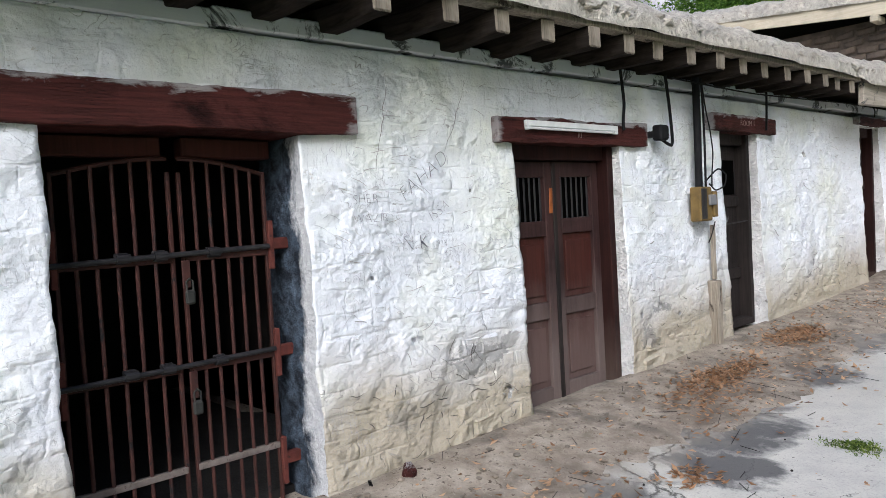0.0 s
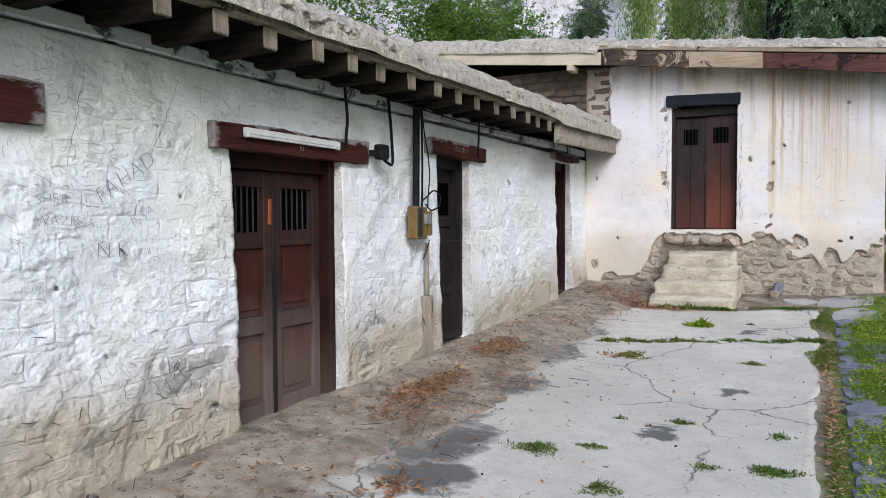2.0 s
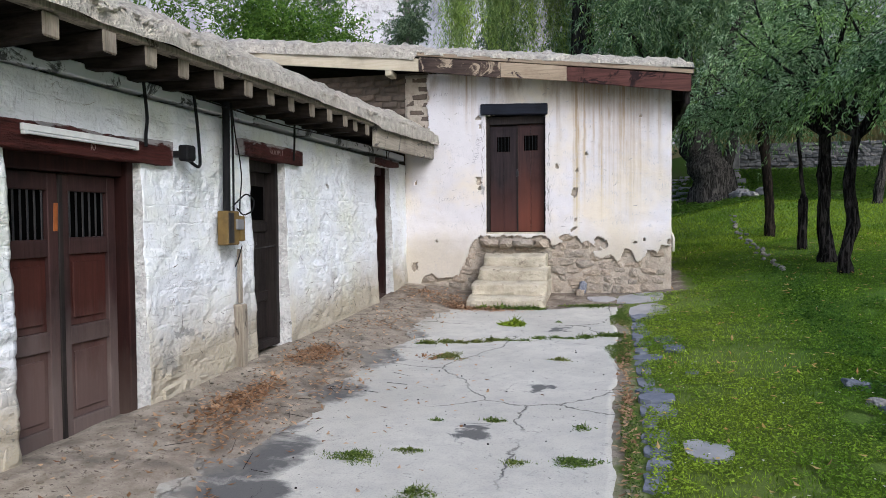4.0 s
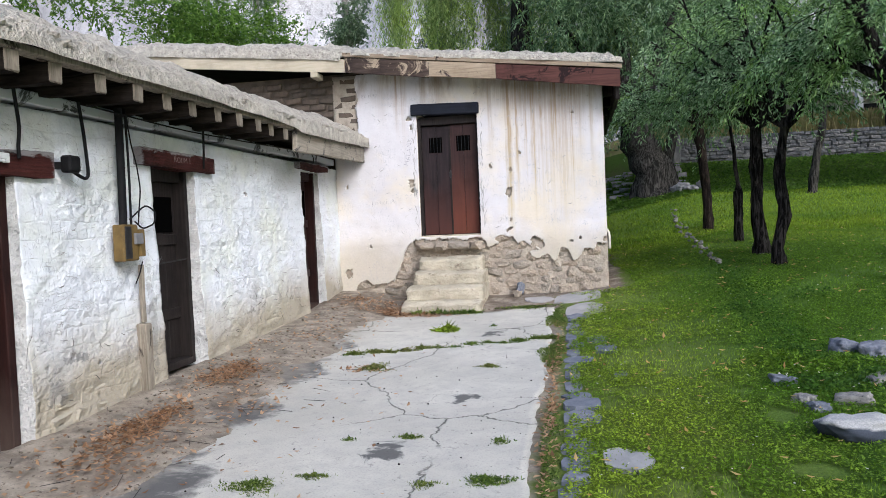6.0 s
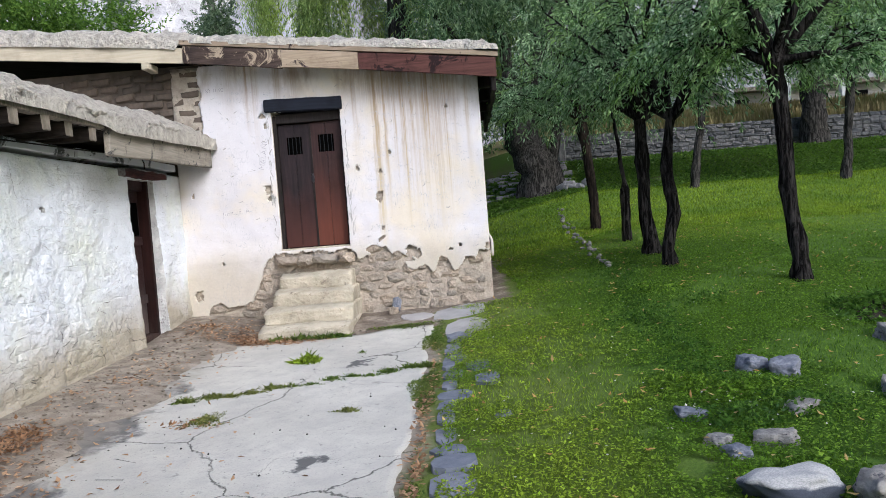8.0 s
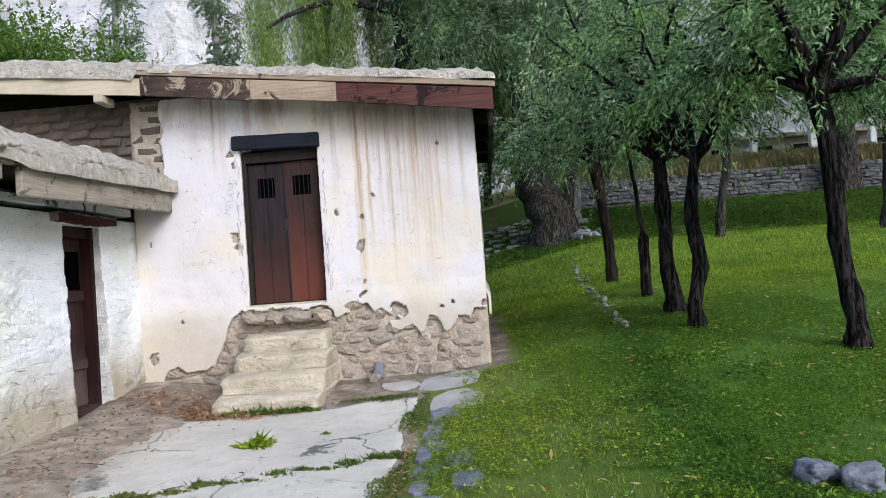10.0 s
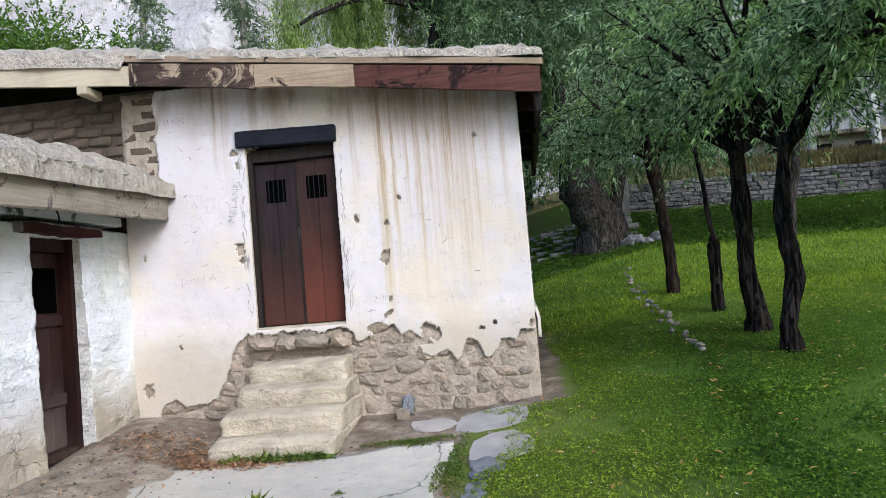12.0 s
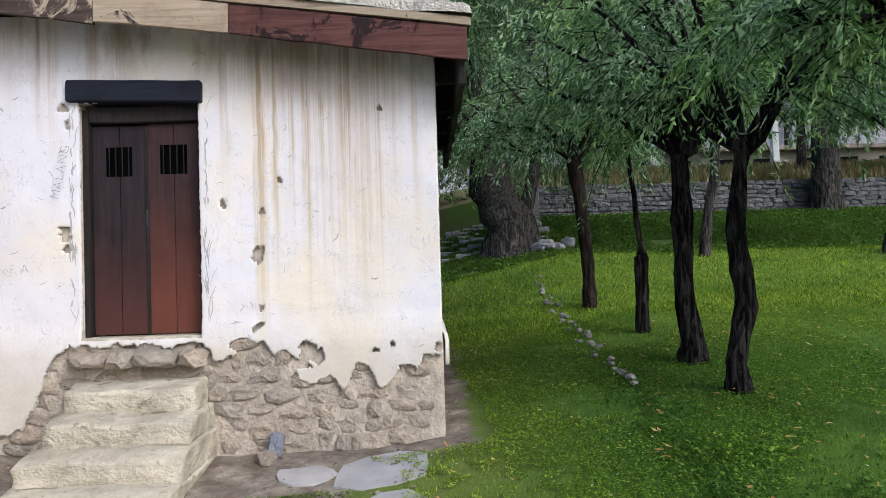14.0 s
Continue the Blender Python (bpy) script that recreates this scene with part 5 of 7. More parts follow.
def leaf_material(name, c1, c2, c3, trodden=None, bias=1.0, patch=1.0, clear=0.5):
    """Leaves of mixed tones, most of them towards the first when bias is above 1, with patches of a third. trodden:
    tone of the path, and of sunlight painted on the far lawn.
    """
    n = Nodes(name, 0.6)
    tone = n.math("POWER", n.island(), bias)
    c = n.mix(tone, c1, c2)
    if trodden:
        wob = n.math("MULTIPLY", n.math("SUBTRACT", n.noise(1.3, 5, 0.65, n.coords((1, 1, 1), True)), 0.5), 1.6)
        path = n.span(n.math("ADD", n.axis(0), wob), 2.6, 1.5)
        # sunlight on the far lawn, put into the blade colour
        far = n.span(n.math("ADD", n.axis(1), wob), 12.6, 15.0)
        c = n.mix(n.math("MULTIPLY", n.math("MAXIMUM", path, far), 0.75), c, n.mix(tone, tuple(q * 0.35 for q in trodden), tuple(q * 1.25 for q in trodden)))
    c = n.mix(n.span(n.noise(0.9, 3, 0.5, n.coords((1, 1, 1), True)), 0.45, 0.7, 0, patch), c, n.mix(tone, tuple(q * 0.5 for q in c3), tuple(q * 1.4 for q in c3)))
    n.b.inputs["Specular IOR Level"].default_value = 0.25
    m = n.done(c)
    t = n.t
    tr = t.nodes.new("ShaderNodeBsdfTranslucent")
    t.links.new(c, tr.inputs["Color"])
    mx = t.nodes.new("ShaderNodeMixShader")
    mx.inputs[0].default_value = clear
    t.links.new(n.b.outputs[0], mx.inputs[1])
    t.links.new(tr.outputs[0], mx.inputs[2])
    t.links.new(mx.outputs[0], t.nodes["Material Output"].inputs["Surface"])
    return m


M_BARK = bark("dark_furrowed_bark", (0.003, 0.0028, 0.0028), (0.060, 0.053, 0.050), (0.17, 0.15, 0.135))
M_BARK_PEELED = bark("peeled_orange_bark", (0.01, 0.008, 0.007), (0.06, 0.045, 0.035), (0.26, 0.14, 0.075))
M_BARK_OLD = bark("grey_furrowed_bark", (0.016, 0.015, 0.014), (0.12, 0.11, 0.098))
M_BARK_PALE = bark("pale_poplar_bark", (0.25, 0.24, 0.21), (0.46, 0.45, 0.40))
M_LEAF_WILLOW = leaf_material("willow_leaf", (0.065, 0.155, 0.050), (0.62, 0.80, 0.50), (0.32, 0.52, 0.07), None, 1.7, 0.7, 0.6)
M_LEAF_DARK = leaf_material("dark_willow_leaf", (0.055, 0.12, 0.05), (0.32, 0.44, 0.25), (0.19, 0.32, 0.07), None, 1.6, 0.6, 0.5)
M_LEAF_WEEP = leaf_material("weeping_leaf", (0.13, 0.23, 0.06), (0.44, 0.56, 0.20), (0.34, 0.46, 0.09))
M_LEAF_SHRUB = leaf_material("shrub_leaf", (0.05, 0.12, 0.014), (0.20, 0.33, 0.05), (0.13, 0.24, 0.03), None, 1.3)
M_LEAF_POPLAR = leaf_material("poplar_leaf", (0.09, 0.15, 0.08), (0.30, 0.38, 0.25), (0.20, 0.29, 0.14))


def leaves_mesh(name, places, dirs, lengths, widths, material, bend=0.25):
    """Many slim leaves as bent strips: one mesh from arrays."""
    p, d = np.asarray(places, float), np.asarray(dirs, float)
    k = len(p)
    d /= np.linalg.norm(d, axis=1)[:, None] + 1e-9
    side = np.cross(d, np.random.normal(size=(k, 3)))
    side /= np.linalg.norm(side, axis=1)[:, None] + 1e-9
    up = np.cross(side, d)
    L, W = np.asarray(lengths)[:, None], np.asarray(widths)[:, None]
    a = p
    m1 = p + d * L * 0.45 + side * W * 0.5 + up * L * bend * 0.25
    m2 = p + d * L * 0.45 - side * W * 0.5 + up * L * bend * 0.25
    e = p + d * L - up * L * bend * 0.4
    vs = np.stack([a, m1, e, m2], 1).reshape(-1, 3)
    me = bpy.data.meshes.new(name)
    me.vertices.add(4 * k)
    me.vertices.foreach_set("co", vs.ravel())
    me.loops.add(6 * k)
    base = (np.arange(k) * 4)[:, None]
    loops = np.concatenate([base, base + 1, base + 2, base, base + 2, base + 3], 1)
    me.loops.foreach_set("vertex_index", loops.ravel().astype(np.int32))
    me.polygons.add(2 * k)
    me.polygons.foreach_set("loop_start", (np.arange(2 * k) * 3).astype(np.int32))
    me.update(calc_edges=True)
    me.materials.append(material)
    return me


def limb_points(a, b, sag, wob, k=6, seed=0.0):
    a, b = Vector(a), Vector(b)
    out = []
    for i in range(k + 1):
        f = i / k
        q = a.lerp(b, f) + noise.noise_vector((f * 2.3 + seed, seed * 1.7, 0.4)) * wob * math.sin(f * math.pi * 0.9 + 0.1)
        q.z += sag * math.sin(f * math.pi)
        out.append(q)
    return out


def crown(parent, clumps, material, per, length, width, hang_down=0.5, seed=1, name="crown", label=""):
    """Leaves in sprays: each clump is a centre, a radius; sprays of leaves follow short twigs in it."""
    rs = np.random.RandomState(seed)
    P, D, Ls, Ws = [], [], [], []
    for c, r in clumps:
        n_twig = max(4, int(per / 14))
        dirs = rs.normal(size=(n_twig, 3))
        dirs /= np.linalg.norm(dirs, axis=1)[:, None]
        start = np.array(c) + dirs * (r * rs.uniform(0.1, 0.95, (n_twig, 1)) ** 0.6) * np.array([1, 1, 0.75])
        tdir = dirs * 0.7 + rs.normal(size=(n_twig, 3)) * 0.5
        tdir[:, 2] -= hang_down
        tdir /= np.linalg.norm(tdir, axis=1)[:, None]
        tl = r * rs.uniform(0.35, 0.8, n_twig)
        f = np.linspace(0.05, 1, 14)
        pts = start[:, None, :] + tdir[:, None, :] * (f[None, :, None] * tl[:, None, None])
        pts[:, :, 2] -= (f[None, :] ** 2) * tl[:, None] * 0.35 * hang_down
        ld = tdir[:, None, :] * 0.8 + rs.normal(size=(n_twig, 14, 3)) * 0.55
        ld[:, :, 2] -= hang_down * 0.5
        P.append(pts.reshape(-1, 3))
        D.append(ld.reshape(-1, 3))
    P, D = np.concatenate(P), np.concatenate(D)
    Ls = length * rs.uniform(0.6, 1.25, len(P))
    np.random.seed(seed)
    me = leaves_mesh(name, P, D, Ls, width * rs.uniform(0.7, 1.3, len(P)), material)
    return hang(name, me, None, parent, label)


def trunk(bm, pts, radii, sides=14):
    rings = tube(bm, pts, radii, sides)
    for i, ring in enumerate(rings):
        for k, v in enumerate(ring):
            c = Vector(pts[i])
            v.co = c + (v.co - c) * (1 + 0.24 * noise.noise((k * 0.9, i * 0.7, pts[0][0])) + 0.16 * noise.noise((k * 2.3, i * 0.35, 3)) + 0.10 * (k % 2))
            v.co.z = max(v.co.z, -5)
    for f in bm.faces:
        f.smooth = True


def willow(x, y, spine, r0, limbs, clumps, label, per=420, leaf=(0.085, 0.017), material=None, seed=1, barkm=None, hang_down=0.6):
    """A tree: spine points relative to its foot, limbs as end points, clumps of leaves as centre and radius."""
    z = ground_z(x, y) - 0.06
    tr = thing("willow_tree", label, "tree", "", (x, y, z))
    bm = bmesh.new()
    k = len(spine)
    pts, rad = [], []
    for i in range(k * 3 - 2):
        f = i / 3
        j = min(int(f), k - 2)
        q = Vector(spine[j]).lerp(Vector(spine[j + 1]), f - j)
        pts.append(q + noise.noise_vector((f * 1.9, seed, 0)) * r0 * 0.8 * min(1, f))
        rad.append(r0 * (1.5 - 1.0 * f) if f < 0.4 else r0 * (1.1 - 0.42 * f / (k - 1)))
    trunk(bm, pts, rad)
    part("trunk", bm, barkm or M_BARK, tr)
    for i, (a, b, r) in enumerate(limbs):
        bm = bmesh.new()
        lp = limb_points(a, b, 0.12, 0.25, 7, seed + i * 1.3)
        tube(bm, lp, [r * (1 - 0.75 * q / 7) for q in range(8)], 8)
        for f in bm.faces:
            f.smooth = True
        part("limb", bm, barkm or M_BARK, tr)
    crown(tr, clumps, material or M_LEAF_WILLOW, per, leaf[0], leaf[1], hang_down, seed)
    return tr


def sprays(parent, limbs, material, count, seed, length=0.085, width=0.017, reach=0.75, droop=0.7, per=38, barkm=None):
    """Arching twigs off the outer part of each limb, set with slim leaves, with gaps between the twigs."""
    rs = np.random.RandomState(seed)
    P, D = [], []
    bm = bmesh.new()
    for pts in limbs:
        foot, tip = np.array(pts[0]), np.array(pts[-1])
        out = tip - foot
        out[2] = 0
        out /= np.linalg.norm(out) + 1e-6
        for i in range(count):
            f = rs.uniform(0.28, 1.0) * (len(pts) - 1)
            j = min(int(f), len(pts) - 2)
            s = np.array(pts[j]) * (1 - f + j) + np.array(pts[j + 1]) * (f - j)
            d = rs.normal(size=3) * 0.75 + out * 0.55
            d[2] = rs.uniform(-0.25, 0.75)
            d /= np.linalg.norm(d)
            L = reach * rs.uniform(0.45, 1.25)
            sag = droop * rs.uniform(0.4, 1.3)
            t = np.linspace(0.0, 1.0, 7)
            path = s + d * (L * t[:, None]) - np.array([0, 0, 1]) * (sag * L * t[:, None] ** 2)
            if i % 2 == 0:
                tube(bm, [Vector(q) for q in path[::2]], [0.008, 0.006, 0.004, 0.002], 4)
            t = rs.uniform(0.12, 1.05, per)
            q = s + d * (L * t[:, None]) - np.array([0, 0, 1]) * (sag * L * t[:, None] ** 2)
            tan = d - np.array([0, 0, 2]) * (sag * t[:, None])
            tan /= np.linalg.norm(tan, axis=1)[:, None]
            P.append(q + rs.normal(size=(per, 3)) * 0.022)
            ld = tan * 0.8 + rs.normal(size=(per, 3)) * 0.5
            ld[:, 2] -= 0.25
            D.append(ld)
    P, D = np.concatenate(P), np.concatenate(D)
    np.random.seed(seed)
    part("brushwood", bm, barkm or M_BARK, parent)
    hang("crown", leaves_mesh("crown", P, D, length * rs.uniform(0.6, 1.3, len(P)), width * rs.uniform(0.7, 1.3, len(P)), material), None, parent)


def pollard(x, y, spine, limbs, label, seed, count=26, material=None, leaf=(0.085, 0.022), reach=0.75, droop=0.7, barkm=None, per=38):
    """A lawn willow: spine rows (dx, dy, height, radius) with knots, limbs as (start row, end point, radius) and sprays of leaves."""
    tr = thing("willow_tree", label, "tree", "", (x, y, ground_z(x, y) - 0.05))
    bm = bmesh.new()
    pts, rad = [], []
    for (p, q) in zip(spine, spine[1:]):
        for k in range(4):
            f = k / 4
            h = p[2] + (q[2] - p[2]) * f
            knot = 1 + 0.22 * noise.noise((h * 3.1, seed, 0)) + 0.12 * noise.noise((h * 8.0, seed, 4))
            pts.append(Vector((p[0] + (q[0] - p[0]) * f, p[1] + (q[1] - p[1]) * f, h)) + noise.noise_vector((h * 1.9, seed, 0)) * 0.035)
            rad.append((p[3] + (q[3] - p[3]) * f) * knot)
    pts.append(Vector(spine[-1][:3]))
    rad.append(spine[-1][3])
    trunk(bm, pts, rad, 16)
    part("trunk", bm, barkm or M_BARK, tr)
    paths = []
    for i, (j, e, r) in enumerate(limbs):
        p = spine[j]
        lp = limb_points(p[:3], e, 0.10, 0.30, 8, seed + i * 1.3)
        bm = bmesh.new()
        tube(bm, lp, [r * (1 - 0.8 * q / 8) for q in range(9)], 8)
        for f in bm.faces:
            f.smooth = True
        part("limb", bm, barkm or M_BARK, tr)
        paths.append(lp)
    sprays(tr, paths, material or M_LEAF_WILLOW, count, seed, leaf[0], leaf[1], reach, droop, per, barkm)
    return tr


def spread(top, k, radius, rise, seed, r0, row=-1, extra=()):
    """Limbs fanned round a trunk's top."""
    random.seed(seed)
    out = []
    for i in range(k):
        a = i * 2.4 + seed
        out.append((row, (top[0] + math.cos(a) * radius * rnd(0.5, 1.0), top[1] + math.sin(a) * radius * rnd(0.5, 1.0), top[2] + rnd(*rise)), r0 * rnd(0.6, 1.0)))
    return out + [(row, (top[0] + dx, top[1] + dy, top[2] + dz), r0 * 0.7) for dx, dy, dz in extra]


sp = [(0, 0, 0, 0.105), (-0.03, 0, 0.30, 0.075), (0.10, 0, 0.75, 0.085), (0.03, 0.05, 1.35, 0.072), (0.14, 0.1, 2.0, 0.06)]
pollard(3.74, 11.48, sp, spread(sp[-1], 6, 1.2, (0.7, 2.4), 3, 0.05, extra=((-0.75, 0.1, 1.3), (-1.2, -0.1, 0.85), (-1.6, 0.1, 1.6), (0.8, -0.5, 1.1))), "slim knotted dark-barked willow standing on the lawn", 3, 20)
sp = [(0, 0, 0, 0.13), (0, 0, 0.25, 0.098), (-0.04, 0.03, 0.9, 0.09), (-0.02, 0.06, 1.6, 0.088), (-0.03, 0.1, 2.05, 0.078)]
pollard(3.76, 12.57, sp, spread(sp[-1], 7, 1.4, (0.8, 2.6), 5, 0.06, extra=((-0.6, 0.0, 0.75), (-1.3, 0.1, 0.75), (-1.5, 0.2, 1.5), (0.7, 0.1, 0.9))), "dark-barked pollard willow with slim leaves", 5, 22)
sp = [(0, 0, 0, 0.085), (-0.01, 0, 0.35, 0.07), (0.0, 0, 0.92, 0.075), (0.0, 0, 1.06, 0.034), (-0.12, 0.05, 2.2, 0.026), (-0.16, 0.05, 2.9, 0.022)]
pollard(3.76, 14.14, sp, spread(sp[-1], 6, 0.8, (0.3, 1.6), 8, 0.02), "thin young willow with a stubby lower trunk", 8, 20)
sp = [(0, 0, 0, 0.10), (0.0, 0, 0.5, 0.082), (-0.03, 0.02, 1.2, 0.085), (-0.14, 0.1, 2.2, 0.10)]
pollard(3.57, 16.15, sp, spread(sp[-1], 8, 1.5, (0.4, 2.4), 11, 0.055, extra=((-1.3, 0, 0.35), (-1.6, 0.2, 1.0), (0.9, 0, 0.5))), "willow with orange peeled bark near its foot", 11, 30, barkm=M_BARK_PEELED)
sp = [(0, 0, 0, 0.115), (-0.01, 0, 0.3, 0.085), (-0.07, 0.05, 1.1, 0.08), (-0.09, 0.08, 1.9, 0.08), (-0.14, 0.1, 2.5, 0.10)]
pollard(4.78, 9.95, sp, spread(sp[-1], 9, 1.7, (0.5, 2.4), 14, 0.075, extra=((-1.2, 0.2, 0.35), (-0.7, -0.4, 0.9), (1.1, -0.3, 0.1), (1.3, 0.3, 0.3))), "large dark-barked willow by the lawn", 14, 32)
sp = [(0, 0, 0, 0.11), (0.12, 0.05, 0.7, 0.09), (0.3, 0.1, 1.6, 0.08), (0.45, 0.2, 2.6, 0.09)]
pollard(6.60, 19.7, sp, spread(sp[-1], 9, 1.7, (0.4, 2.8), 17, 0.05), "pale-barked leaning willow at the foot of the bank", 17, 30, leaf=(0.12, 0.026), barkm=M_BARK_OLD)
sp = [(0, 0, 0, 0.12), (0.1, 0.05, 0.8, 0.09), (0.2, 0.1, 1.6, 0.085), (0.3, 0.2, 2.4, 0.10)]
pollard(10.1, 19.4, sp, spread(sp[-1], 10, 1.8, (0.3, 3.0), 19, 0.05), "pale-barked willow at the foot of the bank", 19, 30, leaf=(0.12, 0.026), barkm=M_BARK_OLD)
sp = [(0, 0, 0, 0.42), (0.05, 0, 1.2, 0.33), (0.08, 0.05, 2.6, 0.30), (0.1, 0.1, 4.0, 0.32)]
pollard(12.2, 25.4, sp, spread(sp[-1], 16, 3.2, (0.3, 5.5), 29, 0.16), "tall grey-trunked tree by the dry-stone wall", 29, 34, M_LEAF_DARK, (0.17, 0.04), 1.3, barkm=M_BARK_OLD)

BIG = (3.12, 22.3)
random.seed(21)
cl = [((rnd(-3.4, 3.0), rnd(-2.0, 2.2), rnd(2.6, 9.5)), rnd(0.8, 1.35)) for i in range(80)]
willow(*BIG, [(0.1, 0, 0), (-0.05, 0, 0.9), (-0.35, 0, 2.0), (-0.7, 0, 3.2)], 0.50, [((-0.2, 0, 1.8), (-2.6, 0, 5.2), 0.22), ((-0.3, 0, 2.2), (1.4, 0.3, 6.5), 0.26), ((0.25, 0, 0.4), (1.0, 0.3, 3.6), 0.2), ((-0.6, 0, 3.0), (-1.0, 1.0, 7.5), 0.2)], cl, "massive old willow with a leaning furrowed trunk", 620, (0.2, 0.038), M_LEAF_DARK, 21, M_BARK_OLD)


def weeping(x, y, top, curtains, seed, label, leaf=(0.17, 0.03)):
    """A weeping willow: limbs above, long hanging strings of leaves."""
    rs = np.random.RandomState(seed)
    z = ground_z(x, y) - 0.06
    tr = thing("weeping_willow", label, "tree", "", (x, y, z))
    bm = bmesh.new()
    trunk(bm, [(0, 0, i * top / 8) for i in range(9)], [0.5 - 0.035 * i for i in range(9)])
    part("trunk", bm, M_BARK_OLD, tr)
    P, D = [], []
    for cx, cy, cz, r, drop in curtains:
        bm = bmesh.new()
        tube(bm, limb_points((0, 0, top * 0.8), (cx, cy, cz), 0.6, 0.5, 7, cx), [0.16 * (1 - 0.1 * q) for q in range(8)], 7)
        part("limb", bm, M_BARK_OLD, tr)
        for s in range(70):
            a, q = rs.uniform(0, 6.28), r * rs.uniform(0, 1) ** 0.5
            px, py, pz = cx + math.cos(a) * q, cy + math.sin(a) * q, cz + rs.uniform(-0.5, 0.6)
            L = drop * rs.uniform(0.4, 1.05)
            f = np.linspace(0, 1, int(20 * L / 2) + 6)
            sw = rs.normal(size=2) * 0.25
            P.append(np.stack([px + sw[0] * f, py + sw[1] * f, pz - L * f], 1) + rs.normal(size=(len(f), 3)) * 0.05)
            d = rs.normal(size=(len(f), 3)) * 0.45
            d[:, 2] -= 1.0
            D.append(d)
    P, D = np.concatenate(P), np.concatenate(D)
    np.random.seed(seed)
    hang("crown", leaves_mesh("crown", P, D, leaf[0] * rs.uniform(0.7, 1.3, len(P)), leaf[1] * rs.uniform(0.7, 1.3, len(P)), M_LEAF_WEEP), None, tr)


random.seed(31)
weeping(-0.6, 25.0, 9.0, [(rnd(-4.2, 3.0), rnd(-1.5, 1.5), rnd(6.0, 11.5), rnd(0.2, 0.45), rnd(3.0, 5.5)) for i in range(20)], 31, "weeping willow with long hanging yellow-green branches behind the house")


def poplar(x, y, h, seed, label="slim grey-green poplar behind the roofs"):
    random.seed(seed)
    z = ground_z(x, y) - 0.06
    tr = thing("poplar_tree", label, "tree", "poplars behind the roofs", (x, y, z))
    bm = bmesh.new()
    trunk(bm, [(0.12 * math.sin(i), 0, h * i / 10) for i in range(11)], [0.17 * (1.05 - i / 11) for i in range(11)], 10)
    part("trunk", bm, M_BARK_PALE, tr)
    cl = [((rnd(-0.5, 0.5), rnd(-0.5, 0.5), h * rnd(0.15, 1.0)), rnd(0.4, 0.65)) for i in range(64)]
    crown(tr, cl, M_LEAF_POPLAR, 420, 0.12, 0.05, 0.35, seed)


for i, (x, y) in enumerate(((-3.9, 28.5), (-7.6, 28.5), (-1.3, 31), (-11.5, 29))):
    poplar(x, y, 15 + (i * 37 % 5), 41 + i)


def shrub(x, y, clumps, seed, label, per=900, leaf=(0.09, 0.04), material=None):
    z = ground_z(x, y) - 0.05
    tr = thing("leafy_tree", label, "tree", "", (x, y, z))
    bm = bmesh.new()
    trunk(bm, [(0, 0, i * 0.5) for i in range(9)], [0.16 - 0.012 * i for i in range(9)], 10)
    part("trunk", bm, M_BARK_OLD, tr)
    crown(tr, clumps, material or M_LEAF_SHRUB, per, leaf[0], leaf[1], 0.1, seed)


random.seed(51)
shrub(-7.5, 17.5, [((rnd(-2.4, 1.2), rnd(-1.5, 1.5), rnd(2.5, 6.2)), rnd(0.6, 1.0)) for i in range(70)], 51, "bright green leafy tree behind the low roof")
shrub(-12.5, 15.0, [((rnd(-3, 3), rnd(-2, 2), rnd(2, 7)), rnd(0.8, 1.2)) for i in range(40)], 52, "bright green leafy tree beyond the low building", 620, (0.12, 0.055))
shrub(1.6, 30.0, [((rnd(-3.0, 2.4), rnd(-1.5, 1.5), rnd(0.4, 6.5)), rnd(0.7, 1.1)) for i in range(60)], 53, "dark green leafy tree on the slope behind the house", 300, (0.17, 0.06), M_LEAF_DARK)
# woods behind the lawn and the terrace
for i, (x, y, w, h) in enumerate(((6.5, 44, 3, 12), (10, 47, 4, 14), (16, 48, 4, 14), (22, 47, 4, 14), (28, 44, 4, 13), (21.0, 24, 3.5, 9), (14.5, 31, 3, 11))):
    random.seed(60 + i)
    shrub(x, y, [((rnd(-w, w), rnd(-2, 2), rnd(4.0, h)), rnd(0.9, 1.5)) for k in range(46)], 60 + i, "dense dark green tree at the edge of the grounds", 330, (0.26, 0.09), M_LEAF_DARK if i % 2 else M_LEAF_WILLOW)


# ---- distance ----
def cliff():
    n = Nodes("pale_cliff", 0.95)
    v = n.coords((1, 1, 1), True)
    streak = n.noise(0.22, 8, 0.65, n.coords((1, 1, 0.35), True), 1.0)
    fine = n.noise(1.1, 8, 0.7, v)
    c = n.mix(n.span(streak, 0.35, 0.65), (0.40, 0.39, 0.40), (0.66, 0.65, 0.66))
    c = n.mix(n.span(fine, 0.52, 0.62, 0, 0.7), c, (0.27, 0.26, 0.255))
    m = n.done(c, n.math("ADD", streak, fine), 0.8, 0.6)
    xs, zs = spaced(-110, 110, 2.5), spaced(0, 75, 2.5)
    vs, fs = [], []
    for z in zs:
        for x in xs:
            q = noise.fractal((x * 0.06, z * 0.05, 3), 1.0, 2.0, 5)
            vs.append((x, 62 + z * 0.35 + 5 * q + 0.0025 * x * x * 0.0 - 0.012 * x * max(0, x), 3 + z))
    w = len(xs)
    fs = [(j * w + i, j * w + i + 1, (j + 1) * w + i + 1, (j + 1) * w + i) for j in range(len(zs) - 1) for i in range(w - 1)]
    me = bpy.data.meshes.new("backdrop")
    me.from_pydata(vs, [], fs)
    setting(hang("backdrop_cliff", me, m), "pale grey mountain cliff beyond the trees", "cliff")


cliff()

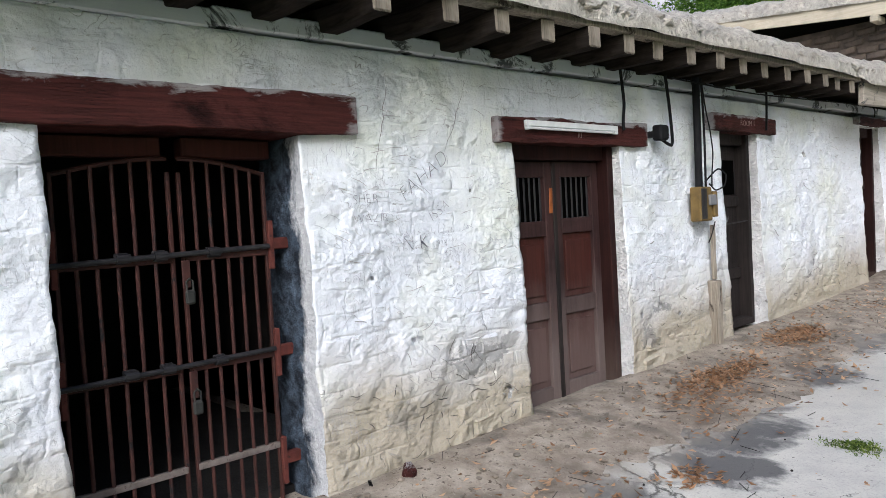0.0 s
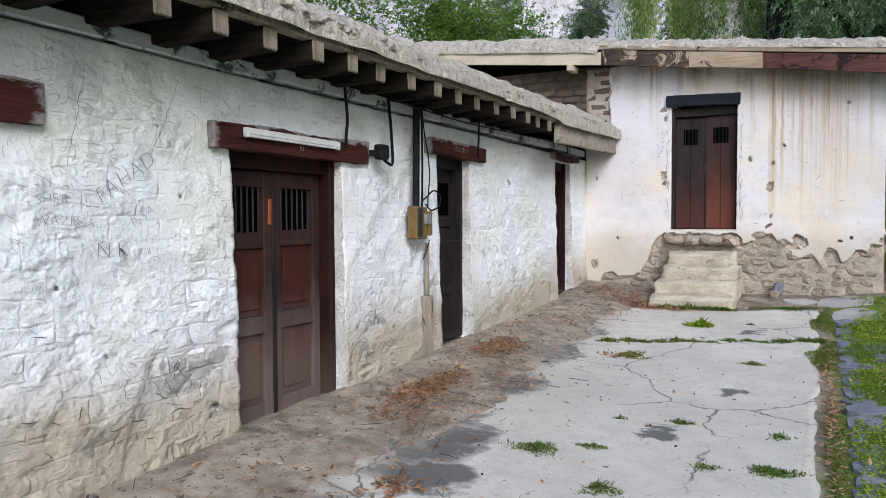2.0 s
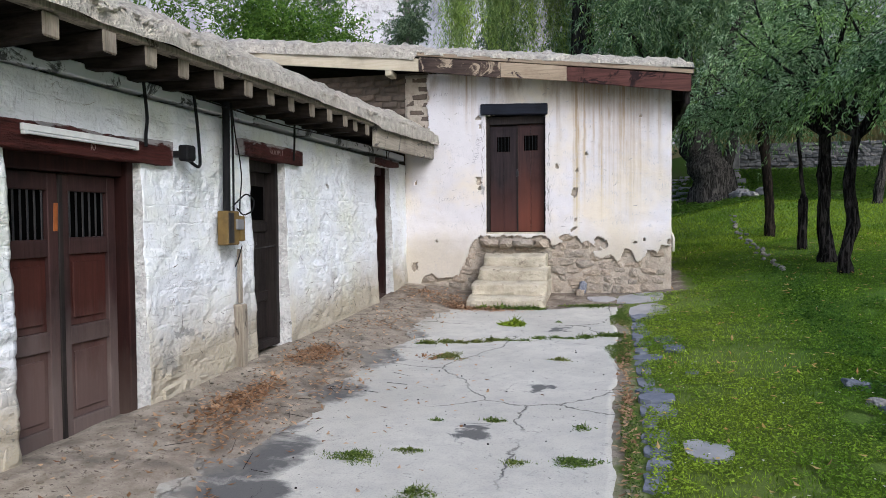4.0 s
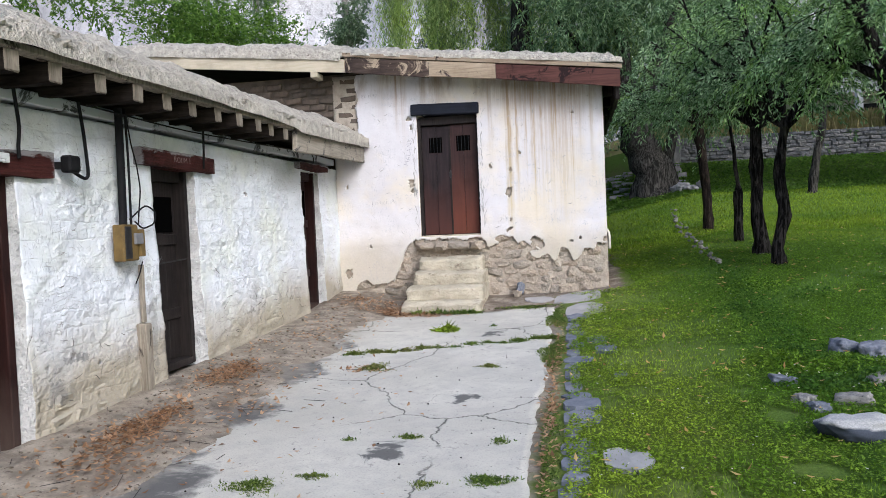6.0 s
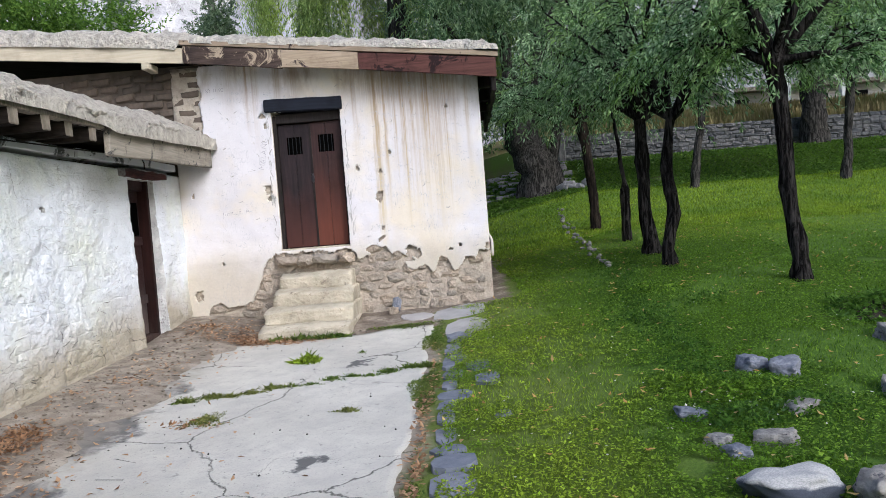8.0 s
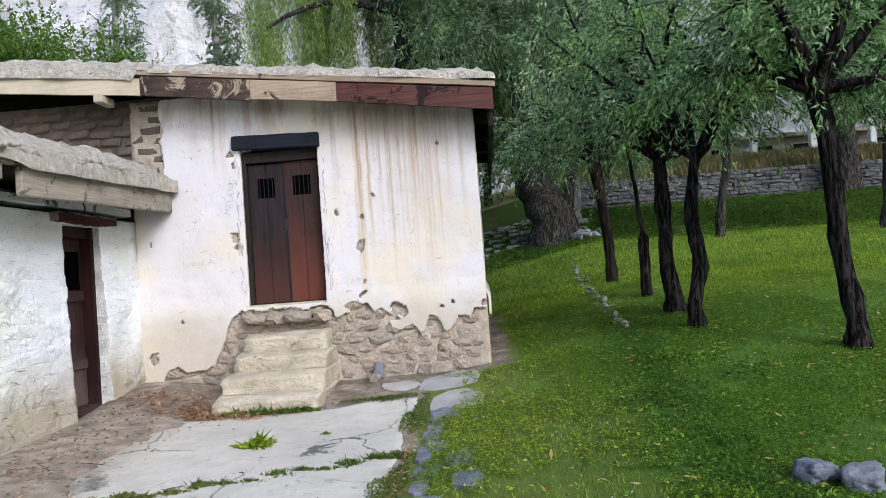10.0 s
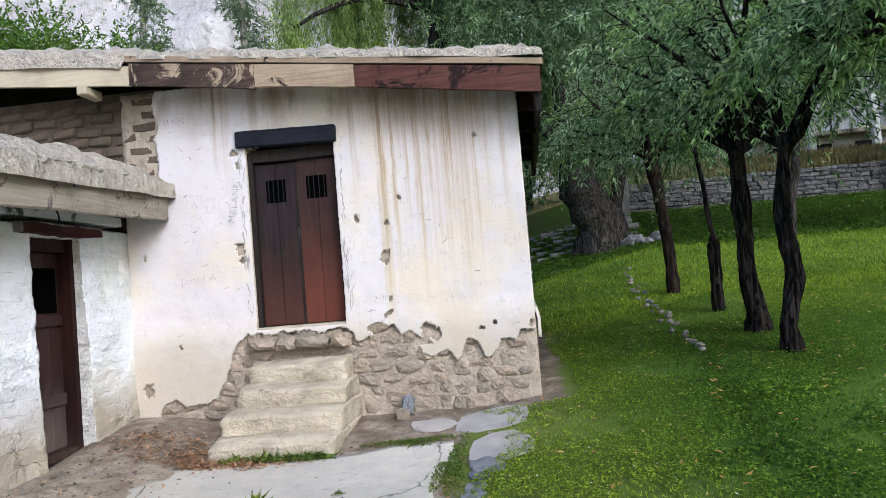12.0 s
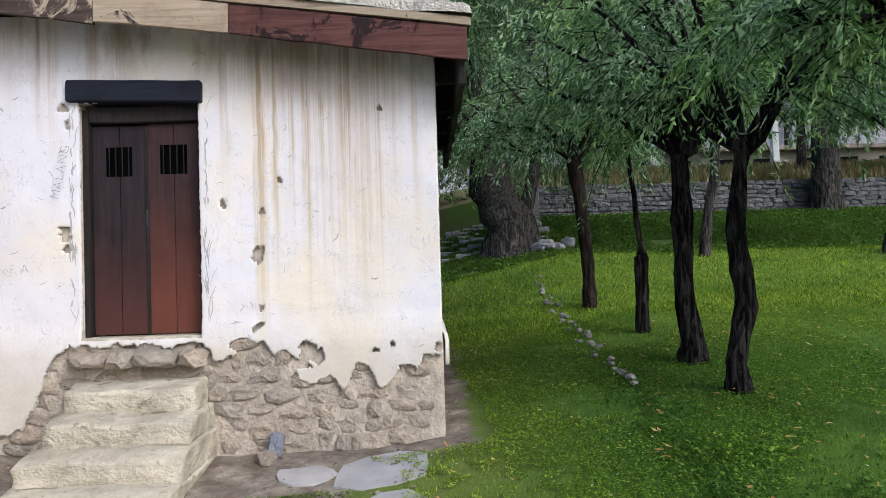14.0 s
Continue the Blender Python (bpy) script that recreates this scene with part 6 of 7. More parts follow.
# dry-stone retaining wall at the top of the bank
random.seed(70)
wall_n = setting(new("wall_dry_stone"), "grey dry-stone retaining wall above the grass bank", "wall")
block("wall_dry_stone_core", (4.5, 26.12, 2.6), (24.0, 26.45, 4.02), M_EARTH, "earth behind the dry-stone wall", "wall")
dry_me = []
for k in range(8):
    me = block_me[k].copy()
    me.materials.clear()
    me.materials.append(M_DRYSTONE)
    dry_me.append(me)
made = 0
rest = bmesh.new()
for r in range(8):
    x = 4.3 + rnd(0, 0.1)
    while x < 22:
        w = rnd(0.16, 0.42)
        base = ground_z(x, 25.95) + 0.02
        z = base + 0.125 * r
        if z < 4.08 + 0.06 * noise.noise((x * 2, 1, 1)) + 0.03:
            m = pose(x + w / 2, 26.06 + rnd(-0.03, 0.03), z + 0.06, rnd(-4, 4), rnd(-4, 4), rnd(-4, 4)) @ Matrix.Diagonal((w * 0.98, 0.22, 0.128 * rnd(0.85, 1.1), 1))
            if 5.5 < x < 14.2 and made < 300:
                b = new("stone", dry_me[random.randrange(8)])
                b.matrix_world = m
                b.parent = wall_n
                made += 1
            else:
                k = len(rest.verts)
                rest.from_mesh(dry_me[made % 8])
                rest.verts.ensure_lookup_table()
                for q in rest.verts[k:]:
                    q.co = m @ q.co
        x += w + 0.006
tagged(link("stone_rest", rest, M_DRYSTONE, wall_n), "grey dry-stone courses", kind="stuff")
bm = bmesh.new()
box(bm, (4.18, 25.85, 3.2), (4.42, 26.15, 4.42), 0.03, 0.03, 4)
tagged(link("gate_post", bm, M_DRYSTONE), "squared stone post at the end of the wall", "post")
# terraced stone edges left of the wall
for i in range(7):
    bm = bmesh.new()
    y = 22.6 + 0.55 * i
    x = -2.0
    while x < 4.1:
        w = rnd(0.18, 0.5)
        z = ground_z(x, y) + 0.13
        box(bm, (x, y + rnd(-0.03, 0.03), z - 0.35), (x + w - 0.01, y + 0.22, z + rnd(-0.03, 0.03)), 0.02, 0.03)
        x += w
    setting(link("terrace_edge_%d" % (i + 1), bm, M_STONE_GREY), "low terraced edge of rough grey stones", "terrace")

# building on the terrace
bld = thing("brick_building", "low whitewashed brick building with dark openings behind grass", "building")
M_BRICKW = plain("pale_brick", (0.45, 0.42, 0.37), (0.62, 0.6, 0.55), 3, 0.9, fine=8, strength=0.8, dist=0.03, stretch=(1, 1, 4))
bm = bmesh.new()
box(bm, (9.0, 38.2, 4.6), (34, 42, 6.75), 0.02)
part("wall", bm, M_BRICKW, bld)
bm = bmesh.new()
box(bm, (8.6, 37.6, 6.75), (34.4, 42.4, 6.95), 0.03)
part("roof", bm, M_BEAM, bld)
for i in range(12):
    x = 10.4 + 1.9 * i
    bm = bmesh.new()
    box(bm, (x, 38.12, 5.7), (x + 0.9, 38.25, 6.45), 0.01)
    part("window", bm, M_BLACK, bld)
for i in range(8):
    x = 11.0 + 2.6 * i
    bm = bmesh.new()
    box(bm, (x, 36.6, 4.9), (x + 0.28, 36.88, 8.2), 0.02, 0.01, 3)
    tagged(link("post", bm, M_WHITE), "tall white post in front of the brick building", "post", "row of white posts")


# ---- grass, leaves, weeds ----
M_GRASS = leaf_material("grass_blade", (0.045, 0.11, 0.009), (0.25, 0.41, 0.030), (0.14, 0.26, 0.015), (0.41, 0.56, 0.040), 1.4)
M_CLOVER = leaf_material("clover_leaf", (0.036, 0.098, 0.008), (0.29, 0.47, 0.045), (0.15, 0.28, 0.018), (0.42, 0.56, 0.040), 1.6)
M_STRAW = leaf_material("dry_grass", (0.30, 0.25, 0.11), (0.45, 0.38, 0.19), (0.2, 0.22, 0.06))
M_FALLEN = leaf_material("fallen_leaf", (0.45, 0.24, 0.07), (0.68, 0.48, 0.18), (0.6, 0.46, 0.22))
M_LITTER = leaf_material("brown_leaf_litter", (0.17, 0.08, 0.038), (0.62, 0.42, 0.26), (0.36, 0.20, 0.10), None, 0.85)


def blades(name, xs, ys, length, width, material, lift=0.004, lean=0.5, seed=1, flat=False):
    rs = np.random.RandomState(seed)
    k = len(xs)
    zs = np.array([rough_ground(a, b) for a, b in zip(xs, ys)]) + lift
    P = np.stack([xs, ys, zs], 1)
    D = rs.normal(size=(k, 3)) * (1.0 if flat else lean)
    D[:, 2] = rs.uniform(0.0, 0.35, k) if flat else 1.0
    np.random.seed(seed)
    return leaves_mesh(name, P, D, length * rs.uniform(0.5, 1.3, k), width * rs.uniform(0.7, 1.3, k), material, 0.25)


def scatter(k, x0, x1, y0, y1, seed, near=1.0):
    rs = np.random.RandomState(seed)
    xs = rs.uniform(x0, x1, k)
    ys = y0 + (y1 - y0) * rs.uniform(0, 1, k) ** near
    return xs, ys


def lawn(k, x0, x1, y0, y1, seed, near, ok):
    xs, ys = scatter(k, x0, x1, y0, y1, seed, near)
    keep = np.array([ok(a, b) for a, b in zip(xs, ys)])
    return xs[keep], ys[keep]


def on_lawn(x, y):
    edge = 0.80 + 0.16 * noise.noise((y * 1.3, 5, 0)) + 0.2 * smooth(9.3, 9.6, y) * smooth(10.9, 10.6, y)
    if x < edge or (y > 10.9 and x < 1.46 + 0.14 * noise.noise((y * 2, 1, 1)) + (0.2 * smooth(14, 12, y))):
        return False
    if math.hypot((x - 4.85) / 0.62, (y - 8.25) / 0.5) < 0.85:
        return False
    return noise.noise((x * 2.1, y * 2.1, 2)) > -0.62


xs, ys = lawn(150000, 0.7, 8.5, 1.0, 17, 5, 1.35, on_lawn)
tagged(hang("lawn_grass", blades("lawn_grass", xs, ys, 0.036, 0.006, M_GRASS, lean=0.65, seed=5), None), "short green lawn grass", "grass", kind="stuff")
xs, ys = lawn(330000, 0.7, 7.0, 2.0, 15, 6, 1.5, lambda x, y: on_lawn(x, y) and noise.noise((x * 0.9, y * 0.9, 9)) + 0.5 * noise.noise((x * 7, y * 7, 19)) > -0.2)
tagged(hang("lawn_clover", blades("lawn_clover", xs, ys, 0.024, 0.018, M_CLOVER, 0.024, seed=6, flat=True), None), "low clover among the lawn grass", "clover", kind="stuff")
# darker than the lawn grass to carry the bank's shade
M_BANK = leaf_material("bank_growth", (0.03, 0.08, 0.010), (0.16, 0.27, 0.035), (0.08, 0.16, 0.018))
xs, ys = lawn(80000, 0.9, 16, 20.3, 26, 71, 1.0, lambda x, y: noise.noise((x * 0.7, y * 1.1, 4)) + 0.3 * noise.noise((x * 5, y * 5, 4)) > -0.5)
tagged(hang("bank_growth", blades("bank_growth", xs, ys, 0.09, 0.05, M_BANK, 0.03, seed=72, flat=True), None), "low growth on the bank below the wall, shade painted in", "weeds", kind="stuff")
xs, ys = lawn(60000, 0.9, 14, 15, 20.6, 7, 1.0, lambda x, y: True)
tagged(hang("bank_grass", blades("bank_grass", xs, ys, 0.06, 0.012, M_GRASS, lean=0.7, seed=7), None), "grass on the far lawn and bank", "grass", kind="stuff")
xs, ys = lawn(60000, 4.0, 24, 26.6, 37.5, 8, 1.0, lambda x, y: True)
tagged(hang("tall_dry_grass", blades("tall_dry_grass", xs, ys, 0.42, 0.014, M_STRAW, lean=0.3, seed=8), None), "tall straw-coloured grass on the terrace", "grass", kind="stuff")
xs, ys = lawn(1100, 0.8, 7.5, 2.0, 16, 9, 1.2, on_lawn)
tagged(hang("fallen_leaves", blades("fallen_leaves", xs, ys, 0.058, 0.026, M_FALLEN, 0.048, seed=9, flat=True), None), "yellow fallen leaves strewn on the lawn", "leaves", kind="stuff")
xs, ys = lawn(420, 0.9, 7.0, 2.5, 14, 11, 1.1, on_lawn)
xs, ys = np.concatenate([xs, np.random.RandomState(4).normal(2.7, 0.22, 36)]), np.concatenate([ys, np.random.RandomState(5).normal(6.35, 0.22, 36)])
M_FLOWER = leaf_material("clover_flower", (0.6, 0.6, 0.55), (0.75, 0.75, 0.7), (0.7, 0.68, 0.55))
tagged(hang("clover_flowers", blades("clover_flowers", xs, ys, 0.022, 0.016, M_FLOWER, 0.045, seed=11, flat=True), None), "small white clover flowers in the lawn", "flowers", kind="stuff")
rs = np.random.RandomState(12)
LP = []
for cx, cy, rx, ry, k in ((-2.2, 6.4, 0.18, 0.42, 600), (-2.12, 4.95, 0.16, 0.55, 700), (-1.95, 4.3, 0.25, 0.4, 160), (-1.75, 5.7, 0.25, 0.6, 120), (-1.5, 3.3, 0.12, 0.15, 90), (-1.3, 10.04, 0.5, 0.1, 520), (-2.05, 10.4, 0.4, 0.35, 330), (-1.65, 10.2, 0.15, 0.2, 200), (-1.15, 7.0, 0.2, 0.12, 60), (-2.1, 8.3, 0.25, 1.0, 120), (0.66, 6.0, 0.06, 2.6, 420), (-1.9, 2.6, 0.4, 0.6, 110), (-1.2, 5.0, 0.8, 2.6, 110)):
    LP.append(np.stack([rs.normal(cx, rx * 0.6, k), rs.normal(cy, ry * 0.6, k)], 1))
LP = np.concatenate(LP)
LP = np.concatenate([LP, np.stack([rs.uniform(-2.5, -1.5, 330), rs.uniform(1.6, 10.6, 330)], 1)])
LP = LP[LP[:, 0] > -2.6]
tagged(hang("leaf_litter", blades("leaf_litter", LP[:, 0], LP[:, 1], 0.052, 0.026, M_LITTER, 0.034, seed=10, flat=True), None), "brown curled leaves drifted on the earth and concrete", "leaves", kind="stuff")


def tuft(x, y, rx, ry, k, label, length=0.06, seed=1, material=None, name="weed_tuft", lean=0.55, high=0.05):
    """A low mat of weeds: upright blades and small broad leaves heaped towards the middle, one plant clump."""
    rs = np.random.RandomState(seed)
    a, q = rs.uniform(0, 6.28, k), rs.uniform(0, 1, k) ** 0.6
    out = 1 + 0.3 * np.sin(3 * a + seed) + 0.15 * np.sin(7 * a)
    xs, ys = x + rx * q * np.cos(a) * out, y + ry * q * np.sin(a) * out
    zs = np.array([rough_ground(u, v) for u, v in zip(xs, ys)]) + 0.014 + high * (1 - q) * rs.uniform(0, 1, k)
    D = rs.normal(size=(k, 3)) * lean
    broad = rs.uniform(0, 1, k) < 0.8
    D[:, 2] = np.where(broad, rs.uniform(0.0, 0.35, k), 0.45)
    np.random.seed(seed)
    L = np.where(broad, length * 0.55, length) * rs.uniform(0.5, 1.3, k)
    ob = hang(name, leaves_mesh(name, np.stack([xs, ys, zs], 1), D, L, np.where(broad, length * 0.38, 0.006), material or M_WEED), None)
    return tagged(ob, label, "weeds", "weeds in the concrete", "stuff")


M_FURROW = leaf_material("furrow_clover", (0.03, 0.085, 0.012), (0.17, 0.31, 0.04), (0.08, 0.18, 0.02), None, 1.4)
M_WEED = leaf_material("weed_leaf", (0.045, 0.09, 0.016), (0.22, 0.31, 0.055), (0.28, 0.26, 0.09), None, 1.2, 0.7)
W = ((-0.99, 4.2, 0.19, 0.13, 900), (-0.68, 4.36, 0.11, 0.05, 260), (0.0, 4.28, 0.10, 0.06, 320), (0.33, 4.34, 0.13, 0.08, 420), (-0.47, 3.72, 0.12, 0.12, 420), (-1.05, 7.08, 0.17, 0.17, 900), (0.05, 7.1, 0.11, 0.05, 300), (-0.66, 5.0, 0.07, 0.03, 120), (-0.27, 5.06, 0.08, 0.03, 150), (0.36, 5.0, 0.06, 0.05, 150), (-0.14, 9.2, 0.05, 0.04, 90), (-1.2, 2.9, 0.14, 0.1, 300), (0.62, 9.6, 0.1, 0.5, 900), (0.62, 7.6, 0.1, 0.5, 1200), (0.2, 10.3, 0.3, 0.12, 700), (0.68, 4.6, 0.05, 1.2, 500))
for i, (x, y, rx, ry, k) in enumerate(W):
    tuft(x, y, rx * 1.15, ry * 1.2, int(k * 2.4), "low green weeds growing from cracked concrete", 0.034, 80 + i)
for i in range(13):
    f = i / 12
    tuft(-1.42 + 2.0 * f, 7.66 + 0.75 * f + 0.05 * math.sin(i * 1.9), 0.12, 0.04 + 0.05 * (i % 3 == 1), 300 + 300 * (i % 3 == 1), "strip of weeds along a crack in the concrete", 0.05, 110 + i)
tuft(-0.66, 8.95, 0.13, 0.12, 260, "broad-leaved green weed in the concrete", 0.13, 130, M_CLOVER, lean=0.8, high=0.08)
for i, (x, k) in enumerate(((-1.25, 200), (-1.0, 320), (-0.75, 260), (-0.55, 260))):
    tuft(x, 10.1, 0.16, 0.06, k, "grass growing along the foot of the steps", 0.09, 140 + i)
for i, (x, y, r, k) in enumerate(((2.9, 6.5, 0.38, 1300), (2.65, 6.1, 0.33, 1000), (2.55, 6.75, 0.3, 700), (3.05, 6.2, 0.3, 800), (3.1, 10.2, 0.4, 700), (2.7, 9.0, 0.35, 500), (2.75, 5.25, 0.3, 420), (3.5, 9.4, 0.3, 300))):
    tuft(x, y, r, r * 0.8, k, "taller clover and weeds standing in the lawn", 0.058, 150 + i, M_FURROW if i % 2 else M_CLOVER, "lawn_weeds", 0.9, 0.12)
for i, (x, y, r) in enumerate(((4.45, 8.3, 0.22), (4.6, 8.62, 0.2), (4.95, 8.7, 0.25), (4.6, 7.95, 0.2), (5.1, 7.9, 0.25))):
    tuft(x, y, r, r * 0.7, 420, "dark weeds hanging round a hollow in the lawn", 0.10, 190 + i, M_FURROW, "hollow_weeds", 0.9, 0.08)

# a darker line of taller growth where the stone row sinks into the lawn
for i in range(20):
    f = i / 19
    tuft(3.02 - 0.25 * f + 0.06 * math.sin(i * 2.1), 12.2 - 5.4 * f, 0.20 + 0.08 * (i % 3), 0.26, 420, "line of taller dark clover across the lawn", 0.045, 170 + i, M_FURROW, "furrow_weeds", 0.9, 0.07)

# ---- stones beside the yard ----
random.seed(90)


def flag(x0, x1, y0, y1, parent, seed, lift=0.035, material=None):
    """A flat stone with an uneven outline."""
    bm = bmesh.new()
    k = 10
    cx, cy, hx, hy = (x0 + x1) / 2, (y0 + y1) / 2, (x1 - x0) / 2, (y1 - y0) / 2
    top, low = [], []
    for i in range(k):
        a = i * math.tau / k
        c, s = math.cos(a), math.sin(a)
        m = 1 / max(abs(c), abs(s)) ** 0.7 * (1 + 0.3 * noise.noise((c * 1.3, s * 1.3, seed * 1.7)))
        px, py = cx + hx * c * m, cy + hy * s * m
        z = ground_z(px, py)
        top.append(bm.verts.new((cx + (px - cx) * 0.96, cy + (py - cy) * 0.96, z + lift + 0.008 * noise.noise((px * 9, py * 9, 1)))))
        low.append(bm.verts.new((px, py, z - 0.06)))
    mid = bm.verts.new((cx, cy, ground_z(cx, cy) + lift + 0.008))
    for i in range(k):
        j = (i + 1) % k
        bm.faces.new((top[i], top[j], mid))
        bm.faces.new((low[i], low[j], top[j], top[i]))
    if parent:
        return part("paving_stone", bm, material or M_SLATE, parent)
    return link("flagstone", bm, M_PALE_SLAB)


edging = setting(new("pavement_edging"), "uneven row of blue-grey edging stones along the concrete", "pavement")
y = 2.6
i = 0
while y < 9.6:
    d = rnd(0.16, 0.34)
    w = rnd(0.11, 0.2) if i % 4 else rnd(0.2, 0.28)
    if 5.48 < y + d / 2 < 5.9:
        w = 0.27
    flag(0.745 + rnd(-0.015, 0.015), 0.745 + w, y, y + d, edging, 3 + i, rnd(0.008, 0.03))
    y += d + rnd(0.0, 0.05)
    i += 1
for j, (x0, x1, y0, y1) in enumerate(((0.95, 1.18, 8.0, 8.35), (1.02, 1.25, 7.5, 7.85), (0.72, 1.24, 9.72, 10.3), (0.78, 1.02, 9.45, 9.7), (0.55, 1.22, 10.42, 10.95), (1.16, 1.28, 6.62, 6.76), (0.14, 0.56, 10.55, 10.85))):
    flag(x0, x1, y0, y1, edging, 50 + j, 0.018, M_PALE_SLAB if j in (2, 4, 6) else M_SLATE)
tagged(flag(1.0, 1.28, 4.5, 4.88, None, 77, 0.022), "flat grey flagstone sunk in the lawn", "flagstone")

M_ROWSTONE = plain("pale_row_stone", (0.13, 0.13, 0.12), (0.40, 0.39, 0.37), 7, 0.9, vary=0.4)
row = tagged(new("stone_row"), "row of small pale stones across the lawn", "stones")
pebble_me = [rock_mesh("stone", 31 + k, M_ROWSTONE, 2, 0.35, 0.7, 0.5) for k in range(4)]
for i in range(36):
    f = i / 35
    y = 11.9 + 7.0 * f
    x = 2.98 + 0.03 * (y - 12) + 0.05 * math.sin(i * 1.7) + rnd(-0.05, 0.05)
    r = rnd(0.04, 0.10)
    s = new("stone", pebble_me[i % 4])
    s.matrix_world = pose(x, y, ground_z(x, y) + 0.035 + r * 0.25, rnd(0, 20), rnd(0, 20), rnd(0, 360)) @ Matrix.Diagonal((r * 1.3, r, r, 1))
    s.parent = row


def boulder(x, y, size, rot, material, seed, label, sink=0.25, angular=0.2):
    ob = new("rock", rock_mesh("rock", seed, material, 4, 0.26, 1.0, angular))
    ob.matrix_world = pose(x, y, ground_z(x, y) + size[2] * (0.5 - sink), 0, rot[0], rot[1]) @ Matrix.Diagonal((*size, 1))
    for f in ob.data.polygons:
        f.use_smooth = True
    return tagged(ob, label, "rock")


def two_tone():
    n = Nodes("pale_topped_boulder", 0.8)
    gz = n.node("ShaderNodeSeparateXYZ", 2, Vector=n.co.outputs["Generated"])
    grain = n.noise(40, 5, 0.7)
    c = n.mix(n.span(grain, 0.35, 0.7), (0.24, 0.245, 0.25), (0.46, 0.455, 0.45))
    line = n.math("ADD", gz, n.math("MULTIPLY", n.math("SUBTRACT", n.noise(3.0, 5, 0.6), 0.5), 0.35))
    c = n.mix(n.span(line, 0.70, 0.63), c, n.mix(grain, (0.02, 0.026, 0.04), (0.07, 0.08, 0.105)))
    return n.done(c, grain, 0.4, 0.006)


boulder(2.52, 5.03, (0.47, 0.24, 0.19), (3, 6), two_tone(), 201, "long smooth pale boulder with a dark blue-black side", 0.12, 0.1)
for i, (x, y, sx, sy, sz) in enumerate(((2.92, 4.92, 0.3, 0.26, 0.22), (3.2, 4.95, 0.3, 0.3, 0.26), (2.95, 4.68, 0.2, 0.18, 0.2), (3.12, 4.6, 0.24, 0.2, 0.22), (3.02, 4.42, 0.18, 0.18, 0.18), (3.4, 4.7, 0.32, 0.32, 0.28))):
    boulder(x, y, (sx, sy, sz), (5 * i, 40 * i), M_ROCK_WHITE, 205 + i, "pale angular boulder in a loose heap", 0.2, 0.5)
boulder(3.10, 7.05, (0.24, 0.2, 0.17), (10, 20), M_SLATE, 221, "rounded blue-grey boulder among clover", 0.33, 0.8)
boulder(3.28, 6.9, (0.32, 0.22, 0.17), (-5, 60), M_SLATE, 222, "rounded blue-grey boulder among clover", 0.33, 0.8)
for i, (x, y, sx) in enumerate(((2.40, 6.23, 0.22), (2.42, 5.78, 0.2), (2.45, 5.6, 0.2), (2.72, 5.72, 0.26), (3.05, 6.15, 0.22), (3.75, 6.3, 0.3), (3.9, 5.6, 0.3), (4.4, 7.4, 0.4))):
    boulder(x, y, (sx, sx * 0.7, sx * 0.5), (8, 50 * i), (M_SLATE, M_ROCK_WHITE)[i % 2 if i < 4 else 1], 230 + i, "half-buried stone in the lawn", 0.40, 0.85)
boulder(0.06, 11.12, (0.13, 0.11, 0.22), (10, 20), M_SLATE, 250, "small blue-grey stone leaning on the house wall", 0.1, 0.5)
boulder(0.03, 10.98, (0.12, 0.12, 0.12), (10, 70), M_STONE_BUFF, 251, "small buff stone at the foot of the house", 0.2, 0.5)
for i in range(7):
    boulder(3.95 + rnd(-0.3, 0.5), 21.6 + rnd(-0.2, 0.3), (rnd(0.25, 0.5), 0.3, rnd(0.15, 0.3)), (rnd(-20, 20), rnd(0, 180)), M_STONE_GREY, 260 + i, "broken stone piled at the foot of the old willow", 0.2, 0.6)
# stumps by the gate
st = rock_mesh("rock", 280, M_LINTEL, 3, 0.4, 1.0, 0.4)
s = new("rock", st)
s.matrix_world = pose(-2.53, 2.2, ground_z(-2.5, 2.2) + 0.03, 10, 8, 30) @ Matrix.Diagonal((0.08, 0.07, 0.15, 1))
tagged(s, "small reddish stone standing by the wall", "rock")
bm = bmesh.new()
trunk(bm, [(-2.60, 2.02, ground_z(-2.6, 2) - 0.03), (-2.60, 2.02, 0.19), (-2.59, 2.03, 0.25)], [0.06, 0.055, 0.045], 10)
tagged(link("log_stump", bm, M_BARK_OLD), "short charred log stump by the wall", "stump")
# pebbles and twigs on the bare earth
M_DIRTCLOD = plain("earth_clod", (0.15, 0.125, 0.10), (0.34, 0.30, 0.25), 9, 0.95, vary=0.4, per="island")
rs = np.random.RandomState(15)
bm = bmesh.new()
for i in range(1500):
    x, y = rs.uniform(-2.58, -1.5), rs.uniform(1.5, 10.8)
    if i > 1250:
        x, y = rs.uniform(-2.2, 1.3), rs.uniform(10.2, 11.1)
    r = 0.004 + 0.016 * rs.uniform(0, 1) ** 3
    v = bmesh.ops.create_icosphere(bm, subdivisions=1, radius=r)["verts"]
    for q in v:
        q.co = Vector((q.co.x * rs.uniform(0.6, 1.7), q.co.y * rs.uniform(0.6, 1.7), q.co.z * rs.uniform(0.3, 0.8)))
    bmesh.ops.translate(bm, vec=(x, y, rough_ground(x, y) + r * 0.15 + 0.006), verts=v)
tagged(link("pebbles", bm, M_DIRTCLOD), "small pebbles and crumbs on the bare earth", "pebbles", kind="stuff")
bm = bmesh.new()
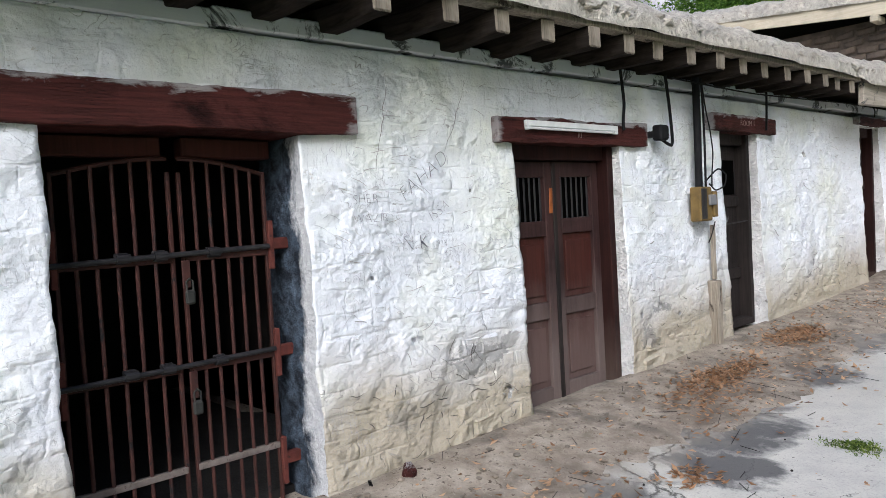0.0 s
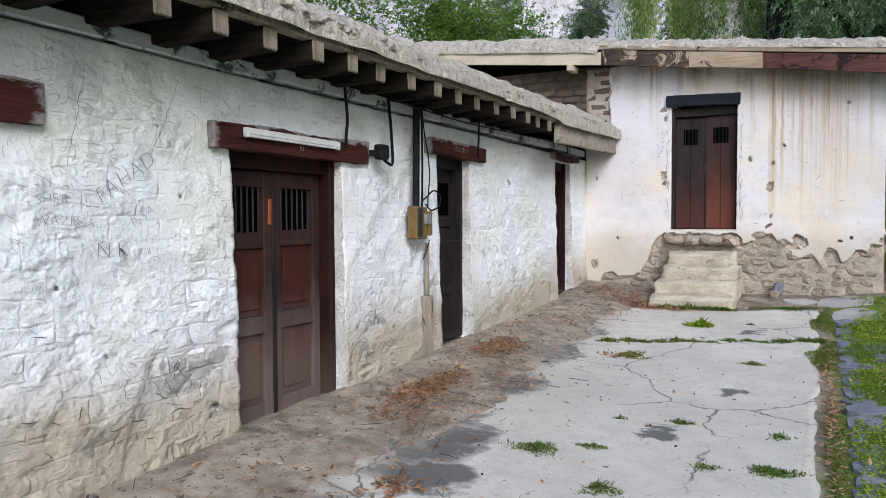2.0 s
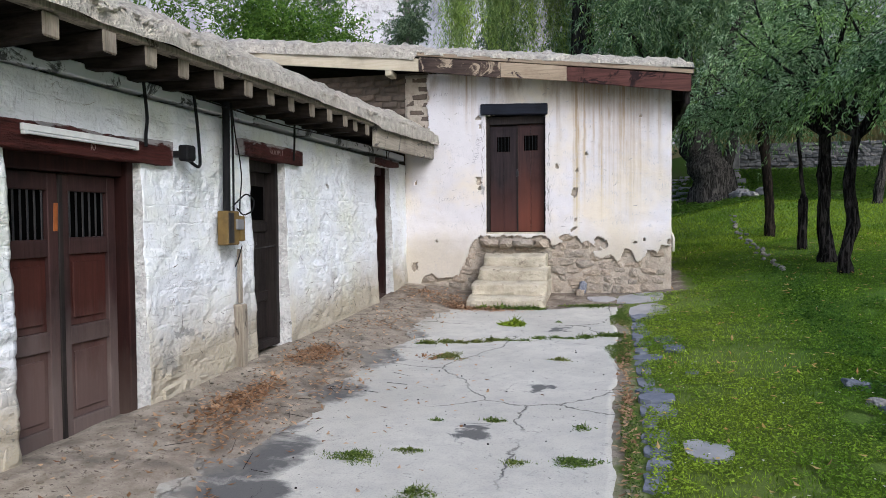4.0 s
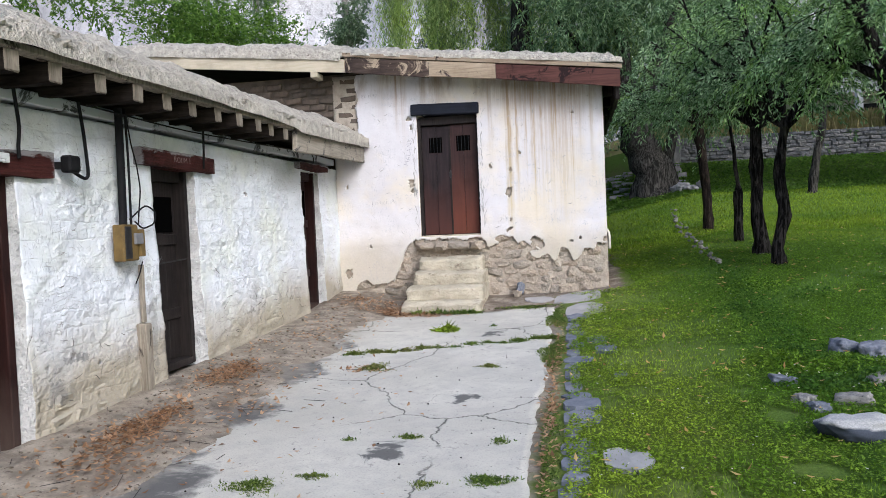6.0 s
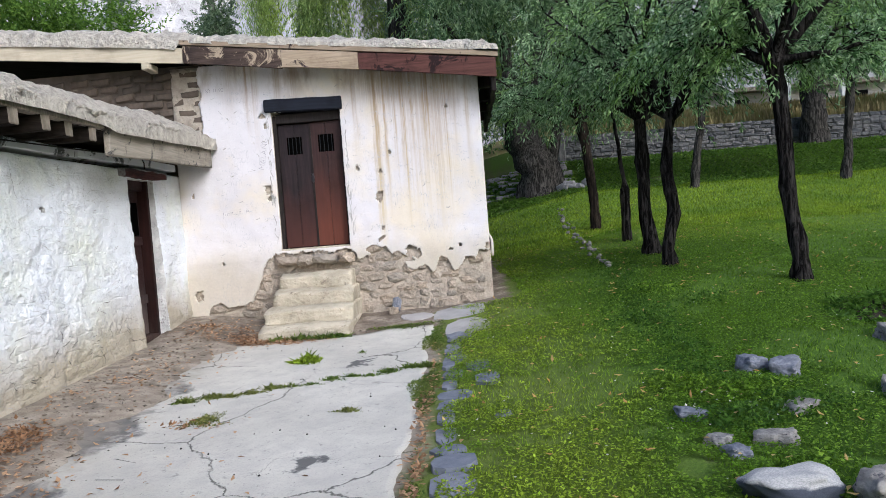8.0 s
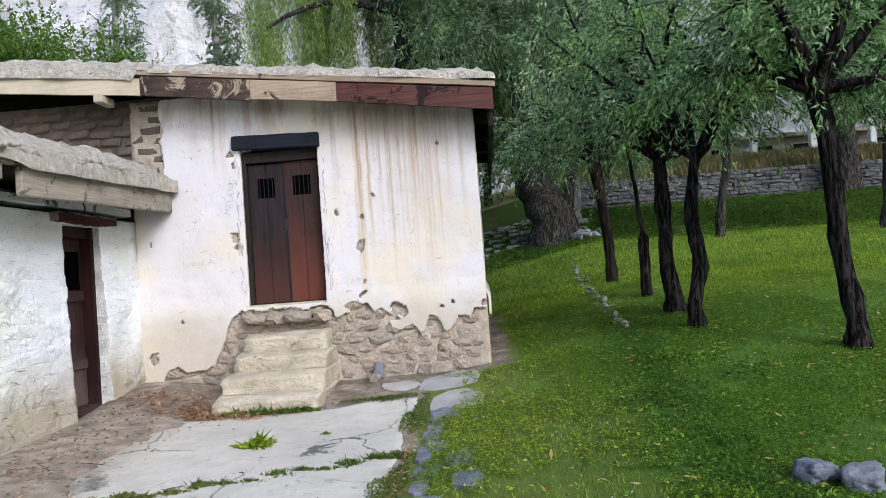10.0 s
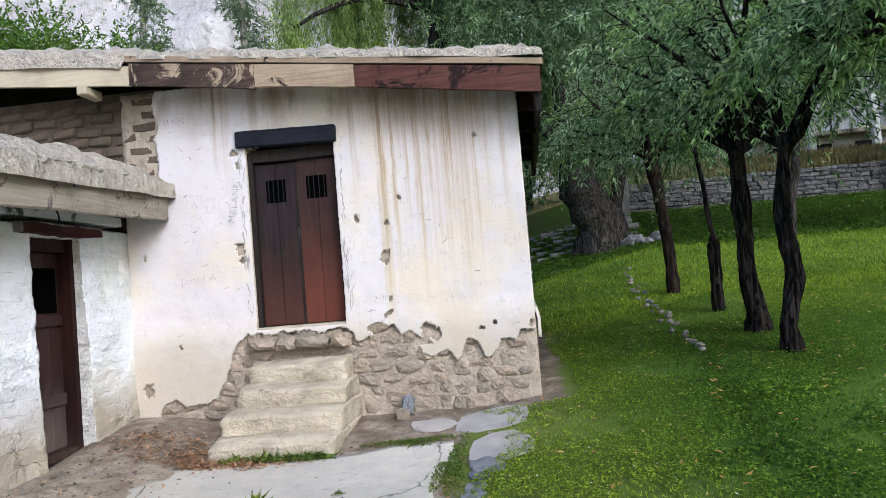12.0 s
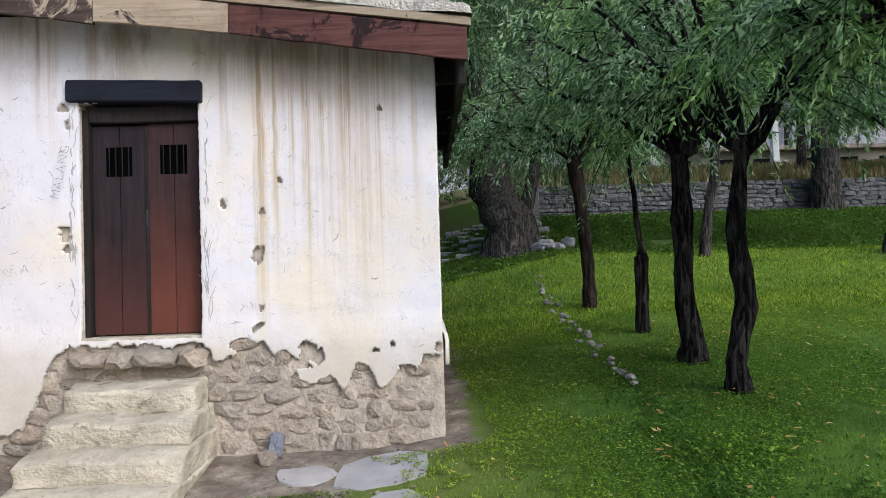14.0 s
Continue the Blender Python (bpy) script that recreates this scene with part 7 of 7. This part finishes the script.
for i in range(60):
    x, y, a, L = rs.uniform(-2.5, -0.9), rs.uniform(1.8, 8.5), rs.uniform(0, 3.14), rs.uniform(0.06, 0.22)
    z = rough_ground(x, y) + 0.034
    rod(bm, (x, y, z), (x + math.cos(a) * L, y + math.sin(a) * L, rough_ground(x + math.cos(a) * L, y + math.sin(a) * L) + 0.038), 0.0018, 5)
for i in range(70):
    x, y, r = rs.uniform(-1.7, 0.5), rs.uniform(2.5, 9.8), rs.uniform(0.004, 0.009)
    v = bmesh.ops.create_icosphere(bm, subdivisions=1, radius=r)["verts"]
    bmesh.ops.translate(bm, vec=(x, y, ground_z(x, y) + 0.014), verts=v)
tagged(link("twigs", bm, M_DARKWOOD), "thin dark twigs and crumbs strewn about the yard", "twigs", kind="stuff")


# ---- fittings on the low wall ----
XW = -2.66
tl = thing("tube_light", "dusty white tube light fixed to the door lintel", "light")
bm = bmesh.new()
box(bm, (XW, 3.42, 2.185), (XW + 0.03, 4.44, 2.225), 0.004)
part("batten", bm, M_WHITE, tl)
bm = bmesh.new()
rod(bm, (XW + 0.02, 3.46, 2.175), (XW + 0.02, 4.40, 2.175), 0.009, 10)
part("tube", bm, M_WHITE, tl)
for yy in (3.44, 4.42):
    bm = bmesh.new()
    box(bm, (XW + 0.0, yy - 0.015, 2.163), (XW + 0.034, yy + 0.015, 2.19), 0.004)
    part("cap", bm, M_WHITE, tl)
fl = thing("flood_light", "small black flood light with looped cable", "light")
bm = bmesh.new()
box(bm, (-2.64, 4.91, 2.13), (-2.56, 5.03, 2.25), 0.012)
part("housing", bm, M_BLACK, fl)
bm = bmesh.new()
box(bm, (-2.563, 4.925, 2.145), (-2.553, 5.015, 2.235), 0.003)
part("glass", bm, M_BLACK, fl)
bm = bmesh.new()
box(bm, (-2.72, 4.94, 2.16), (-2.64, 5.0, 2.21), 0.004)
part("bracket", bm, M_IRON, fl)


def cable(name, pts, r, label, material=M_BLACK):
    bm = bmesh.new()
    dense = []
    for a, b in zip(pts, pts[1:]):
        for k in range(5):
            dense.append(Vector(a).lerp(Vector(b), k / 5))
    dense.append(Vector(pts[-1]))
    for s in range(2):
        dense = [dense[0]] + [(dense[i - 1] + dense[i] * 2 + dense[i + 1]) / 4 for i in range(1, len(dense) - 1)] + [dense[-1]]
    tube(bm, dense, r, 7)
    for f in bm.faces:
        f.smooth = True
    return tagged(link(name, bm, material), label, "cable")


cable("cable", [(-2.62, 5.0, 2.15), (-2.60, 5.12, 2.09), (-2.64, 5.22, 2.13), (-2.65, 5.20, 2.45), (-2.65, 5.16, 2.66)], 0.013, "thick black cable looping up from the flood light")
cable("cable", [(-2.645, 4.52, 2.66), (-2.64, 4.55, 2.4), (-2.65, 4.54, 2.28), (-2.64, 4.53, 2.2)], 0.012, "black cable hanging from the eaves to the lintel")
cable("conduit", [(-2.64, 5.62, 2.68), (-2.63, 5.6, 2.2), (-2.63, 5.59, 1.76)], 0.032, "thick black conduit running down to the meter box")
cable("cable", [(-2.62, 5.68, 2.68), (-2.6, 5.66, 2.2), (-2.6, 5.65, 1.74)], 0.010, "thin black cable beside the conduit")
cable("cable", [(-2.63, 5.70, 2.66), (-2.62, 5.74, 2.4), (-2.62, 5.80, 2.25), (-2.62, 5.84, 2.05), (-2.61, 5.78, 1.85), (-2.58, 5.72, 1.76)], 0.006, "thin loose wire curling to the meter box")
cable("cable", [(-2.59, 5.62, 1.80), (-2.56, 5.80, 1.92), (-2.56, 5.95, 1.86), (-2.57, 5.93, 1.76), (-2.58, 5.78, 1.72), (-2.57, 5.66, 1.78)], 0.007, "coil of thin black wire on the meter box")
cable("cable", [(-2.58, 5.75, 1.46), (-2.6, 5.73, 1.36), (-2.62, 5.70, 1.28)], 0.005, "loose wire end under the meter box")
cable("cable", [(-2.64, 6.98, 2.68), (-2.645, 6.98, 2.45), (-2.65, 6.97, 2.29)], 0.011, "black cable hanging past a lintel")
cable("cable", [(-2.64, 9.95, 2.72), (-2.62, 10.0, 2.64), (-2.64, 10.03, 2.57)], 0.007, "short wire hanging from the eaves")
cable("cable", [(-2.62, 5.2, 2.64), (-2.61, 6.6, 2.61), (-2.61, 8.2, 2.65), (-2.62, 10.6, 2.72)], 0.007, "long cable slung under the eaves")
mb = thing("meter_box", "aged yellow wooden meter box with loose wires", "meter box")
bm = bmesh.new()
box(bm, (-2.67, 5.50, 1.47), (-2.57, 5.70, 1.76), 0.010, 0.004)
part("case", bm, M_YELLOW, mb)
bm = bmesh.new()
box(bm, (-2.67, 5.705, 1.50), (-2.555, 5.77, 1.72), 0.008, 0.004)
part("side_case", bm, M_YELLOW, mb)
bm = bmesh.new()
box(bm, (-2.574, 5.63, 1.60), (-2.548, 5.735, 1.69), 0.006)
part("fuse_holder", bm, M_STONE_GREY, mb, "grey fuse holder")
bm = bmesh.new()
box(bm, (-2.574, 5.515, 1.49), (-2.564, 5.60, 1.745), 0.004)
part("cover", bm, M_IRON, mb, "dark front strip")
bm = bmesh.new()
box(bm, (-2.69, 5.78, 0.30), (-2.60, 5.87, 0.95), 0.01, 0.012, 6)
tagged(link("timber_post", bm, M_BEAM), "short grey timber post set against the wall", "post")
bm = bmesh.new()
box(bm, (-2.66, 5.80, 0.95), (-2.625, 5.84, 1.43), 0.006, 0.008, 5)
tagged(link("timber_strip", bm, M_BEAM), "thin timber strip under the meter box", "post")
bm = bmesh.new()
box(bm, (-2.72, 1.79, 1.44), (-2.682, 1.83, 1.60), 0.006, 0.004)
tagged(link("switch_box", bm, M_WALL), "small whitewashed plate beside the gate", "plate")


# ---- writing ----
def writing(text, x, y, z, size, rot, material, facing, label, tilt=0.0):
    """Writing on a wall: a thing with one thin mesh for each letter."""
    base = pose(x, y, z, 90, 0, 90 if facing == "x" else 0) @ pose(0, 0, 0, 0, 0, rot)
    top = tagged(new("writing"), label, "writing")
    top.matrix_world = base
    back = base.inverted()
    at = 0.0
    for letter in text:
        if letter == " ":
            at += 0.35 * size
            continue
        cu = bpy.data.curves.new("letter", "FONT")
        cu.body, cu.size, cu.extrude = letter, size, 0.001
        cu.offset = -0.032 * size
        ob = new("letter", cu)
        me = bpy.data.meshes.new_from_object(ob.evaluated_get(bpy.context.evaluated_depsgraph_get()))
        bpy.data.objects.remove(ob)
        wide = max(v.co.x for v in me.vertices)
        lift, lean = 0.06 * size * noise.noise((at * 40, z, 1)), 0.16 * noise.noise((at * 40, z, 5))
        for v in me.vertices:
            v.co.x += at + lean * v.co.y
            v.co.y += lift
            if facing == "x" and material == M_PEN:
                w = base @ v.co
                w.x = west_point(w.y, w.z)[0] + 0.009
                v.co = back @ w
        at += wide + 0.10 * size
        hang("letter", me, material, top)
    return top


for text, y, z, size, rot in (("FAHAD", 2.42, 1.72, 0.13, 33), ("ISSA", 2.62, 1.60, 0.09, 30), ("SHER", 2.06, 1.72, 0.075, 2), ("WAZIR", 2.06, 1.62, 0.07, 0), ("N.K", 2.38, 1.45, 0.12, 0), ("1978", 2.62, 1.46, 0.05, 0)):
    writing(text, XW - 0.022 + 0.035 * (1.4 - z), y, z, size, rot, M_PEN, "x", "thin pencil writing scratched on the limewash")
writing("ROOM 1", -2.657, 6.45, 2.32, 0.075, 0, M_CHALK, "x", "faint chalk writing on the lintel")
writing("10", -2.661, 3.98, 2.125, 0.07, 0, M_CHALK, "x", "faint painted number on the lintel")
for text, x, z, size, rot in (("MALANG", -1.56, 2.55, 0.10, 78), ("Junter A", -2.16, 1.98, 0.10, 4), ("83 11 92", -2.25, 3.62, 0.07, 0)):
    writing(text, x, HF - 0.055, z, size, rot, M_PEN, "y", "thin scribbled writing on the house plaster")


# ---- scratches, scribbles and cracks in the plaster ----
def stroke(bm, pts, width, surface, taper=True):
    """A thin mark that follows the wall's surface along (u, v) points."""
    k = len(pts) - 1
    left, right = [], []
    for i, (u, v) in enumerate(pts):
        u0, v0 = pts[max(0, i - 1)]
        u1, v1 = pts[min(k, i + 1)]
        L = math.hypot(u1 - u0, v1 - v0) or 1.0
        w = width * (0.25 + 0.75 * math.sin(math.pi * (i + 0.3) / (k + 0.6))) if taper else width
        nu, nv = -(v1 - v0) / L * w / 2, (u1 - u0) / L * w / 2
        left.append(bm.verts.new(surface(u + nu, v + nv)))
        right.append(bm.verts.new(surface(u - nu, v - nv)))
    for i in range(k):
        bm.faces.new((left[i], left[i + 1], right[i + 1], right[i]))


def west_skin(u, v):
    x, y, z = west_point(u, v)
    return (x + 0.006, y, z)


def house_skin(u, v):
    x, y, z = house_point(u, v)
    return (x, y - 0.0035, z)


def clear_of(u, v, grow=0.06):
    return not any(a - grow < u < b + grow and v < hi + 0.26 for a, b, lo, hi in OPENINGS)


def wander(u, v, length, angle, turn, k=7):
    pts = [(u, v)]
    for i in range(k):
        angle += rnd(-turn, turn)
        u, v = u + math.cos(angle) * length / k, v + math.sin(angle) * length / k
        pts.append((u, v))
    return pts


M_SCRATCH = plain("grey_scratch", (0.30, 0.31, 0.34), (0.52, 0.53, 0.57), 20, 0.9)
M_CRACK = plain("dark_plaster_crack", (0.05, 0.046, 0.04), (0.13, 0.12, 0.105), 20, 0.95)
M_CHIP = plain("chipped_plaster_edge", (0.26, 0.25, 0.235), (0.46, 0.45, 0.43), 20, 0.95)
random.seed(401)
bm = bmesh.new()
made = 0
while made < 620:
    u, v = rnd(1.85, 9.6), random.gauss(1.38, 0.30)
    if not clear_of(u, v) or not 0.8 < v < 2.05:
        continue
    made += 1
    if random.random() < 0.65:
        stroke(bm, wander(u, v, rnd(0.03, 0.10), random.choice((1.5, 1.7, 0.5, 2.4, 0.1)) + rnd(-0.2, 0.2), 0.35, 5), rnd(0.0018, 0.0034), west_skin)
    else:
        q = rnd(0.015, 0.03)
        for j in range(random.randrange(3, 8)):
            stroke(bm, wander(u + j * q * 1.1, v + rnd(-0.006, 0.006), q * rnd(1.0, 2.2), random.choice((1.57, 0.9, 2.2)), 0.8, 4), 0.0026, west_skin)
tagged(link("wall_scratches", bm, M_SCRATCH), "thin grey scratches and scribbles on the limewash", "scratches", kind="stuff")
bm = bmesh.new()
made = 0
while made < 420:
    u, v = rnd(1.9, 11.0), rnd(0.35, 2.45)
    if not clear_of(u, v, 0.14):
        continue
    made += 1
    stroke(bm, wander(u, v, rnd(0.03, 0.15), rnd(-0.25, 0.25), 0.2, 6), rnd(0.0015, 0.004), west_skin)
tagged(link("plaster_ledges", bm, M_CHIP), "small chipped ledges in the old limewash coats", "chips", kind="stuff")
bm = bmesh.new()
made = 0
while made < 130:
    u = rnd(1.8, 11.0)
    v = 0.36 + 0.03 * u + abs(random.gauss(0, 0.26))
    if made < 22:
        u, v = rnd(2.3, 3.2), rnd(0.25, 0.92)
    if not clear_of(u, v, 0.16):
        continue
    made += 1
    stroke(bm, wander(u, v, rnd(0.03, 0.16), random.choice((0.0, 0.0, 1.4, -0.6)) + rnd(-0.3, 0.3), 0.38, 7), rnd(0.002, 0.007), west_skin)
for u, v, L, a in ((2.35, 2.45, 0.6, -1.57), (2.95, 2.45, 0.5, -1.6), (4.62, 1.2, 0.4, -1.57), (5.2, 2.4, 0.35, -1.5), (7.6, 2.5, 0.4, -1.5)):
    stroke(bm, wander(u, v, L, a, 0.22, 16), 0.003, west_skin)
tagged(link("plaster_cracks", bm, M_CRACK), "dark cracks where the limewash has split", "cracks", kind="stuff")
bm = bmesh.new()
made = 0
while made < 300:
    u, v = rnd(-2.25, 1.28), rnd(1.55, 3.6)
    if in_door(u, v, 0.12) or not plaster_here(u, v):
        continue
    made += 1
    if random.random() < 0.5:
        stroke(bm, wander(u, v, rnd(0.02, 0.08), rnd(0, 3.1), 0.5, 5), rnd(0.002, 0.0035), house_skin)
    else:
        for j in range(random.randrange(2, 6)):
            stroke(bm, wander(u + j * 0.03, v, rnd(0.03, 0.06), random.choice((1.57, 0.9, 2.2)), 0.8, 4), 0.003, house_skin)
tagged(link("house_scribbles", bm, M_SCRATCH), "faint scribbles and scratches on the house plaster", "scratches", kind="stuff")
bm = bmesh.new()
for i in range(70):
    u, v = rnd(-2.25, 1.28), rnd(1.3, 3.7)
    if not in_door(u, v, 0.1) and plaster_here(u, v):
        stroke(bm, wander(u, v, rnd(0.02, 0.09), rnd(-0.7, 0.7), 0.7, 6), rnd(0.004, 0.014), house_skin)
for sgn, u in ((-1, -1.47), (1, -0.455)):
    for i in range(26):
        v = rnd(1.5, 3.25)
        stroke(bm, wander(u + rnd(-0.02, 0.02), v, rnd(0.05, 0.2), 1.57, 0.25, 6), rnd(0.004, 0.014), house_skin)
tagged(link("house_chips", bm, M_CHIP), "small chips in the cream house plaster", "chips", kind="stuff")
